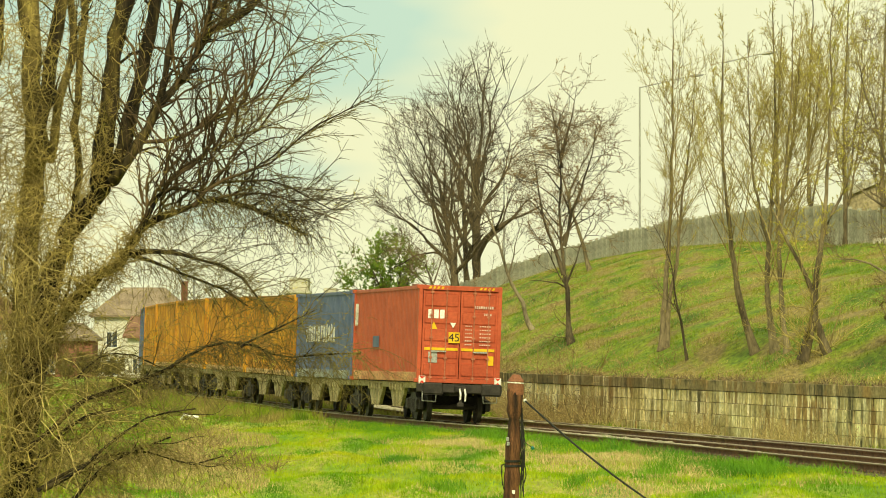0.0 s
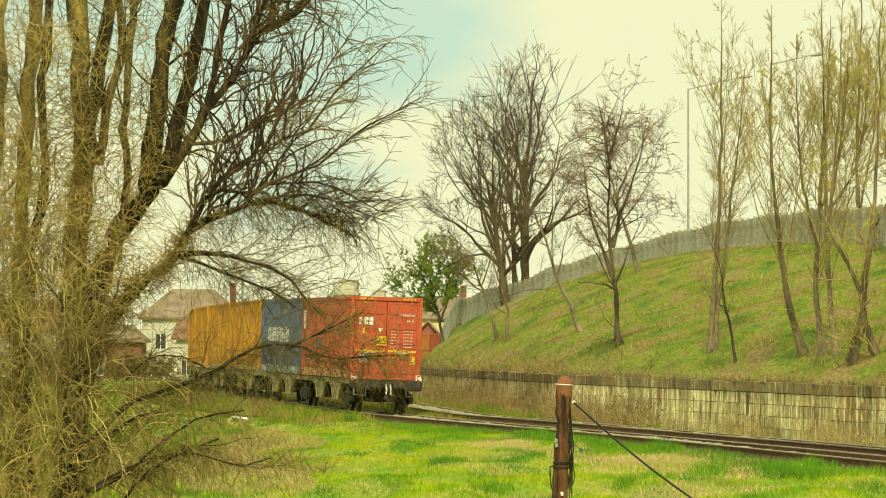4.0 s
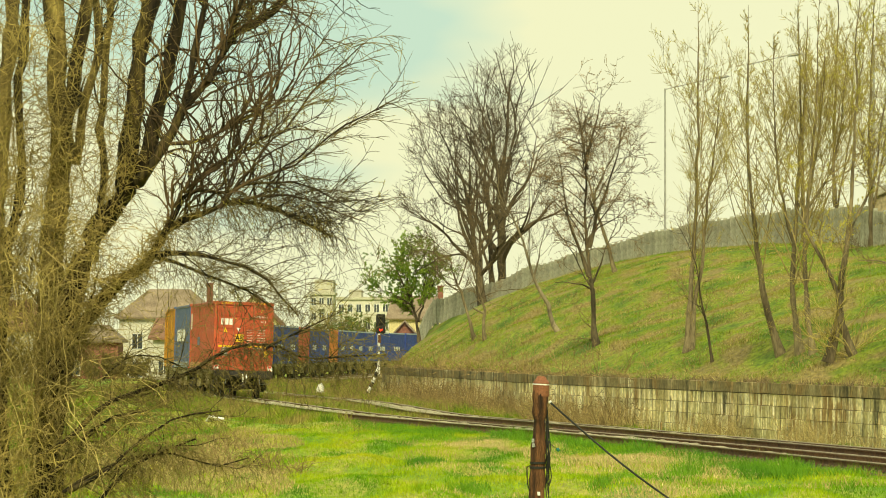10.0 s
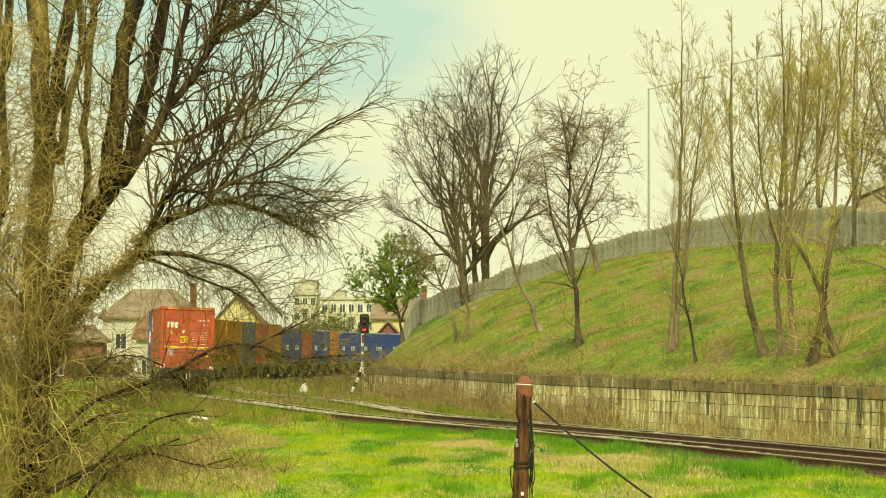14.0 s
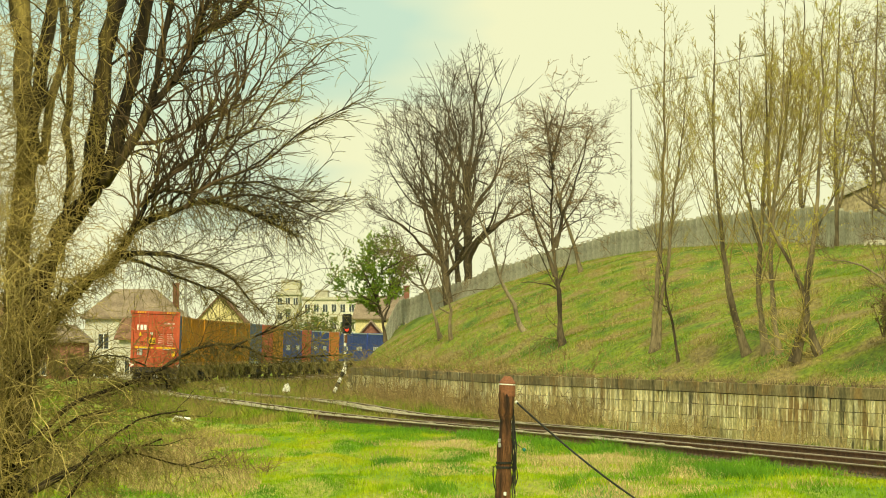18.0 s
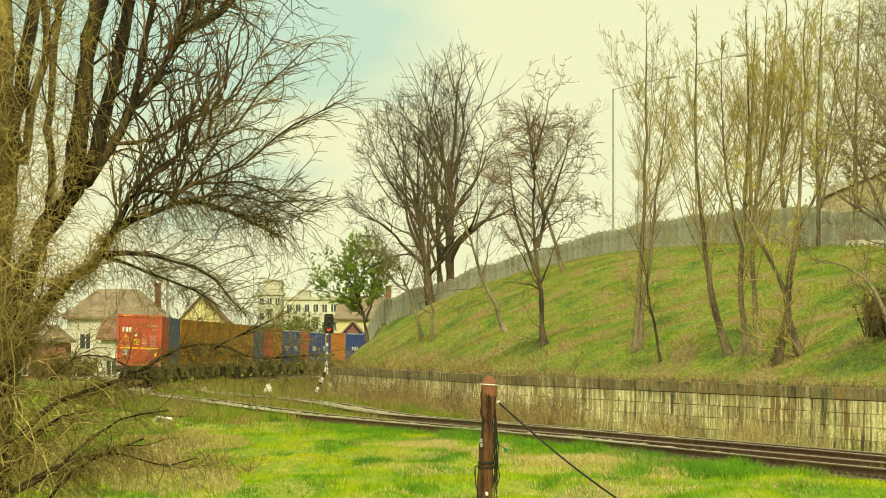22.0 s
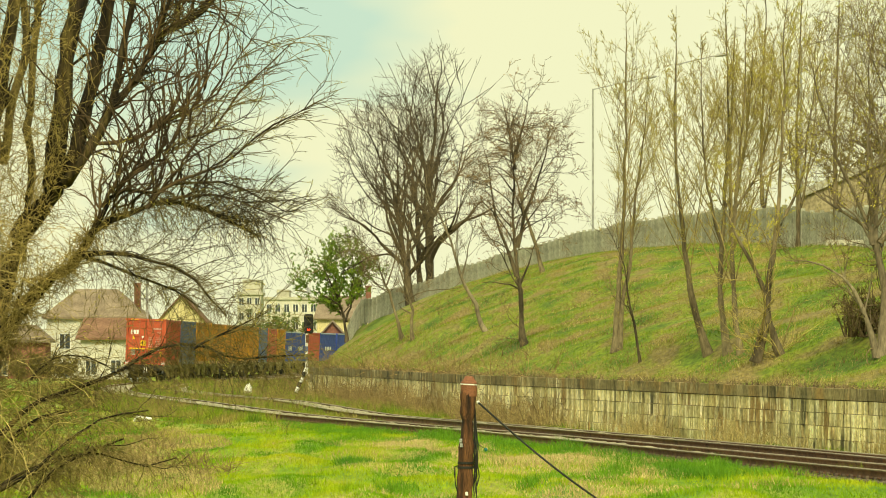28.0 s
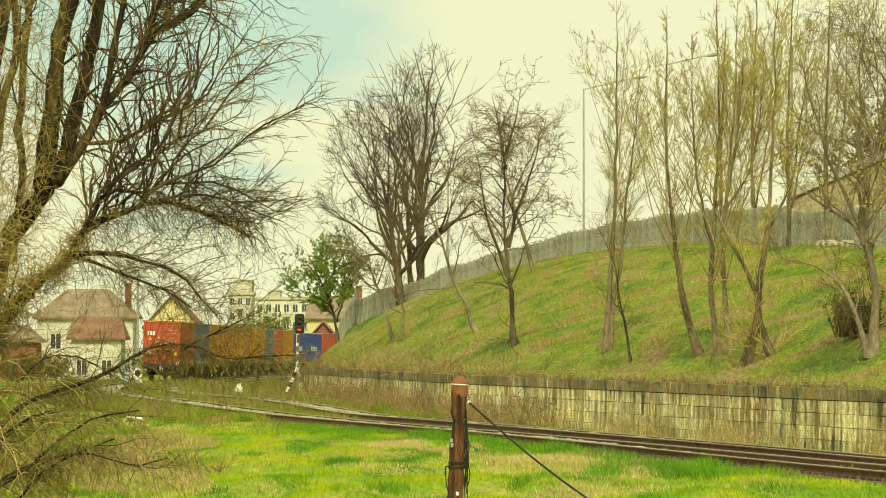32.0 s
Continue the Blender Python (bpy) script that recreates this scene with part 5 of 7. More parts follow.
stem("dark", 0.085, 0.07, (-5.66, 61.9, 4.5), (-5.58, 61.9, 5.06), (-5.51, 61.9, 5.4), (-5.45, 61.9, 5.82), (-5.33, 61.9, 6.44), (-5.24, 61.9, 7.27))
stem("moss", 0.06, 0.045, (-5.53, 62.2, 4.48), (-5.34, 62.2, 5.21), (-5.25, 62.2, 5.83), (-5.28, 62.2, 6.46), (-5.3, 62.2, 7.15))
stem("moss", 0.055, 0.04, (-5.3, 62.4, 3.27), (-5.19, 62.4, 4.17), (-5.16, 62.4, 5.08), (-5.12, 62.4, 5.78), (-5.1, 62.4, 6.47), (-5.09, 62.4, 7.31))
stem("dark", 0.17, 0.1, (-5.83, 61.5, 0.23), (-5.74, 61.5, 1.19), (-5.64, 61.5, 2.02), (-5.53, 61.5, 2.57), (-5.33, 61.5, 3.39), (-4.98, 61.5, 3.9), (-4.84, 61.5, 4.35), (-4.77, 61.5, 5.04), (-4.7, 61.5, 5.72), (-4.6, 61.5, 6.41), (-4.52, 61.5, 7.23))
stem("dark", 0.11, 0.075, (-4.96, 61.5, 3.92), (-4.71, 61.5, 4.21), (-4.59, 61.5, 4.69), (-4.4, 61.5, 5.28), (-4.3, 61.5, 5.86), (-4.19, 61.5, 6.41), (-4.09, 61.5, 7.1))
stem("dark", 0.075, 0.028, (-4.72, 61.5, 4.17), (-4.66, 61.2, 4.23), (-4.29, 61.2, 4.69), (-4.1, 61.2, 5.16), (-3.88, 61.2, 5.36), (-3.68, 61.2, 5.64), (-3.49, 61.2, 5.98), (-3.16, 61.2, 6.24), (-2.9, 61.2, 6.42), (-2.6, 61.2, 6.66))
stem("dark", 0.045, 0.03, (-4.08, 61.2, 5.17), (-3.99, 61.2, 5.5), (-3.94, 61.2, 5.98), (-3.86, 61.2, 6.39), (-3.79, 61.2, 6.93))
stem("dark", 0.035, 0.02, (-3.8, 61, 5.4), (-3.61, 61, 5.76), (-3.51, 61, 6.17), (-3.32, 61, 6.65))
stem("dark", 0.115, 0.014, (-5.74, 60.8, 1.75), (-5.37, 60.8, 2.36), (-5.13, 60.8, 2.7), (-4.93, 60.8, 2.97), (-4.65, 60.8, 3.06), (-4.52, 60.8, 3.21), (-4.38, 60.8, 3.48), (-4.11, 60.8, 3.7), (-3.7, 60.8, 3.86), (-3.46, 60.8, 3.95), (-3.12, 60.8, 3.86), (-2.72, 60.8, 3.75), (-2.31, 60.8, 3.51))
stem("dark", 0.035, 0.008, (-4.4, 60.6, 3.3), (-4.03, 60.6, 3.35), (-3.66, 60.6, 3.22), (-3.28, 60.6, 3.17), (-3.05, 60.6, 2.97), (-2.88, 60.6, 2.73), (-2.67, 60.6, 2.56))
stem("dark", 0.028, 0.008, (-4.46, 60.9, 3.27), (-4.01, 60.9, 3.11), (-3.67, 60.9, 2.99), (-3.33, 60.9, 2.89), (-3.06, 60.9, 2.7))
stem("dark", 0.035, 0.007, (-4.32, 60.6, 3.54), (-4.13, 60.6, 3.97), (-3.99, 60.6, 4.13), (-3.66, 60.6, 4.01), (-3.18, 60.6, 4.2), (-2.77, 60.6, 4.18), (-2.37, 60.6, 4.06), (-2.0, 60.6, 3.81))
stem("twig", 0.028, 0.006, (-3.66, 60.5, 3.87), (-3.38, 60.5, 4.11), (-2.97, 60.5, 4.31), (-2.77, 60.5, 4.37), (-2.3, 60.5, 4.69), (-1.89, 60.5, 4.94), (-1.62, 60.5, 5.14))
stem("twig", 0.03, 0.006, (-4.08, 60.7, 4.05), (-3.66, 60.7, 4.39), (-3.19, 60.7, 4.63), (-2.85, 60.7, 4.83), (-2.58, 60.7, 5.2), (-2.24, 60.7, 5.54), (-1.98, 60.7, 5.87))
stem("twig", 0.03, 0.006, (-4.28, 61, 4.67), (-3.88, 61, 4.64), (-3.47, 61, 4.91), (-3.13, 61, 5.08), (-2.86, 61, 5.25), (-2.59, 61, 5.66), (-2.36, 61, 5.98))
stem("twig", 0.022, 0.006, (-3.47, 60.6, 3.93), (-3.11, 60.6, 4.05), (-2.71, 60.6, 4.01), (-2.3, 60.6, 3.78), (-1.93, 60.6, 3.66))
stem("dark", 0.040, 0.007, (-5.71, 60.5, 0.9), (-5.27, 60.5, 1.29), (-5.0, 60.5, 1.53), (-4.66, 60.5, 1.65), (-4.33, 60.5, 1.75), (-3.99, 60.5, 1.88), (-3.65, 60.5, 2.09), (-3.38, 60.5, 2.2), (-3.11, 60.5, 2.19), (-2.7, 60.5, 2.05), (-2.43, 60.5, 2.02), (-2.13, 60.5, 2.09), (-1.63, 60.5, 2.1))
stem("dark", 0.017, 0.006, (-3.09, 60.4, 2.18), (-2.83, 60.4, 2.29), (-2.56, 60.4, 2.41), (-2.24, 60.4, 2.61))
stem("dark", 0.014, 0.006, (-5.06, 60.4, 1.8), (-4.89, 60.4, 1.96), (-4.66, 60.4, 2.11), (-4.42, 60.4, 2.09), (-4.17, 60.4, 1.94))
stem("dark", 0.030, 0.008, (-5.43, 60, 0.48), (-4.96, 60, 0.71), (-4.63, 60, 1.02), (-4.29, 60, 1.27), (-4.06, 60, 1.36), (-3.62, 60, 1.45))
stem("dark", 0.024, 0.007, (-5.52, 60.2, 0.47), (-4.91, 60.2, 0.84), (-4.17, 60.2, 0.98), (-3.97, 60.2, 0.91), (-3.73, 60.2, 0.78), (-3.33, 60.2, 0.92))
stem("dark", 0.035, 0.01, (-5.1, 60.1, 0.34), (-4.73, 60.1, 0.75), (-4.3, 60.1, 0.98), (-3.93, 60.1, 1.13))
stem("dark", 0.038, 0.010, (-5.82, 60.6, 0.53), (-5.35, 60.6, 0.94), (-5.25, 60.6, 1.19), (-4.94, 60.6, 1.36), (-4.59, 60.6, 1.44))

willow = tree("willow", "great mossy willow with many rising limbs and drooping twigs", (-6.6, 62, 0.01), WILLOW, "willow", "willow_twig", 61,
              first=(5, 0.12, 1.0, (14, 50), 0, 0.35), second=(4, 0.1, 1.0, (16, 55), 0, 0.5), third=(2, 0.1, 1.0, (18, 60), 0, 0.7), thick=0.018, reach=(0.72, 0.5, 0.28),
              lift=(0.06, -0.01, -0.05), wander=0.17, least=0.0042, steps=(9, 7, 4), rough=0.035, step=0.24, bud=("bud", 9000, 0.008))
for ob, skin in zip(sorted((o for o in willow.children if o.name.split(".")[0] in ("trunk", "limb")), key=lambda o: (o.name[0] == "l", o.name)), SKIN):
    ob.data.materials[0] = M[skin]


def along(rng, picks):
    """Random places along limbs of the willow: (limb, how many, from which share of its length)."""
    out = []
    for k, count, low in picks:
        q = np.array(WILLOW[k][0])
        d = np.concatenate([[0], np.cumsum(np.linalg.norm(np.diff(q, axis=0), axis=1))])
        at = rng.uniform(low, 1.0, count) * d[-1]
        out.append(np.stack([np.interp(at, d, q[:, i]) for i in range(3)], 1))
    return np.concatenate(out)


def build_willow_rods():
    """Dark winding shoots that rise from the inner limbs."""
    rng = np.random.default_rng(12)
    p = along(rng, ((8, 8, 0.3), (9, 42, 0.1), (10, 14, 0.0), (11, 16, 0.0), (12, 42, 0.55), (15, 32, 0.0), (17, 28, 0.0), (18, 24, 0.1)))
    p = p[p[:, 0] < -2.9]
    way = rng.normal(0, 0.22, p.shape) + [0.22, 0, 1.0]
    w = Wood()
    P, R = grow(rng, p, way, rng.uniform(0.9, 2.4, len(p)), rng.uniform(0.009, 0.019, len(p)), 20, 0.22, 0.035)
    w.tubes(P, R, 5)
    s = sprout(rng, P, R, 6, 0.1, 1.0, (15, 50), 0.28, 0.6)
    P2, R2 = grow(rng, *s[:3], np.clip(s[3], 0.005, 0.008), 6, 0.2, 0.02)
    w.tubes(P2, R2, 3)
    put("winding_shoot_mass", w.mesh("winding_shoot_mass", M["willow_rod"]), willow, "dark winding shoots")["kind"] = "stuff"


build_willow_rods()


def build_willow_sprigs():
    """Short mossy sprigs all round the lower limbs, and long pale strands that hang over the foot."""
    rng = np.random.default_rng(13)
    p = along(rng, ((1, 160, 0.2), (2, 120, 0.2), (3, 900, 0.15), (4, 60, 0.0), (5, 60, 0.0), (6, 120, 0.0), (7, 520, 0.1), (8, 40, 0.0), (12, 260, 0.05)))
    p = p[(p[:, 2] < 4.9) | (rng.uniform(0, 1, len(p)) < 0.35)]
    low = along(rng, ((12, 1300, 0.0), (7, 500, 0.0), (3, 500, 0.0)))
    p = np.concatenate([p, low[(low[:, 0] < -4.3) & (low[:, 2] < 4.6)]])
    p = p + rng.normal(0, 0.06, p.shape) - [0, 0.12, 0]
    w = Wood()
    P, R = grow(rng, p, rng.normal(0, 0.6, p.shape) + [0.1, -0.3, 0.25], rng.uniform(0.12, 0.5, len(p)), rng.uniform(0.0035, 0.007, len(p)), 5, 0.3, -0.05)
    w.tubes(P, R, 3)
    s = sprout(rng, P, R, 2, 0.2, 1.0, (20, 60), 0.5, 0.8)
    P2, R2 = grow(rng, *s[:3], np.full(len(s[0]), 0.0042), 3, 0.3, -0.05)
    w.tubes(P2, R2, 3)
    put("mossy_sprig_mass", w.mesh("mossy_sprig_mass", M["willow_veil"]), willow, "mossy short sprigs")["kind"] = "stuff"
    n = 250
    z = 0.3 + 3.4 * rng.uniform(0, 1, n) ** 0.8
    right = np.interp(z, [0, 1.0, 2.0, 3.0, 4.0], [-4.5, -4.9, -5.4, -5.5, -5.6])
    x = rng.uniform(0, 1, n) ** 0.8 * (right + 7.0) - 7.0
    q = np.stack([x, rng.uniform(59.6, 61.0, n), z], 1)
    side = rng.normal(0.15, 0.55, n)
    up = rng.uniform(0, 1, n) < 0.55
    way = np.stack([side, rng.normal(0, 0.2, n), np.where(up, 1.0, -0.8)], 1)
    w = Wood()
    P, R = grow(rng, q, way, rng.uniform(0.8, 1.9, n), rng.uniform(0.004, 0.0075, n), 14, 0.19, -0.07)
    w.tubes(P, R, 4)
    s = sprout(rng, P, R, 4, 0.1, 1.0, (15, 50), 0.35, 0.7)
    P2, R2 = grow(rng, *s[:3], np.full(len(s[0]), 0.0045), 5, 0.22, -0.05)
    w.tubes(P2, R2, 3)
    put("long_strand_mass", w.mesh("long_strand_mass", M["willow_strand"]), willow, "long pale olive strands")["kind"] = "stuff"


build_willow_sprigs()


def build_willow_arches():
    """Slender smooth twigs that arch out and droop at the edge of the crown."""
    rng = np.random.default_rng(14)
    p = along(rng, ((12, 22, 0.66), (13, 16, 0.2), (14, 12, 0.2), (15, 18, 0.3), (16, 22, 0.25), (17, 26, 0.25), (18, 26, 0.3), (19, 14, 0.2), (9, 22, 0.55), (11, 12, 0.3)))
    way = rng.normal(0, 0.4, p.shape) + [0.75, 0, 0.42]
    w = Wood()
    reach = np.interp(p[:, 0], [-4.5, -3.2, -1.6, -0.9], [1.0, 0.95, 0.6, 0.3])
    P, R = grow(rng, p, way, reach * rng.uniform(0.5, 1.1, len(p)), rng.uniform(0.0045, 0.0075, len(p)), 9, 0.07, -0.05, 0.4)
    w.tubes(P, R, 4)
    s = sprout(rng, P, R, 5, 0.15, 1.0, (15, 50), 0.42, 0.7)
    P2, R2 = grow(rng, *s[:3], np.full(len(s[0]), 0.0038), 5, 0.09, -0.06, 0.6)
    w.tubes(P2, R2, 3)
    put("arching_twig_mass", w.mesh("arching_twig_mass", M["willow_twig"]), willow, "slender arching twigs")["kind"] = "stuff"
    put("leaf_bud", leaves(rng, P2, 2600, 0.0075, "leaf_bud", M["bud"]), willow, "tiny yellow-green buds")["kind"] = "stuff"


build_willow_arches()


def build_willow_tangle():
    """Hanging and upright thin shoots round the foot of the willow."""
    rng = np.random.default_rng(7)
    lo, hi = np.array((-7.17, 59.8, 0.22)), np.array((-3.65, 62.4, 6.89))
    n = 16000
    p = lo + (hi - lo) * rng.uniform(0, 1, (n, 3))
    across, up = (p[:, 0] - lo[0]) / (hi[0] - lo[0]), (p[:, 2] - lo[2]) / (hi[2] - lo[2])
    edge = 0.84 - 0.22 * np.minimum(up / 0.45, 1) + 0.42 * np.clip((up - 0.45) / 0.55, 0, 1)
    p = p[(across < edge * rng.uniform(0.25, 1.0, n)) & (rng.uniform(0, 1, n) < np.interp(up, [0.3, 0.42, 0.62, 0.72, 1], [0.50, 0.46, 0.36, 0.20, 0.08]))]
    way = rng.normal(0, 0.33, p.shape) + [0.10, 0, 0.75]
    down = rng.uniform(0, 1, len(p)) < 0.4
    way[down, 2] -= 1.0
    w = Wood()
    P, R = grow(rng, p, way, rng.uniform(0.35, 1.1, len(p)), rng.uniform(0.0038, 0.0075, len(p)), 6, 0.3, -0.06)
    w.tubes(P, R, 3)
    s = sprout(rng, P, R, 3, 0.1, 1.0, (20, 60), 0.6, 0.8)
    P, R = grow(rng, *s[:3], np.full(len(s[0]), 0.0042), 3, 0.3, -0.06)
    w.tubes(P, R, 3)
    put("twig_tangle", w.mesh("twig_tangle", M["willow_veil"]), willow, "tangle of thin olive hanging twigs")["kind"] = "stuff"


def build_willow_strands():
    """Thin strands that hang from the low limbs."""
    rng = np.random.default_rng(8)
    p = along(rng, ((12, 160, 0.45), (13, 90, 0.1), (14, 80, 0.1), (15, 60, 0.15), (19, 40, 0.3), (20, 360, 0.2), (21, 60, 0.1), (22, 60, 0.1), (23, 100, 0.1), (24, 120, 0.2), (25, 70, 0.1), (26, 100, 0.1)))
    p += rng.normal(0, 0.03, p.shape)
    way = rng.normal(0, 0.45, p.shape) + [0.35, 0, -0.1]
    w = Wood()
    P, R = grow(rng, p, way, rng.uniform(0.25, 1.0, len(p)), rng.uniform(0.003, 0.0055, len(p)), 7, 0.25, -0.16)
    w.tubes(P, R, 3)
    s = sprout(rng, P, R, 4, 0.1, 1.0, (25, 65), 0.4, 0.8)
    P, R = grow(rng, *s[:3], np.full(len(s[0]), 0.003), 3, 0.3, -0.1)
    w.tubes(P, R, 3)
    put("hanging_strand_veil", w.mesh("hanging_strand_veil", M["willow_twig"]), willow, "veil of thin brown hanging strands")["kind"] = "stuff"
    put("leaf_bud", leaves(rng, P, 2600, 0.006, "leaf_bud", M["bud"]), willow, "tiny yellow-green buds")["kind"] = "stuff"


def build_willow_curls():
    """Longer, darker curling strands that hang in the middle of the canopy."""
    rng = np.random.default_rng(9)
    p = along(rng, ((9, 26, 0.3), (10, 12, 0.1), (11, 14, 0.1), (12, 12, 0.6), (8, 10, 0.4), (4, 8, 0.2)))
    p = np.concatenate([p, np.array((-2.12, 61, 7.09)) + rng.normal(0, 0.06, (5, 3))])
    way = rng.normal(0, 0.5, p.shape) + [0.25, 0, 0.45]
    way[-5:] = [0.1, 0, -0.8]
    w = Wood()
    P, R = grow(rng, p, way, rng.uniform(0.5, 1.5, len(p)), rng.uniform(0.005, 0.013, len(p)), 14, 0.26, -0.13)
    w.tubes(P, R, 4)
    s = sprout(rng, P, R, 3, 0.1, 1.0, (25, 70), 0.4, 0.7)
    P, R = grow(rng, *s[:3], np.full(len(s[0]), 0.0036), 5, 0.28, -0.08)
    w.tubes(P, R, 3)
    put("curling_branchwork", w.mesh("curling_branchwork", M["willow"]), willow, "dark curling strands")["kind"] = "stuff"


build_willow_tangle()
build_willow_strands()
build_willow_curls()


# ---------------------------------------------------------------- retaining wall
def build_wall():
    y0, y1 = 84.0, 238.0
    line = Line(wall_x)
    s0, s1 = line.s_at(y0), line.s_at(y1)
    s = np.arange(s0, s1, 1.5)
    x, y = line.at(s)
    dx, dy = np.gradient(x), np.gradient(y)
    n = np.hypot(dx, dy)
    rx, ry = dy / n, -dx / n
    top = 1.27 + 0.2 * np.clip((y - 120) / 110, 0, 1)
    rings = [np.stack([x + rx * o, y + ry * o, np.full_like(x, h) if h < 0 else top + h - 1], -1) for o, h in ((0.10, -0.6), (0.55, -0.6), (0.55, 0.97), (0.10, 0.97))]
    V = np.stack(rings, 1)
    m = len(s)
    i, j = np.meshgrid(np.arange(m - 1), np.arange(4), indexing="ij")
    a, b = i * 4 + j, i * 4 + (j + 1) % 4
    core = mesh_of("wall_core", V.reshape(-1, 3), np.stack([a, b, b + 4, a + 4], -1).reshape(-1, 4), M["mortar"])
    wall = tagged(new("wall_retaining", core), "low weathered retaining wall of streaked pale blocks", "wall", kind="structure")
    rng = random.Random(3)
    blocks = []
    for k in range(4):
        bm = bmesh.new()
        box(bm, 0.0, 0.14, 0.004, 0.996, 0.012, 0.988, 0.0)
        bmesh.ops.bevel(bm, geom=list(bm.edges), offset=0.008, segments=1, affect="EDGES")
        for v in bm.verts:
            v.co.x += rng.uniform(-0.006, 0.006)
        me = bpy.data.meshes.new("block")
        bm.to_mesh(me)
        bm.free()
        me.materials.append(M["block"])
        blocks.append(me)
    caps = []
    for me in blocks:
        me = me.copy()
        me.materials[0] = M["cap_block"]
        caps.append(me)
    rest = {"far_blocks": ([], [], "block"), "far_coping": ([], [], "cap_block")}
    made = 0
    course = [(-0.32, 0.02), (0.02, 0.34), (0.34, 0.66), (0.66, 0.98), (0.98, 1.27)]
    start = line.s_at(101)
    for c, (za, zb) in enumerate(course):
        ss = s0 + rng.uniform(0, 1)
        while ss < s1 - 4.6:
            length = rng.uniform(2.4, 4.6)
            (xa, ya), (xb, yb) = line.at(ss), line.at(ss + length)
            lift = 0.2 * min(max((ya - 120) / 110, 0), 1)
            f = (1.27 + lift) / 1.27
            z0, z1 = (za * f if za > 0 else za), zb * f
            out = 0.03 if c == 4 else rng.uniform(-0.012, 0.012) + 0.03 * (4 - c) * 0.5
            turn = math.degrees(math.atan2(yb - ya, xb - xa)) - 90
            m = pose(xa - out, ya, z0, 0, 0, turn) @ Matrix.Diagonal((1, length - 0.11, z1 - z0 - (0.012 if c == 3 else 0.006), 1))
            if start < ss and made < 300 and ya < 190:
                shared("block", rng.choice(caps if c == 4 else blocks), wall, m)
                made += 1
            else:
                me = rng.choice(blocks)
                rest_v, rest_f, _ = rest["far_coping" if c == 4 else "far_blocks"]
                count = len(rest_v)
                rest_v.extend(tuple(m @ v.co) for v in me.vertices)
                rest_f.extend([count + q for q in p.vertices] for p in me.polygons)
            ss += length
    for name, (rest_v, rest_f, mat) in rest.items():
        me = bpy.data.meshes.new(name)
        me.from_pydata(rest_v, [], rest_f)
        me.materials.append(M[mat])
        shared(name, me, wall, Matrix())["kind"] = "stuff"


# ---------------------------------------------------------------- fence, lamps and building on the bank
def build_fence():
    """Grey sheet fence along the crest, in panels between posts."""
    bm = bmesh.new()
    n, out = 9, []
    for i in range(n):
        x = i * 2.0 / n
        out += [(x, -0.02), (x + 0.13, -0.02), (x + 0.15, 0.02), (x + 2.0 / n - 0.02, 0.02)]
    back = [(x, y + 0.012) for x, y in out[::-1]]
    lo = [bm.verts.new((x, y, 0.06)) for x, y in out + back]
    hi = [bm.verts.new((x, y, 1.72)) for x, y in out + back]
    for i in range(len(lo)):
        k = (i + 1) % len(lo)
        bm.faces.new((lo[i], lo[k], hi[k], hi[i]))
    bm.faces.new(hi)
    bmesh.ops.recalc_face_normals(bm, faces=bm.faces)
    me = bpy.data.meshes.new("panel")
    bm.to_mesh(me)
    bm.free()
    me.materials.append(M["fence"])
    bm = bmesh.new()
    box(bm, -0.04, 0.04, -0.05, 0.13, -0.4, 1.76)
    pm = bpy.data.meshes.new("post")
    bm.to_mesh(pm)
    bm.free()
    pm.materials.append(M["fence"])
    fence = thing("fence", "grey corrugated sheet fence along the top of the bank", "fence")
    y = 366.0
    x = float(np.interp(y, Y_LINE, CREST_X)) + 0.4
    while y > 190:
        y2 = y - 1.98
        x2 = float(np.interp(y2, Y_LINE, CREST_X)) + float(np.interp(y2, [300, 340], [1.3, 0.4]))
        z = float(ground_z(x, y))
        slope = math.degrees(math.atan2(float(ground_z(x2, y2)) - z, 2.0))
        m = pose(x, y, z - 0.05, 0, 0, math.degrees(math.atan2(y2 - y, x2 - x))) @ pose(0, 0, 0, 0, -slope, 0)
        shared("panel", me, fence, m)
        shared("post", pm, fence, pose(x, y, z, 0, 0, math.degrees(math.atan2(y2 - y, x2 - x))))
        x, y = x2, y2


build_fence()


def street_lamp(x, y, z0, z1, reach):
    lamp = thing("street_lamp", "tall thin grey street lamp with a long rising arm", "street lamp", "street lamps behind the fence", at=pose(x, y, z0))
    h = z1 - z0
    part("pole", rod(bmesh.new(), (0, 0, 0), (0, 0, h), 0.09, 0.05, 10), M["steel"], lamp)
    part("arm", rod(bmesh.new(), (0, 0, h - 0.05), (reach, 0, h + reach * 0.21), 0.035, 0.025, 8), M["steel"], lamp)
    b = bmesh.new()
    bmesh.ops.create_uvsphere(b, u_segments=10, v_segments=6, radius=0.5, matrix=pose(reach + 0.3, 0, h + reach * 0.21 + 0.02, 0, -8, 0) @ Matrix.Diagonal((0.9, 0.3, 0.18, 1)))
    part("lamp_head", b, M["steel"], lamp)


for (x, y, z1), reach in (((0.38, 380, 16.54), 2.6), ((8.34, 300, 17.79), 3.1), ((11.58, 262, 17.09), 2.1), ((16, 232, 16.23), 2.4)):
    street_lamp(x, y, 2.0, z1, reach)


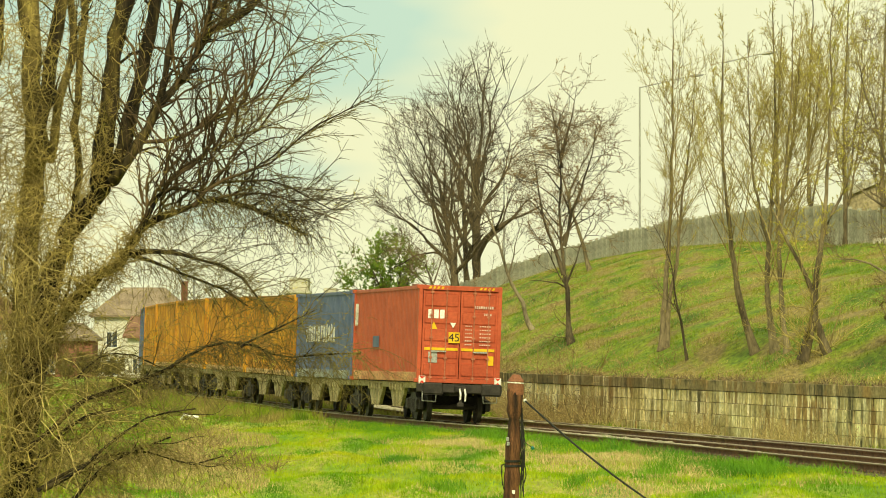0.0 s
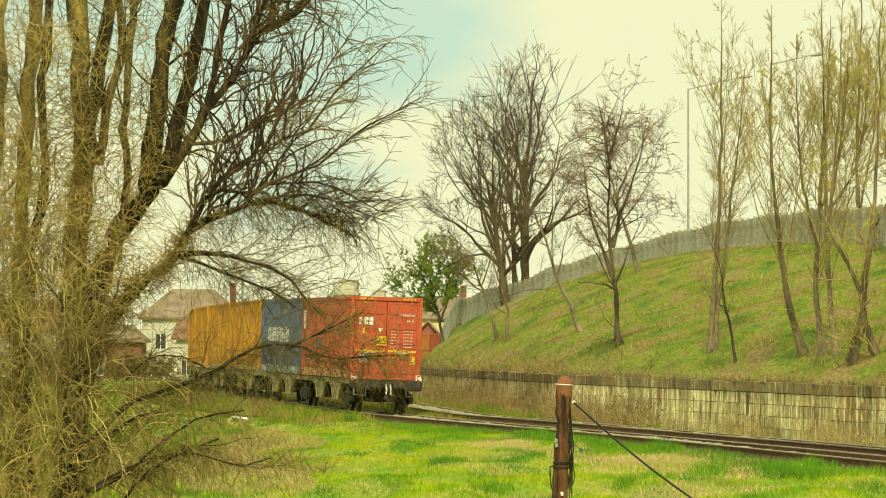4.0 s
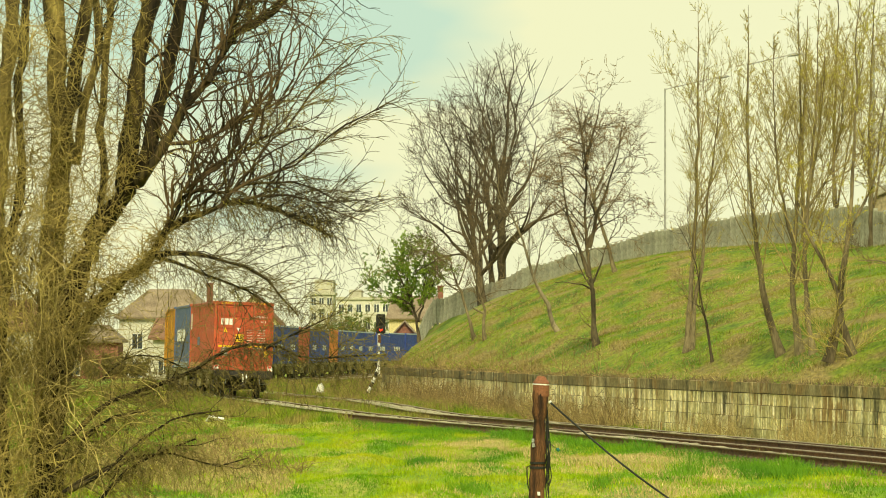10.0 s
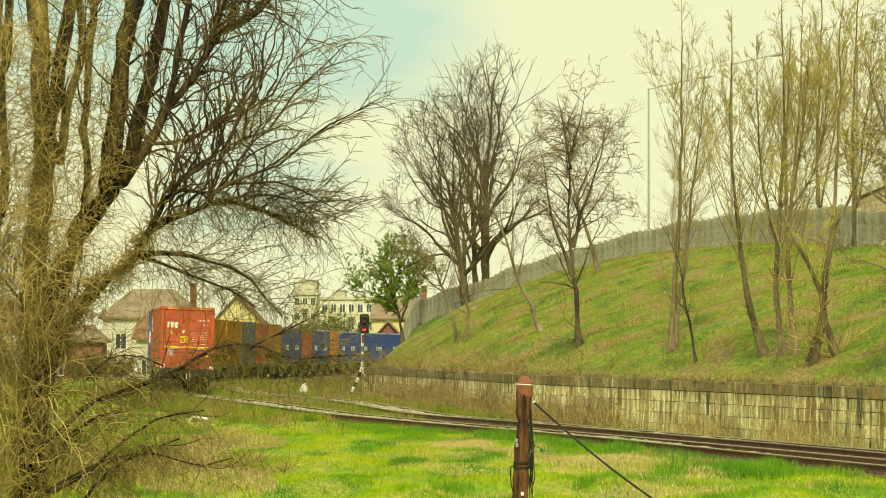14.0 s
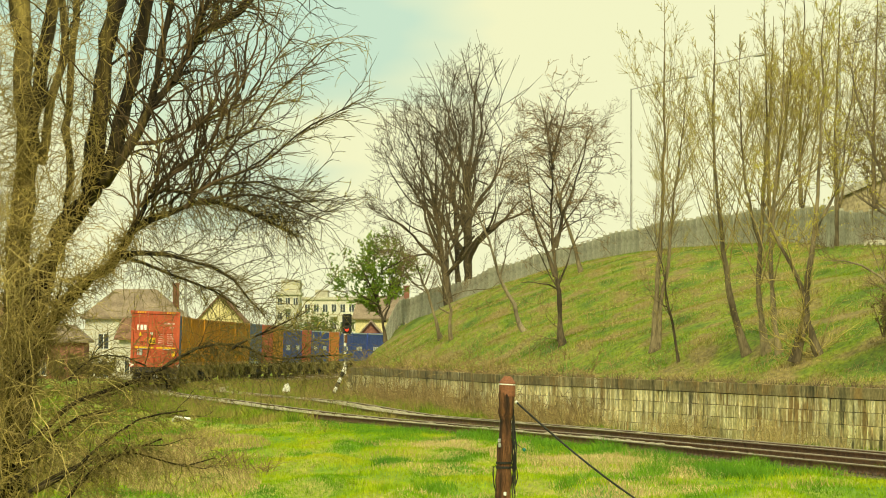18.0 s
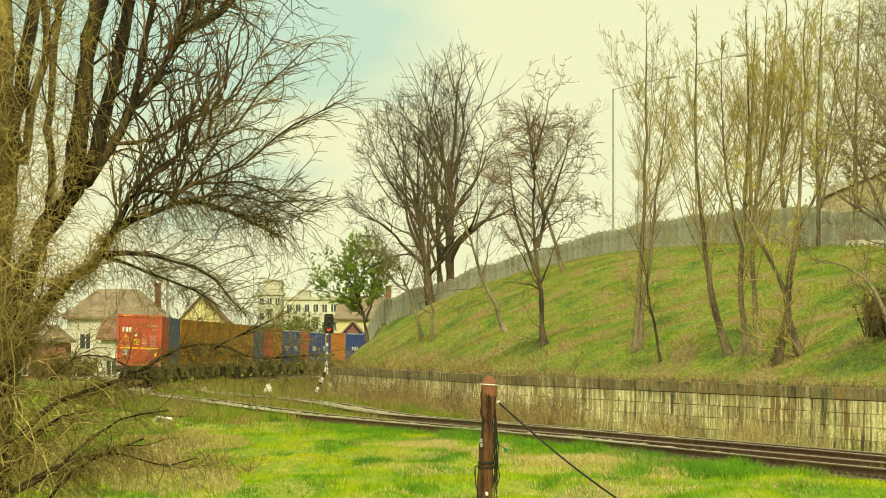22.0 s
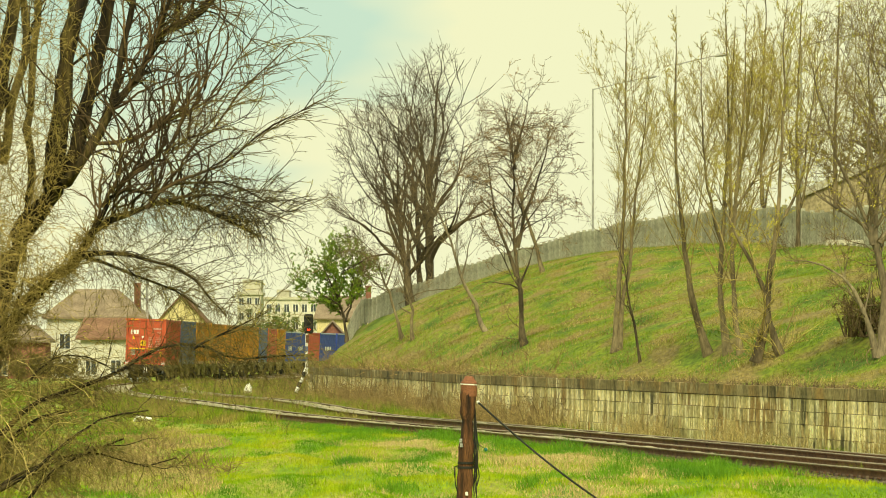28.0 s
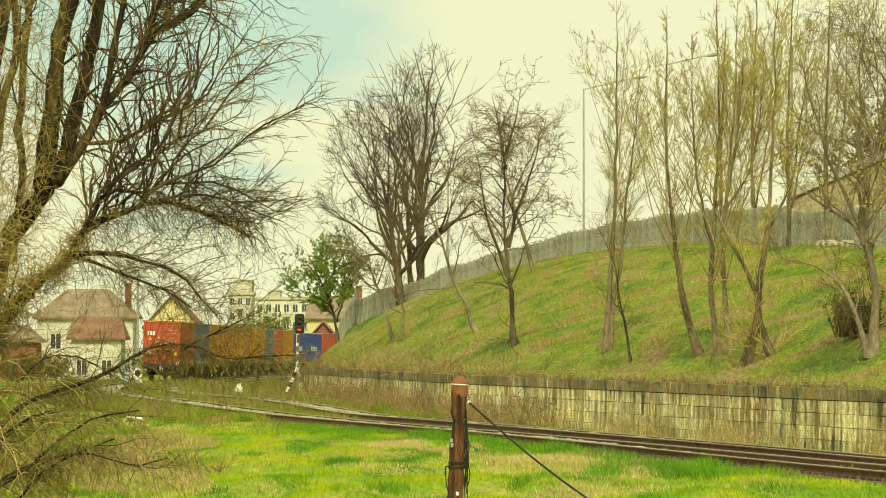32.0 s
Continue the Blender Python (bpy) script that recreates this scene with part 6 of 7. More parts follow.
def build_overpass():
    """Concrete stair wing beside the road, with a sloping pale parapet."""
    a, b = (15.33, 226, 9.01), (23.19, 222, 12.3)
    ob = thing("stair_wing", "beige concrete wing wall with a pale sloping parapet", "building")
    for name, drop, z_low, y_off, mat in (("wall", 0.05, 4.0, 0.0, "wing"), ("parapet", -0.30, None, -0.18, "concrete")):
        bm = bmesh.new()
        pts = []
        for (x, y, z) in (a, b):
            lo = z if z_low is None else z_low
            pts.append(((x, y + y_off, lo - (0.05 if z_low is None else 0)), (x, y + y_off, z - drop), (x + 0.3, y + 0.5, z - drop), (x + 0.3, y + 0.5, lo - (0.05 if z_low is None else 0))))
        va = [bm.verts.new(p) for p in pts[0]]
        vb = [bm.verts.new(p) for p in pts[1]]
        bm.faces.new(va), bm.faces.new(vb[::-1])
        for i in range(4):
            bm.faces.new((va[i], vb[i], vb[(i + 1) % 4], va[(i + 1) % 4]))
        bmesh.ops.recalc_face_normals(bm, faces=bm.faces)
        part(name, bm, M[mat], ob)
    x0, y0, z0 = (14.75, 200, 5.98)
    fence = thing("railing", "pale concrete railing at the foot of the stair wing", "railing")
    x1 = (18.72, 196, 5.9)[0]
    part("top_rail", box(bmesh.new(), x0, x1, y0 - 0.06, y0 + 0.06, z0 + 0.48, z0 + 0.60, 0.01), M["concrete"], fence)
    part("bottom_rail", box(bmesh.new(), x0, x1, y0 - 0.06, y0 + 0.06, z0 - 0.5, z0 + 0.12, 0.01), M["concrete"], fence)
    for i in range(int((x1 - x0) / 0.24)):
        part("baluster", box(bmesh.new(), x0 + i * 0.24, x0 + i * 0.24 + 0.09, y0 - 0.04, y0 + 0.04, z0 + 0.115, z0 + 0.485), M["concrete"], fence)


build_overpass()


# ---------------------------------------------------------------- post and small railway things
def build_post():
    bx, by, bz = (0.17, 78, -0.32)
    tx, ty, tz = (0.26, 78, 1.78)
    post = thing("wooden_post", "weathered brown timber post with a rusty cap and cable", "post", at=pose(bx, by, bz - 0.3))
    lean = Vector((tx - bx, 0, tz - bz + 0.3))
    rng = np.random.default_rng(2)
    pts = [tuple(lean * f) for f in (0, 0.35, 0.7, 0.93)]
    w = Wood()
    P, R = guided(rng, pts, 0.125, 0.112, 0.004, 0.12)
    ang = np.arange(14) * 2 * math.pi / 14
    w.tubes(P, R, 14)
    me = w.mesh("shaft", M["wood"])
    shared("shaft", me, post, Matrix())
    top = lean * 0.93
    b = bmesh.new()
    rod(b, top - Vector((0, 0, 0.16)), top + Vector((0.004, 0, 0.05)), 0.128, n=14)
    rod(b, top + Vector((0.004, 0, 0.05)), top + Vector((0.006, 0, 0.15)), 0.13, 0.055, 14)
    part("cap", b, M["cap"], post, "rusty brown sheet cap")
    part("pale_band", rod(bmesh.new(), top + Vector((0.002, 0, 0.015)), top + Vector((0.003, 0, 0.032)), 0.132, n=14), M["white"], post)
    for f, r in ((0.76, 0.124), (0.40, 0.130), (0.43, 0.130)):
        c = lean * f
        part("wire_band", rod(bmesh.new(), c, c + Vector((0, 0, 0.035)), r, n=14), M["black"], post)
    for f, dx, mat in ((0.24, 0.03, "white"), (0.55, -0.08, "steel"), (0.58, -0.09, "steel")):
        c = lean * f + Vector((dx, -0.125, 0))
        part("nail_plate", box(bmesh.new(), c.x - 0.022, c.x + 0.022, c.y - 0.01, c.y + 0.02, c.z - 0.03, c.z + 0.03, 0.006), M[mat], post)
    # loose bundles of wire down the side
    for k in range(9):
        c0 = lean * rng.uniform(0.6, 0.8) + Vector((0.11, rng.uniform(-0.06, 0.02), 0))
        c1 = lean * rng.uniform(0.15, 0.45) + Vector((0.13 + rng.uniform(0, 0.06), rng.uniform(-0.08, 0.02), 0))
        P, R = guided(rng, [tuple(c0), tuple((c0 + c1) / 2 + Vector((rng.uniform(-0.01, 0.06), 0, 0))), tuple(c1)], 0.012, 0.008, 0.012, 0.08)
        w = Wood()
        w.tubes(P, R, 5)
        shared("loose_wire", w.mesh("loose_wire", M["black"]), post, Matrix())
    for k in range(3):
        c0 = lean * 0.42 + Vector((-0.12, -0.03, 0))
        P, R = guided(rng, [tuple(c0), tuple(c0 + Vector((-0.05, 0, 0.01 * k))), tuple(c0 + Vector((-0.045, 0, -0.25))), tuple(c0 + Vector((-0.01, 0, -0.4)))], 0.008, 0.006, 0.004, 0.08)
        w = Wood()
        w.tubes(P, R, 5)
        shared("loose_wire", w.mesh("loose_wire", M["black"]), post, Matrix())
    # insulator on a short wire
    b = bmesh.new()
    c = lean * 0.53 + Vector((0.30, -0.05, -0.02))
    rod(b, lean * 0.58 + Vector((0.1, -0.05, 0)), c, 0.006, n=5)
    part("short_wire", b, M["black"], post)
    b = bmesh.new()
    bmesh.ops.create_uvsphere(b, u_segments=10, v_segments=8, radius=0.03, matrix=Matrix.Translation(c))
    part("insulator", b, M["teal"], post, "small teal glass insulator")
    # stay cable to the ground
    a = Vector((tx, ty - 0.1, tz)) + Vector((0.14, 0, -0.42))
    e = Vector((2.77, 74, -0.44))
    w = Wood()
    pts = [a.lerp(e, f) - Vector((0, 0, 0.10 * math.sin(math.pi * f))) for f in np.linspace(0, 1, 12)]
    P = np.array([[tuple(p) for p in pts]])
    w.tubes(P, np.full(P.shape[:2], 0.016), 8)
    stay = plant("stay_cable", "black stay cable running from the post to the ground", "cable", tuple(e))
    put("cable", w.mesh("cable", M["black"]), stay)
    anchor = rod(bmesh.new(), (0, 0, -0.3), (0, 0, 0.08), 0.03, n=8)
    part("anchor", anchor, M["rust"], stay)
    b = bmesh.new()
    bmesh.ops.create_uvsphere(b, u_segments=8, v_segments=6, radius=0.03, matrix=Matrix.Translation(a - e))
    part("clamp", b, M["white"], stay)


build_post()


def build_signal():
    x, y, zt = (-7.43, 262, 4.14)
    zg = float(ground_z(x, y))
    s = thing("railway_signal", "black colour light signal showing red on a pale mast", "signal", at=pose(x, y, zg))
    h = zt - zg
    part("mast", rod(bmesh.new(), (-0.1, 0.06, -0.3), (-0.1, 0.06, h - 0.95), 0.07, n=10), M["white"], s)
    for k in range(4):
        part("mast_band", rod(bmesh.new(), (-0.1, 0.06, 0.3 + k * 0.5), (-0.1, 0.06, 0.55 + k * 0.5), 0.073, n=10), M["blue"], s)
    head = part("head", box(bmesh.new(), -0.24, 0.24, -0.06, 0.12, h - 1.02, h, 0.06), M["black"], s)
    for k, mat in ((0, "black"), (1, "black"), (2, "lamp_red")):
        z = h - 0.2 - k * 0.30
        part("lens", rod(bmesh.new(), (0, -0.062, z), (0, -0.085, z), 0.085, n=14), M[mat], head)
        b = bmesh.new()
        rod(b, (0, -0.06, z + 0.10), (0, -0.22, z + 0.10), 0.10, n=10)
        part("hood", b, M["black"], head)
    part("lower_plate", box(bmesh.new(), -0.14, 0.02, -0.04, 0.02, h - 1.5, h - 1.08, 0.01), M["rust"], s)


build_signal()


def build_markers():
    a, b = Vector((-7.35, 232, -0.13)), Vector((-6.65, 232, 1.47))
    zg = float(ground_z(a.x, a.y))
    m = thing("marker_post", "slanting black and white striped marker post", "marker post", at=pose(a.x, a.y, zg))
    d = (b - a) / 7
    start = Vector((0, 0, a.z - zg))
    for k in range(-1, 7):
        part("stripe", rod(bmesh.new(), start + d * k, start + d * (k + 1), 0.085, n=8), M["white" if k % 2 == 0 else "black"], m)
    x, y, z = (-9.97, 246, 0.06)
    s = thing("fouling_stone", "small white painted concrete marker stone between the tracks", "marker stone", at=pose(x, y, float(ground_z(x, y)) - 0.1))
    bm = bmesh.new()
    prism(bm, [(-0.20, 0), (0.20, 0), (0.24, 0.55), (0.13, 0.78), (-0.02, 0.72), (-0.14, 0.45)], -0.1, 0.1)
    part("stone", bm, M["white"], s)
    x, y, z = (-10.72, 176, -0.28)
    t = thing("slab", "pale broken concrete slabs lying in the grass", "slab", at=pose(x, y, float(ground_z(x, y)) + 0.06, -28, 8, 20))
    part("piece", box(bmesh.new(), -0.28, 0.0, -0.1, 0.3, 0, 0.09, 0.02), M["white"], t)
    part("piece", box(bmesh.new(), 0.03, 0.26, -0.15, 0.2, -0.06, 0.04, 0.02), M["white"], t)


build_markers()


# ---------------------------------------------------------------- houses and distance
def window(parent, x, y, z, w, h, frame_mat="white"):
    f = part("window", box(bmesh.new(), x - w / 2 - 0.06, x + w / 2 + 0.06, y - 0.05, y + 0.02, z - 0.06, z + h + 0.06), M[frame_mat], parent)
    part("pane", box(bmesh.new(), x - w / 2, x - 0.03, y - 0.056, y - 0.05, z, z + h), M["pane"], f)
    part("pane", box(bmesh.new(), x + 0.03, x + w / 2, y - 0.056, y - 0.05, z, z + h), M["pane"], f)
    return f


def house(label, x0, x1, y, depth, z0, eave, ridge, wall, roof, hip=0.0, gable=False, wins=(), chimney=None):
    """A house with its front at y. gable: the ridge runs away from the camera."""
    cx = (x0 + x1) / 2
    h = thing("house", label, "house", at=pose(cx, y, z0))
    w, e, r = (x1 - x0) / 2, eave - z0, ridge - z0
    bm = bmesh.new()
    if gable:
        prism(bm, [(-w, -0.5), (w, -0.5), (w, e), (0, r - 0.05), (-w, e)], 0, depth)
    else:
        box(bm, -w, w, 0, depth, -0.5, e)
    part("wall", bm, M[wall], h)
    if gable:
        for side in (-1, 1):
            bm = bmesh.new()
            k = (r - e) / w
            prism(bm, [(0, r), (side * (w + 0.4), e - 0.4 * k), (side * (w + 0.4), e - 0.4 * k + 0.2), (0, r + 0.2)], -0.35, depth + 0.35)
            part("roof", bm, M[roof], h)
    else:
        bm = bmesh.new()
        o, d = 0.4, depth / 2
        A = [bm.verts.new(p) for p in ((-w - o, -o, e), (w + o, -o, e), (w + o, depth + o, e), (-w - o, depth + o, e))]
        B = [bm.verts.new(p) for p in ((-w + hip, d, r), (w - hip, d, r))]
        C = [bm.verts.new((v.co.x, v.co.y, e - 0.18)) for v in A]
        for f in ((A[0], A[1], B[1], B[0]), (A[1], A[2], B[1]), (A[2], A[3], B[0], B[1]), (A[3], A[0], B[0]), C[::-1]):
            bm.faces.new(f)
        for i in range(4):
            bm.faces.new((A[i], C[i], C[(i + 1) % 4], A[(i + 1) % 4]))
        bmesh.ops.recalc_face_normals(bm, faces=bm.faces)
        part("roof", bm, M[roof], h)
    for fx, fz, ww, hh in wins:
        window(h, fx, 0, fz, ww, hh)
    if chimney:
        x, yy, zb, zt, s = chimney
        c = part("chimney", box(bmesh.new(), x - s, x + s, yy - s, yy + s, zb, zt - 0.15), M["brick"], h)
        part("chimney_cap", box(bmesh.new(), x - s - 0.08, x + s + 0.08, yy - s - 0.08, yy + s + 0.08, zt - 0.152, zt), M["brick"], c)
    return h


house("pale plastered house with a grey-brown hipped roof", -36.06, -27.57, 450, 8, -0.6, 5.35, 7.85, "plaster", "tile_grey", 2.4, False,
      ((-2.6, 3.1, 0.9, 1.3), (-0.6, 3.1, 0.9, 1.3), (1.6, 3.1, 0.9, 1.3), (-2.6, 0.6, 0.9, 1.3), (0.4, 0.6, 0.9, 1.3)), (3.6, 4, 6.5, 9.0, 0.28))
house("low annex with a red roof beside the pale house", -31.21, -27.03, 425, 6, -0.5, 3.4, 5.1, "plaster", "tile_red", 0.1, False, ((-1.2, 0.8, 0.8, 1.2), (0.9, 0.8, 0.8, 1.2)))
house("small red brick building at the edge of the town", -40.46, -35.35, 440, 6, -0.6, 3.2, 4.6, "brick", "tile_grey", 1.0, False, ((-1.2, 0.8, 0.8, 1.2),))
house("white house behind bushes at the edge of the town", -52.05, -43.33, 460, 8, -0.6, 4.2, 7.0, "plaster", "tile_red", 1.8, False, ((-2, 1.2, 0.9, 1.2), (1.5, 1.2, 0.9, 1.2)))
house("cream house with a red gabled roof beyond the line", -30.52, -25.07, 520, 9, -0.6, 5.0, 8.0, "cream", "tile_red", 0, True, ((0, 4.3, 0.9, 1.1), (-1.3, 1.2, 0.9, 1.2), (1.3, 1.2, 0.9, 1.2)))
house("beige house with a brown roof and chimney beyond the line", -14.94, -9, 560, 9, -0.6, 6.0, 8.5, "cream", "tile_grey", 0.2, False, ((-1.5, 3.6, 0.9, 1.2), (0.8, 3.6, 0.9, 1.2)), (2.65, 3, 7.0, 10.2, 0.30))
house("small orange-walled hut with a dark gabled roof", -13.46, -11.14, 520, 5, -0.6, 4.0, 5.3, "brick", "tile_grey", 0, True)


def block_of_flats(label, x0, x1, y, depth, z1, storeys, bays, wall, plant_room=None):
    b = thing("apartment_building", label, "building", at=pose((x0 + x1) / 2, y, -1))
    w = (x1 - x0) / 2
    part("wall", box(bmesh.new(), -w, w, 0, depth, 0, z1), M[wall], b)
    part("roof", box(bmesh.new(), -w - 0.3, w + 0.3, -0.3, depth + 0.3, z1, z1 + 0.5), M["concrete"], b)
    sh, bw = z1 / storeys, 2 * w / bays
    for i in range(storeys):
        for k in range(bays):
            x = -w + (k + 0.5) * bw
            window(b, x, 0, i * sh + 0.9, min(1.9, bw * 0.55), 1.4)
            if k % 2 == 1 and i:
                part("balcony", box(bmesh.new(), x - bw * 0.42, x + bw * 0.42, -1.2, 0, i * sh + 0.1, i * sh + 1.0), M["plaster"], b)
    if plant_room:
        a, c, zz = plant_room
        part("plant_room", box(bmesh.new(), a, c, 1, depth - 1, z1 + 0.5, zz), M["concrete"], b)
    return b


block_of_flats("pale block of flats with balconies in the distance", -33.34, -23.9, 900, 12, 12.6, 4, 6, "plaster", (-2.6, -0.4, 14.4))
block_of_flats("tall concrete block with a roof house in the distance", -42.41, -37.72, 1000, 14, 14.6, 5, 3, "concrete", (-1.4, 2.3, 17.6))


def build_mast():
    x, y, zt = (-19.89, 330, 7.24)
    m = thing("mast", "thin pale steel mast with a round sign by the track", "mast", at=pose(x, y, -0.4))
    part("pole", rod(bmesh.new(), (0, 0, 0), (0, 0, zt + 0.4), 0.11, 0.08, 10), M["steel"], m)
    part("base", box(bmesh.new(), -0.3, 0.3, -0.3, 0.3, 0, 0.9, 0.05), M["white"], m)
    b = bmesh.new()
    rod(b, (0, -0.12, 1.2), (0, -0.16, 1.2), 0.34, n=18)
    sign = part("round_sign", b, M["white"], m)
    part("sign_centre", rod(bmesh.new(), (0, -0.161, 1.2), (0, -0.17, 1.2), 0.2, n=18), M["black"], sign)
    part("wide_arm", rod(bmesh.new(), (-0.5, 0, zt - 1.2), (0.5, 0, zt - 1.2), 0.04, n=6), M["steel"], m)
    x, y, z = (-20.7, 330, 0.02)
    c = thing("equipment_cabinet", "pale grey-blue equipment cabinet beside the track", "cabinet", at=pose(x, y, -0.4))
    part("body", box(bmesh.new(), -0.3, 0.3, -0.25, 0.25, 0.15, 1.75, 0.02), M["cabinet"], c)
    part("plinth", box(bmesh.new(), -0.34, 0.34, -0.28, 0.28, -0.2, 0.149), M["concrete"], c)
    part("door", box(bmesh.new(), -0.26, 0.26, -0.27, -0.252, 0.25, 1.65), M["cabinet"], c)


build_mast()


# ---------------------------------------------------------------- bushes and undergrowth
def leafy_bush(name, label, x, y, w, d, h, mat, seed, count, size):
    rng = np.random.default_rng(seed)
    z = float(ground_z(x, y))
    b = plant(name, label, "bush", (x, y, z))
    n = 60
    p = np.array([x, y, z]) + np.stack([rng.uniform(-w * 0.35, w * 0.35, n), rng.uniform(-d * 0.35, d * 0.35, n), np.zeros(n)], 1)
    w1 = Wood()
    P, R = grow(rng, p, rng.normal(0, 0.35, (n, 3)) + [0, 0, 1], h * rng.uniform(0.6, 1.05, n), np.full(n, 0.03), 5, 0.12, 0.05)
    w1.tubes(P, R, 4)
    s = sprout(rng, P, R, 7, 0.2, 1.0, (25, 70), 0.35, 0.6)
    P, R = grow(rng, *s[:3], np.full(len(s[0]), 0.012), 3, 0.15, 0.05)
    w1.tubes(P, R, 3)
    put("stem_clump", w1.mesh("stem_clump", M["twig"]), b)
    put("foliage", leaves(rng, P, count, size, "foliage", M[mat], 0.0), b)


leafy_bush("bush", "dull green bush behind the train", -22.03, 600, 5.5, 3, 7.2, "hedge", 71, 5000, 0.16)
leafy_bush("bush", "green bush beside the distant flats", -19.02, 600, 3.5, 3, 6.6, "hedge", 72, 3500, 0.16)
leafy_bush("bush", "dark olive evergreen tree mass behind the stair wing", 22.52, 260, 3.6, 3, 8.6, "conifer", 73, 9000, 0.12)
leafy_bush("bush", "dark olive evergreen tree mass behind the stair wing", 25.61, 262, 4.0, 3, 9.4, "conifer", 74, 9000, 0.12)
leafy_bush("bush", "olive scrub on the slope under the spreading tree", (10.89, 133.5, 2.49)[0], (10.89, 133.5, 2.49)[1], 1.6, 1.2, 1.3, "conifer", 75, 1500, 0.05)
leafy_bush("bush", "rough scrub along the houses", -33.13, 410, 7.0, 3, 2.2, "conifer", 76, 3500, 0.12)
leafy_bush("bush", "rough scrub along the houses", -39.46, 400, 8.0, 3, 2.6, "conifer", 77, 3500, 0.12)


def thicket(name, label, mat, seed, n, q_range, y_range, height, keep, radius=0.008, flop=0.35, sprays=2):
    """Dry stems sown along the wall line; q_range: metres from its face; keep(x, y) picks where."""
    rng = np.random.default_rng(seed)
    y = rng.uniform(*y_range, n)
    x = wall_x(y) + rng.uniform(*q_range, n)
    ok = keep(x, y, rng)
    x, y = x[ok], y[ok]
    p = np.stack([x, y, np.where(np.abs(x - wall_x(y) - 0.25) < 0.1, ground_z(wall_x(y) + 0.4, y), ground_z(x, y)) - 0.03], 1)
    w = Wood()
    P, R = grow(rng, p, rng.normal(0, flop, p.shape) + [0, 0, 1], rng.uniform(*height, len(p)), np.full(len(p), radius), 4, 0.15, -0.03)
    w.tubes(P, R, 3)
    if sprays:
        s = sprout(rng, P, R, sprays, 0.2, 1.0, (25, 70), 0.5, 0.8)
        P, R = grow(rng, *s[:3], np.full(len(s[0]), radius * 0.75), 2, 0.2, -0.05)
        w.tubes(P, R, 3)
    tagged(new(name, w.mesh(name, M[mat])), label, "undergrowth", kind="stuff")


def clumps(x, y, s, level):
    return wobble(x, y, s) + 0.6 * wobble(x + 13, y - 7, s * 2.6) > level


thicket("bramble_thicket", "brown leafless bramble thicket in front of the wall", "bramble", 81, 4700, (-1.5, 0.3), (157, 250), (0.4, 1.35),
        lambda x, y, r: clumps(x, y, 0.35, -0.6) & ((y < 222) | (x > wall_x(y) - 0.4)), 0.012, 0.95, 3)
thicket("bramble_on_slope", "brown brambles and dead stems above the wall", "bramble", 82, 8500, (0.4, 9.0), (130, 262), (0.10, 0.42),
        lambda x, y, r: clumps(x, y, 0.5, 0.1 + 0.55 * (x - wall_x(y) > 3.5) - 0.5 * (y > 175)), 0.008, 0.8, 2)
thicket("soil_fringe", "crumbling soil and dead roots along the top of the wall", "dirt", 85, 4200, (0.10, 0.40), (95, 236), (0.05, 0.22),
        lambda x, y, r: clumps(x, y, 0.9, -0.6), 0.012, 0.9, 1)
thicket("dry_reeds", "pale dry grass stems at the foot of the wall", "dry", 83, 5200, (-1.0, 0.0), (95, 225), (0.25, 0.95),
        lambda x, y, r: clumps(x, y, 0.6, 0.1), 0.008, 0.4, 1)
thicket("dry_reeds_on_wall", "dry grass fringe along the top of the wall", "dry", 84, 4200, (0.16, 1.0), (95, 235), (0.10, 0.36),
        lambda x, y, r: clumps(x, y, 0.7, -0.3), 0.006, 0.8, 1)


def grass(name, label, mat, seed, n, x_range, y_range, size, keep, width=0.018):
    """Single bent blades."""
    rng = np.random.default_rng(seed)
    x, y = rng.uniform(*x_range, n), rng.uniform(*y_range, n)
    ok = keep(x, y, rng)
    x, y = x[ok], y[ok]
    c = np.stack([x, y, ground_z(x, y) - 0.02], 1)
    m = len(c)
    h = rng.uniform(*size, m)[:, None] * (1 + 0.8 * np.clip(wobble(x, y, 1.1), 0, 1.5))[:, None]
    a = rng.uniform(0, 2 * math.pi, m)
    side = np.stack([np.cos(a), np.sin(a), np.zeros(m)], 1) * width * rng.uniform(0.6, 1.3, (m, 1))
    lean = np.stack([rng.normal(0, 0.28, m), rng.normal(0, 0.28, m), np.ones(m)], 1)
    tip = c + lean * [1.5, 1.5, 1] * h
    V = np.stack([c - side, c + side, tip], 1).reshape(-1, 3)
    me = mesh_of(name, V, np.arange(m * 3).reshape(-1, 3), M[mat])
    tagged(new(name, me), label, "grass", kind="stuff")


def in_sight(x, y, lo=-0.125, hi=0.10):
    return (x / y > lo) & (x / y < hi)


grass("far_meadow_grass", "green grass beyond the meadow's edge", "bank_blade", 97, 160000, (-32, -4), (150, 300), (0.05, 0.13),
      lambda x, y, r: in_sight(x, y, -0.14) & (x < near_x(y) - 1.5), 0.014)
DRY_SPOTS = [(1.8, 111, 0.9, 6), (3.2, 112, 1.0, 5), (4.4, 110, 0.9, 5), (5.5, 107, 0.7, 4), (-1.2, 131, 0.9, 7), (-8.2, 128, 1.2, 8), (2.2, 88, 0.8, 3)]
TUFT_SPOTS = [(3.1, 98.5, 0.35, 2.2), (4.4, 98, 0.4, 2.2), (4.9, 96, 0.3, 2), (-1.0, 93.5, 0.35, 2), (-2.1, 110, 0.4, 2.5), (1.7, 131, 1.2, 6), (0.0, 140, 1.0, 6), (-1.2, 152, 1.0, 7), (3.2, 122, 0.9, 4), (5.6, 103, 0.5, 2.5), (1.4, 92, 0.3, 1.5)]


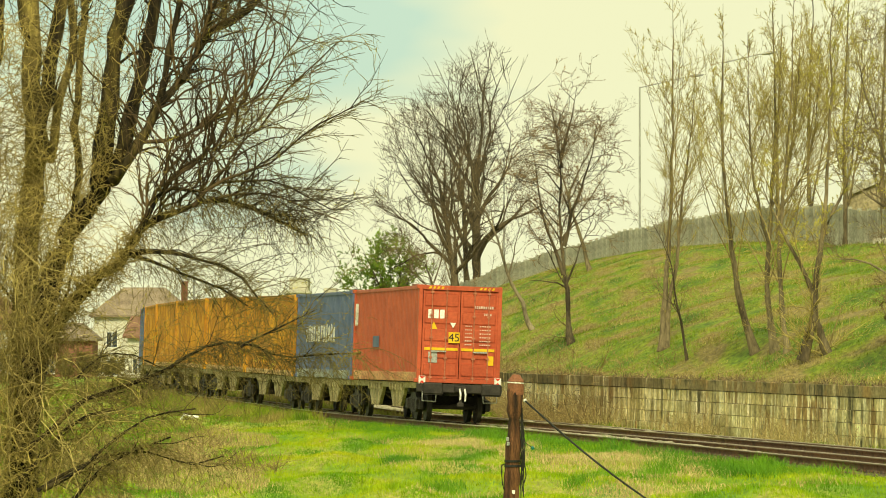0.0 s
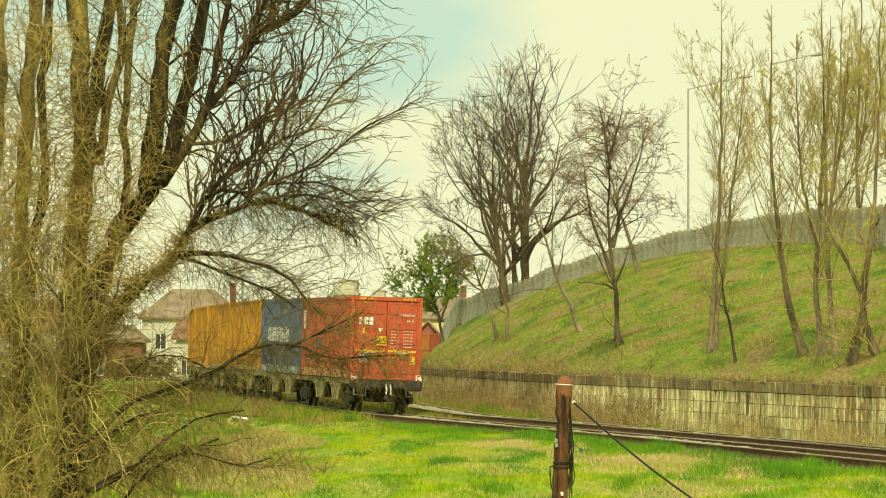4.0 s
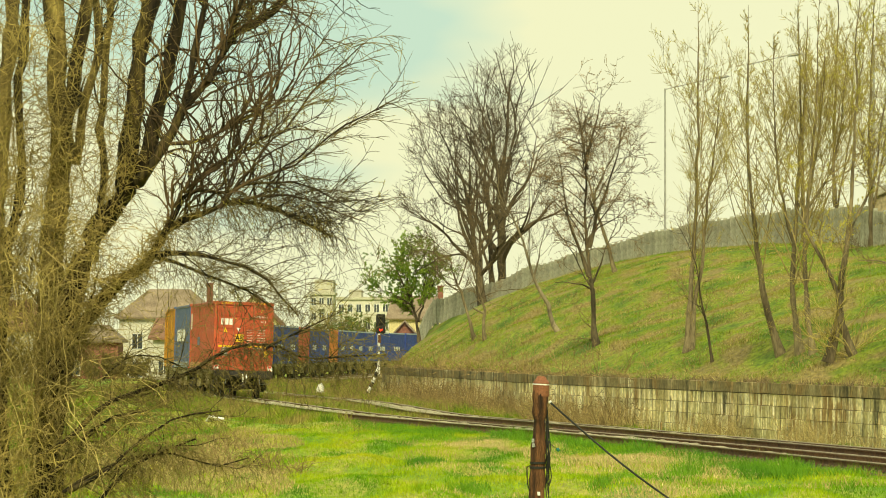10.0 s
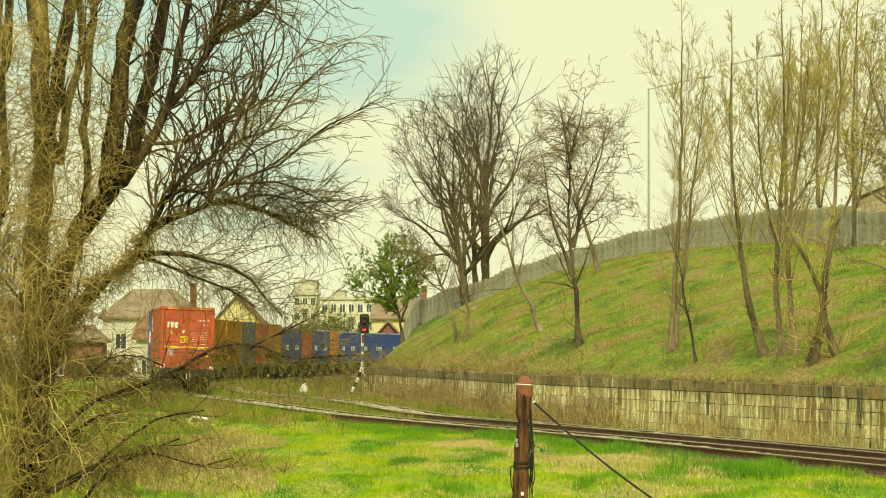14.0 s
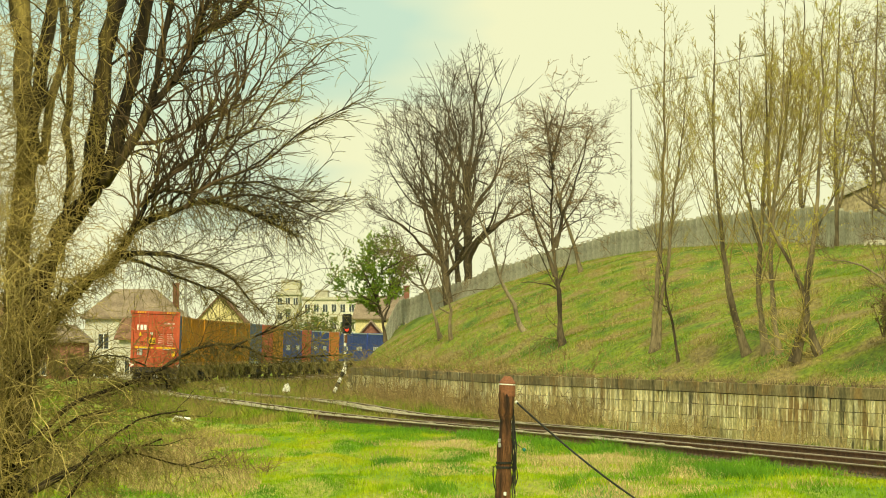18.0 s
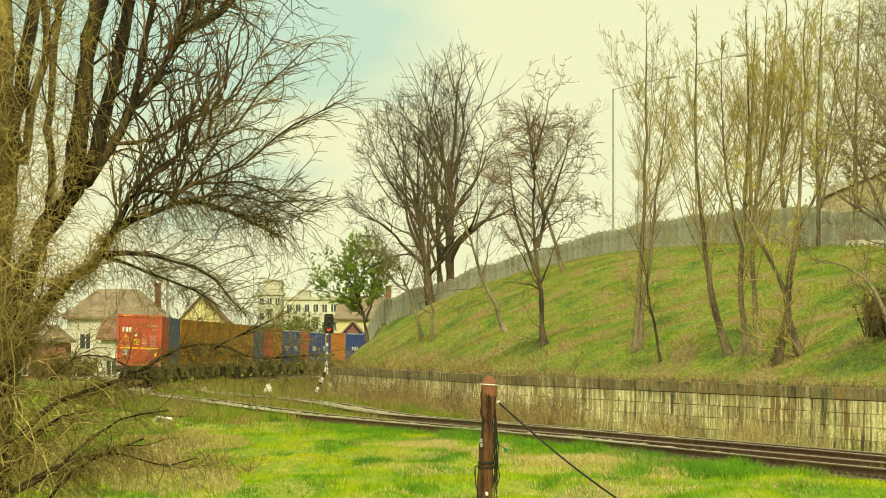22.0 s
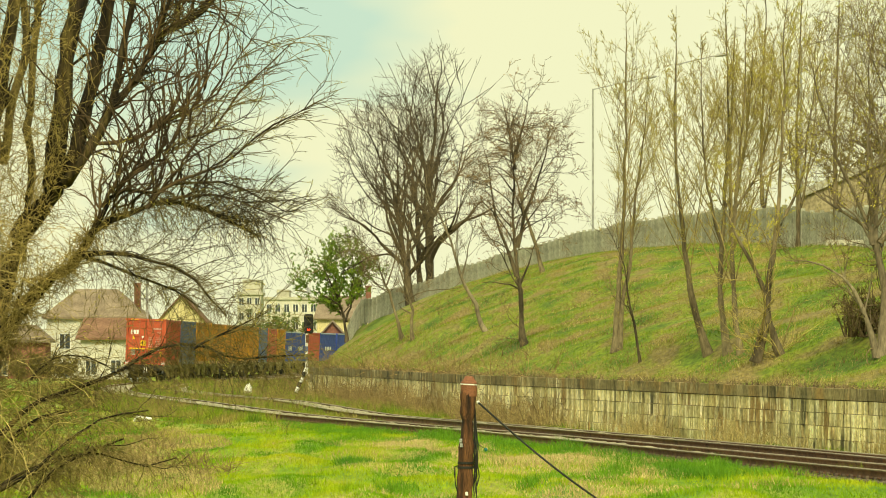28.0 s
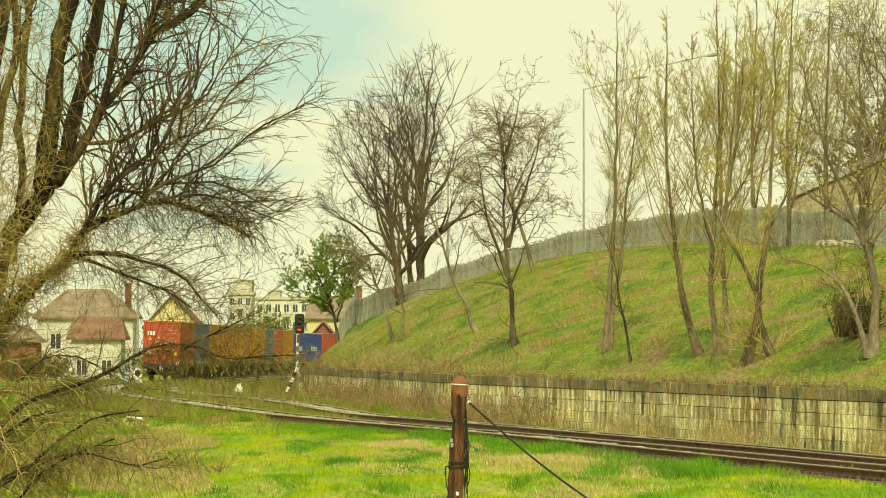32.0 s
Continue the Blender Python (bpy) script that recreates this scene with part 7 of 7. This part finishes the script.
def spots(x, y, rng, listed):
    """True inside the listed patches (x, y, half widths), with ragged edges."""
    hit = np.zeros(len(x), bool)
    for cx, cy, rx, ry in listed:
        hit |= ((x - cx) / rx) ** 2 + ((y - cy) / ry) ** 2 + 0.5 * wobble(x, y, 2.2) < rng.uniform(0.2, 1.3, len(x))
    return hit


grass("meadow_grass", "fresh bright green meadow grass", "blade", 91, 500000, (-16, 11), (78, 160), (0.04, 0.09),
      lambda x, y, r: in_sight(x, y) & (x < near_x(y) - 0.98) & (~spots(x, y, r, DRY_SPOTS) | (r.uniform(0, 1, len(x)) < 0.45)), 0.009)
grass("lush_verge", "lush dark green grass along the near track", "tuft", 96, 420000, (-14, 10), (96, 160), (0.07, 0.17),
      lambda x, y, r: in_sight(x, y) & (x < near_x(y) - 0.95) & (x > near_x(y) - 2.9 + 0.7 * wobble(x, y * 0.25, 0.9)) & clumps(x, y * 0.25, 0.5, -0.9) & (r.uniform(0, 1, len(x)) < 0.7), 0.008)
grass("tall_tufts", "taller lush dark green grass tufts", "tuft", 99, 800000, (-14, 10), (78, 156), (0.10, 0.23),
      lambda x, y, r: in_sight(x, y) & (x < near_x(y) - 1.2) & spots(x, y, r, TUFT_SPOTS) & (r.uniform(0, 1, len(x)) < 0.75), 0.009)
grass("bank_grass", "short green grass on the slope of the bank", "bank_blade", 92, 420000, (-11, 20), (105, 290), (0.04, 0.10),
      lambda x, y, r: in_sight(x, y) & (x > wall_x(y) + 0.5) & (x < np.interp(y, Y_LINE, CREST_X) + 1.0) & clumps(x, y, 0.4, -0.9), 0.011)
grass("dry_meadow_grass", "patches of dead straw-coloured grass in the meadow", "straw", 93, 420000, (-12, 9), (82, 160), (0.05, 0.12),
      lambda x, y, r: in_sight(x, y) & (x < near_x(y) - 1.5) & (spots(x, y, r, DRY_SPOTS) | ((np.abs(x - near_x(y) + 3.7 + 0.6 * wobble(x, y * 0.25, 0.8)) < 0.7) & (y > 96) & (y < 126) & (r.uniform(0, 1, len(x)) < 0.6)) | (clumps(x * 0.5, y, 0.5, 0.75) & (r.uniform(0, 1, len(x)) < 0.3))), 0.009)
grass("dry_bank_grass", "dead straw-coloured grass on the bank", "dry", 94, 190000, (-11, 20), (105, 290), (0.04, 0.12),
      lambda x, y, r: in_sight(x, y) & (x > wall_x(y) + 0.4) & (x < np.interp(y, Y_LINE, CREST_X)) & clumps(x, y, 0.5, 0.35 - 0.7 * (x - wall_x(y) < 2.5) - 0.35 * (y > 180)), 0.009)
grass("track_weeds", "thin weeds between the tracks", "bank_blade", 95, 480000, (-22, 10), (90, 320), (0.05, 0.15),
      lambda x, y, r: in_sight(x, y, -0.13) & (x > near_x(y) - 1.6) & (x < wall_x(y) - 0.5) & (np.abs(np.abs(x - near_x(y)) - 0.755) > 0.1) & (np.abs(np.abs(x - far_x(y)) - 0.755) > 0.1) & clumps(x, y, 0.5, 0.3 - 2.4 * np.clip((y - 138) / 20, 0, 1)), 0.014)



grass("dead_grass_by_willow", "brown dead grass round the foot of the willow", "dry", 103, 260000, (-15, -4.6), (82, 150), (0.06, 0.17),
      lambda x, y, r: in_sight(x, y, -0.14) & (x < near_x(y) - 3) & (x / y < -0.052 + 0.012 * wobble(x, y * 0.3, 0.9)) & clumps(x, y * 0.4, 0.6, -0.5) & (r.uniform(0, 1, len(x)) < 0.38), 0.010)
grass("rough_verge_grass", "rough olive grass growing over the old track bed", "bank_blade", 101, 420000, (-24, 0), (170, 345), (0.12, 0.34),
      lambda x, y, r: in_sight(x, y, -0.13) & (x > near_x(y) - 4.5) & (x < wall_x(y) + 0.5) & (np.abs(x - near_x(y)) > 1.15) & (np.abs(x - far_x(y)) > np.interp(y, [245, 265], [1.0, 0.3])) & clumps(x, y, 0.6, -1.1), 0.016)
grass("rough_verge_straw", "dry brown grass growing over the old track bed", "bramble", 102, 160000, (-24, 0), (185, 345), (0.12, 0.42),
      lambda x, y, r: in_sight(x, y, -0.13) & (x > near_x(y) - 4.5) & (x < wall_x(y) + 0.5) & (np.abs(x - near_x(y)) > 1.3) & (np.abs(x - far_x(y)) > np.interp(y, [245, 265], [1.0, 0.3])) & clumps(x, y, 0.7, -0.5), 0.014)


def build_brush():
    """Loose dead brush lying in the meadow by the willow."""
    rng = np.random.default_rng(98)
    for cx, cy, rx, ry, n in ((-6.9, 118, 1.2, 4.0, 420), (-8.6, 132, 1.6, 5.0, 420), (-5.4, 112, 0.6, 2.0, 160)):
        a, q = rng.uniform(0, 2 * math.pi, n), np.sqrt(rng.uniform(0, 1, n))
        x, y = cx + rx * q * np.cos(a), cy + ry * q * np.sin(a)
        base = (cx, cy, float(ground_z(cx, cy)))
        heap = plant("brush_heap", "heap of dead brown brush lying in the grass", "brush", base)
        w = Wood()
        P, R = grow(rng, np.stack([x, y, ground_z(x, y)], 1), rng.normal(0, 0.7, (n, 3)) + [0, 0, 0.5], rng.uniform(0.3, 0.9, n), np.full(n, 0.009), 4, 0.2, -0.08)
        w.tubes(P, R, 3)
        put("brush_tangle", w.mesh("brush_tangle", M["bramble"]), heap)["kind"] = "stuff"


build_brush()
build_wall()


# ---------------------------------------------------------------- movement
START = near_line.s_at(150.83)


def gone(t):
    """Metres along the line that the train's end has reached."""
    return START + 6.7038 * t - 0.02613 * t * t + 0.000136 * t ** 3


def train_pose(s, base):
    (xa, ya), (xb, yb) = near_line.at(s - base / 2), near_line.at(s + base / 2)
    za, zb = float(climb(ya)), float(climb(yb))
    return pose((xa + xb) / 2, (ya + yb) / 2, (za + zb) / 2, math.degrees(math.atan2(zb - za, base)), near_line.lean(s), math.degrees(math.atan2(yb - ya, xb - xa)) - 90)


def motions():
    for ob, mid, base in moving:
        walk(ob, [(t, train_pose(gone(t) + mid, base)) for t in np.arange(0, 32.01, 0.5)])
    for axle in rolling[:8]:
        y = axle.location.y
        walk(axle, [(t, pose(0, y, 0.46, -math.degrees(gone(t) / 0.46))) for t in np.arange(0, 32.01, 0.1)])


motions()
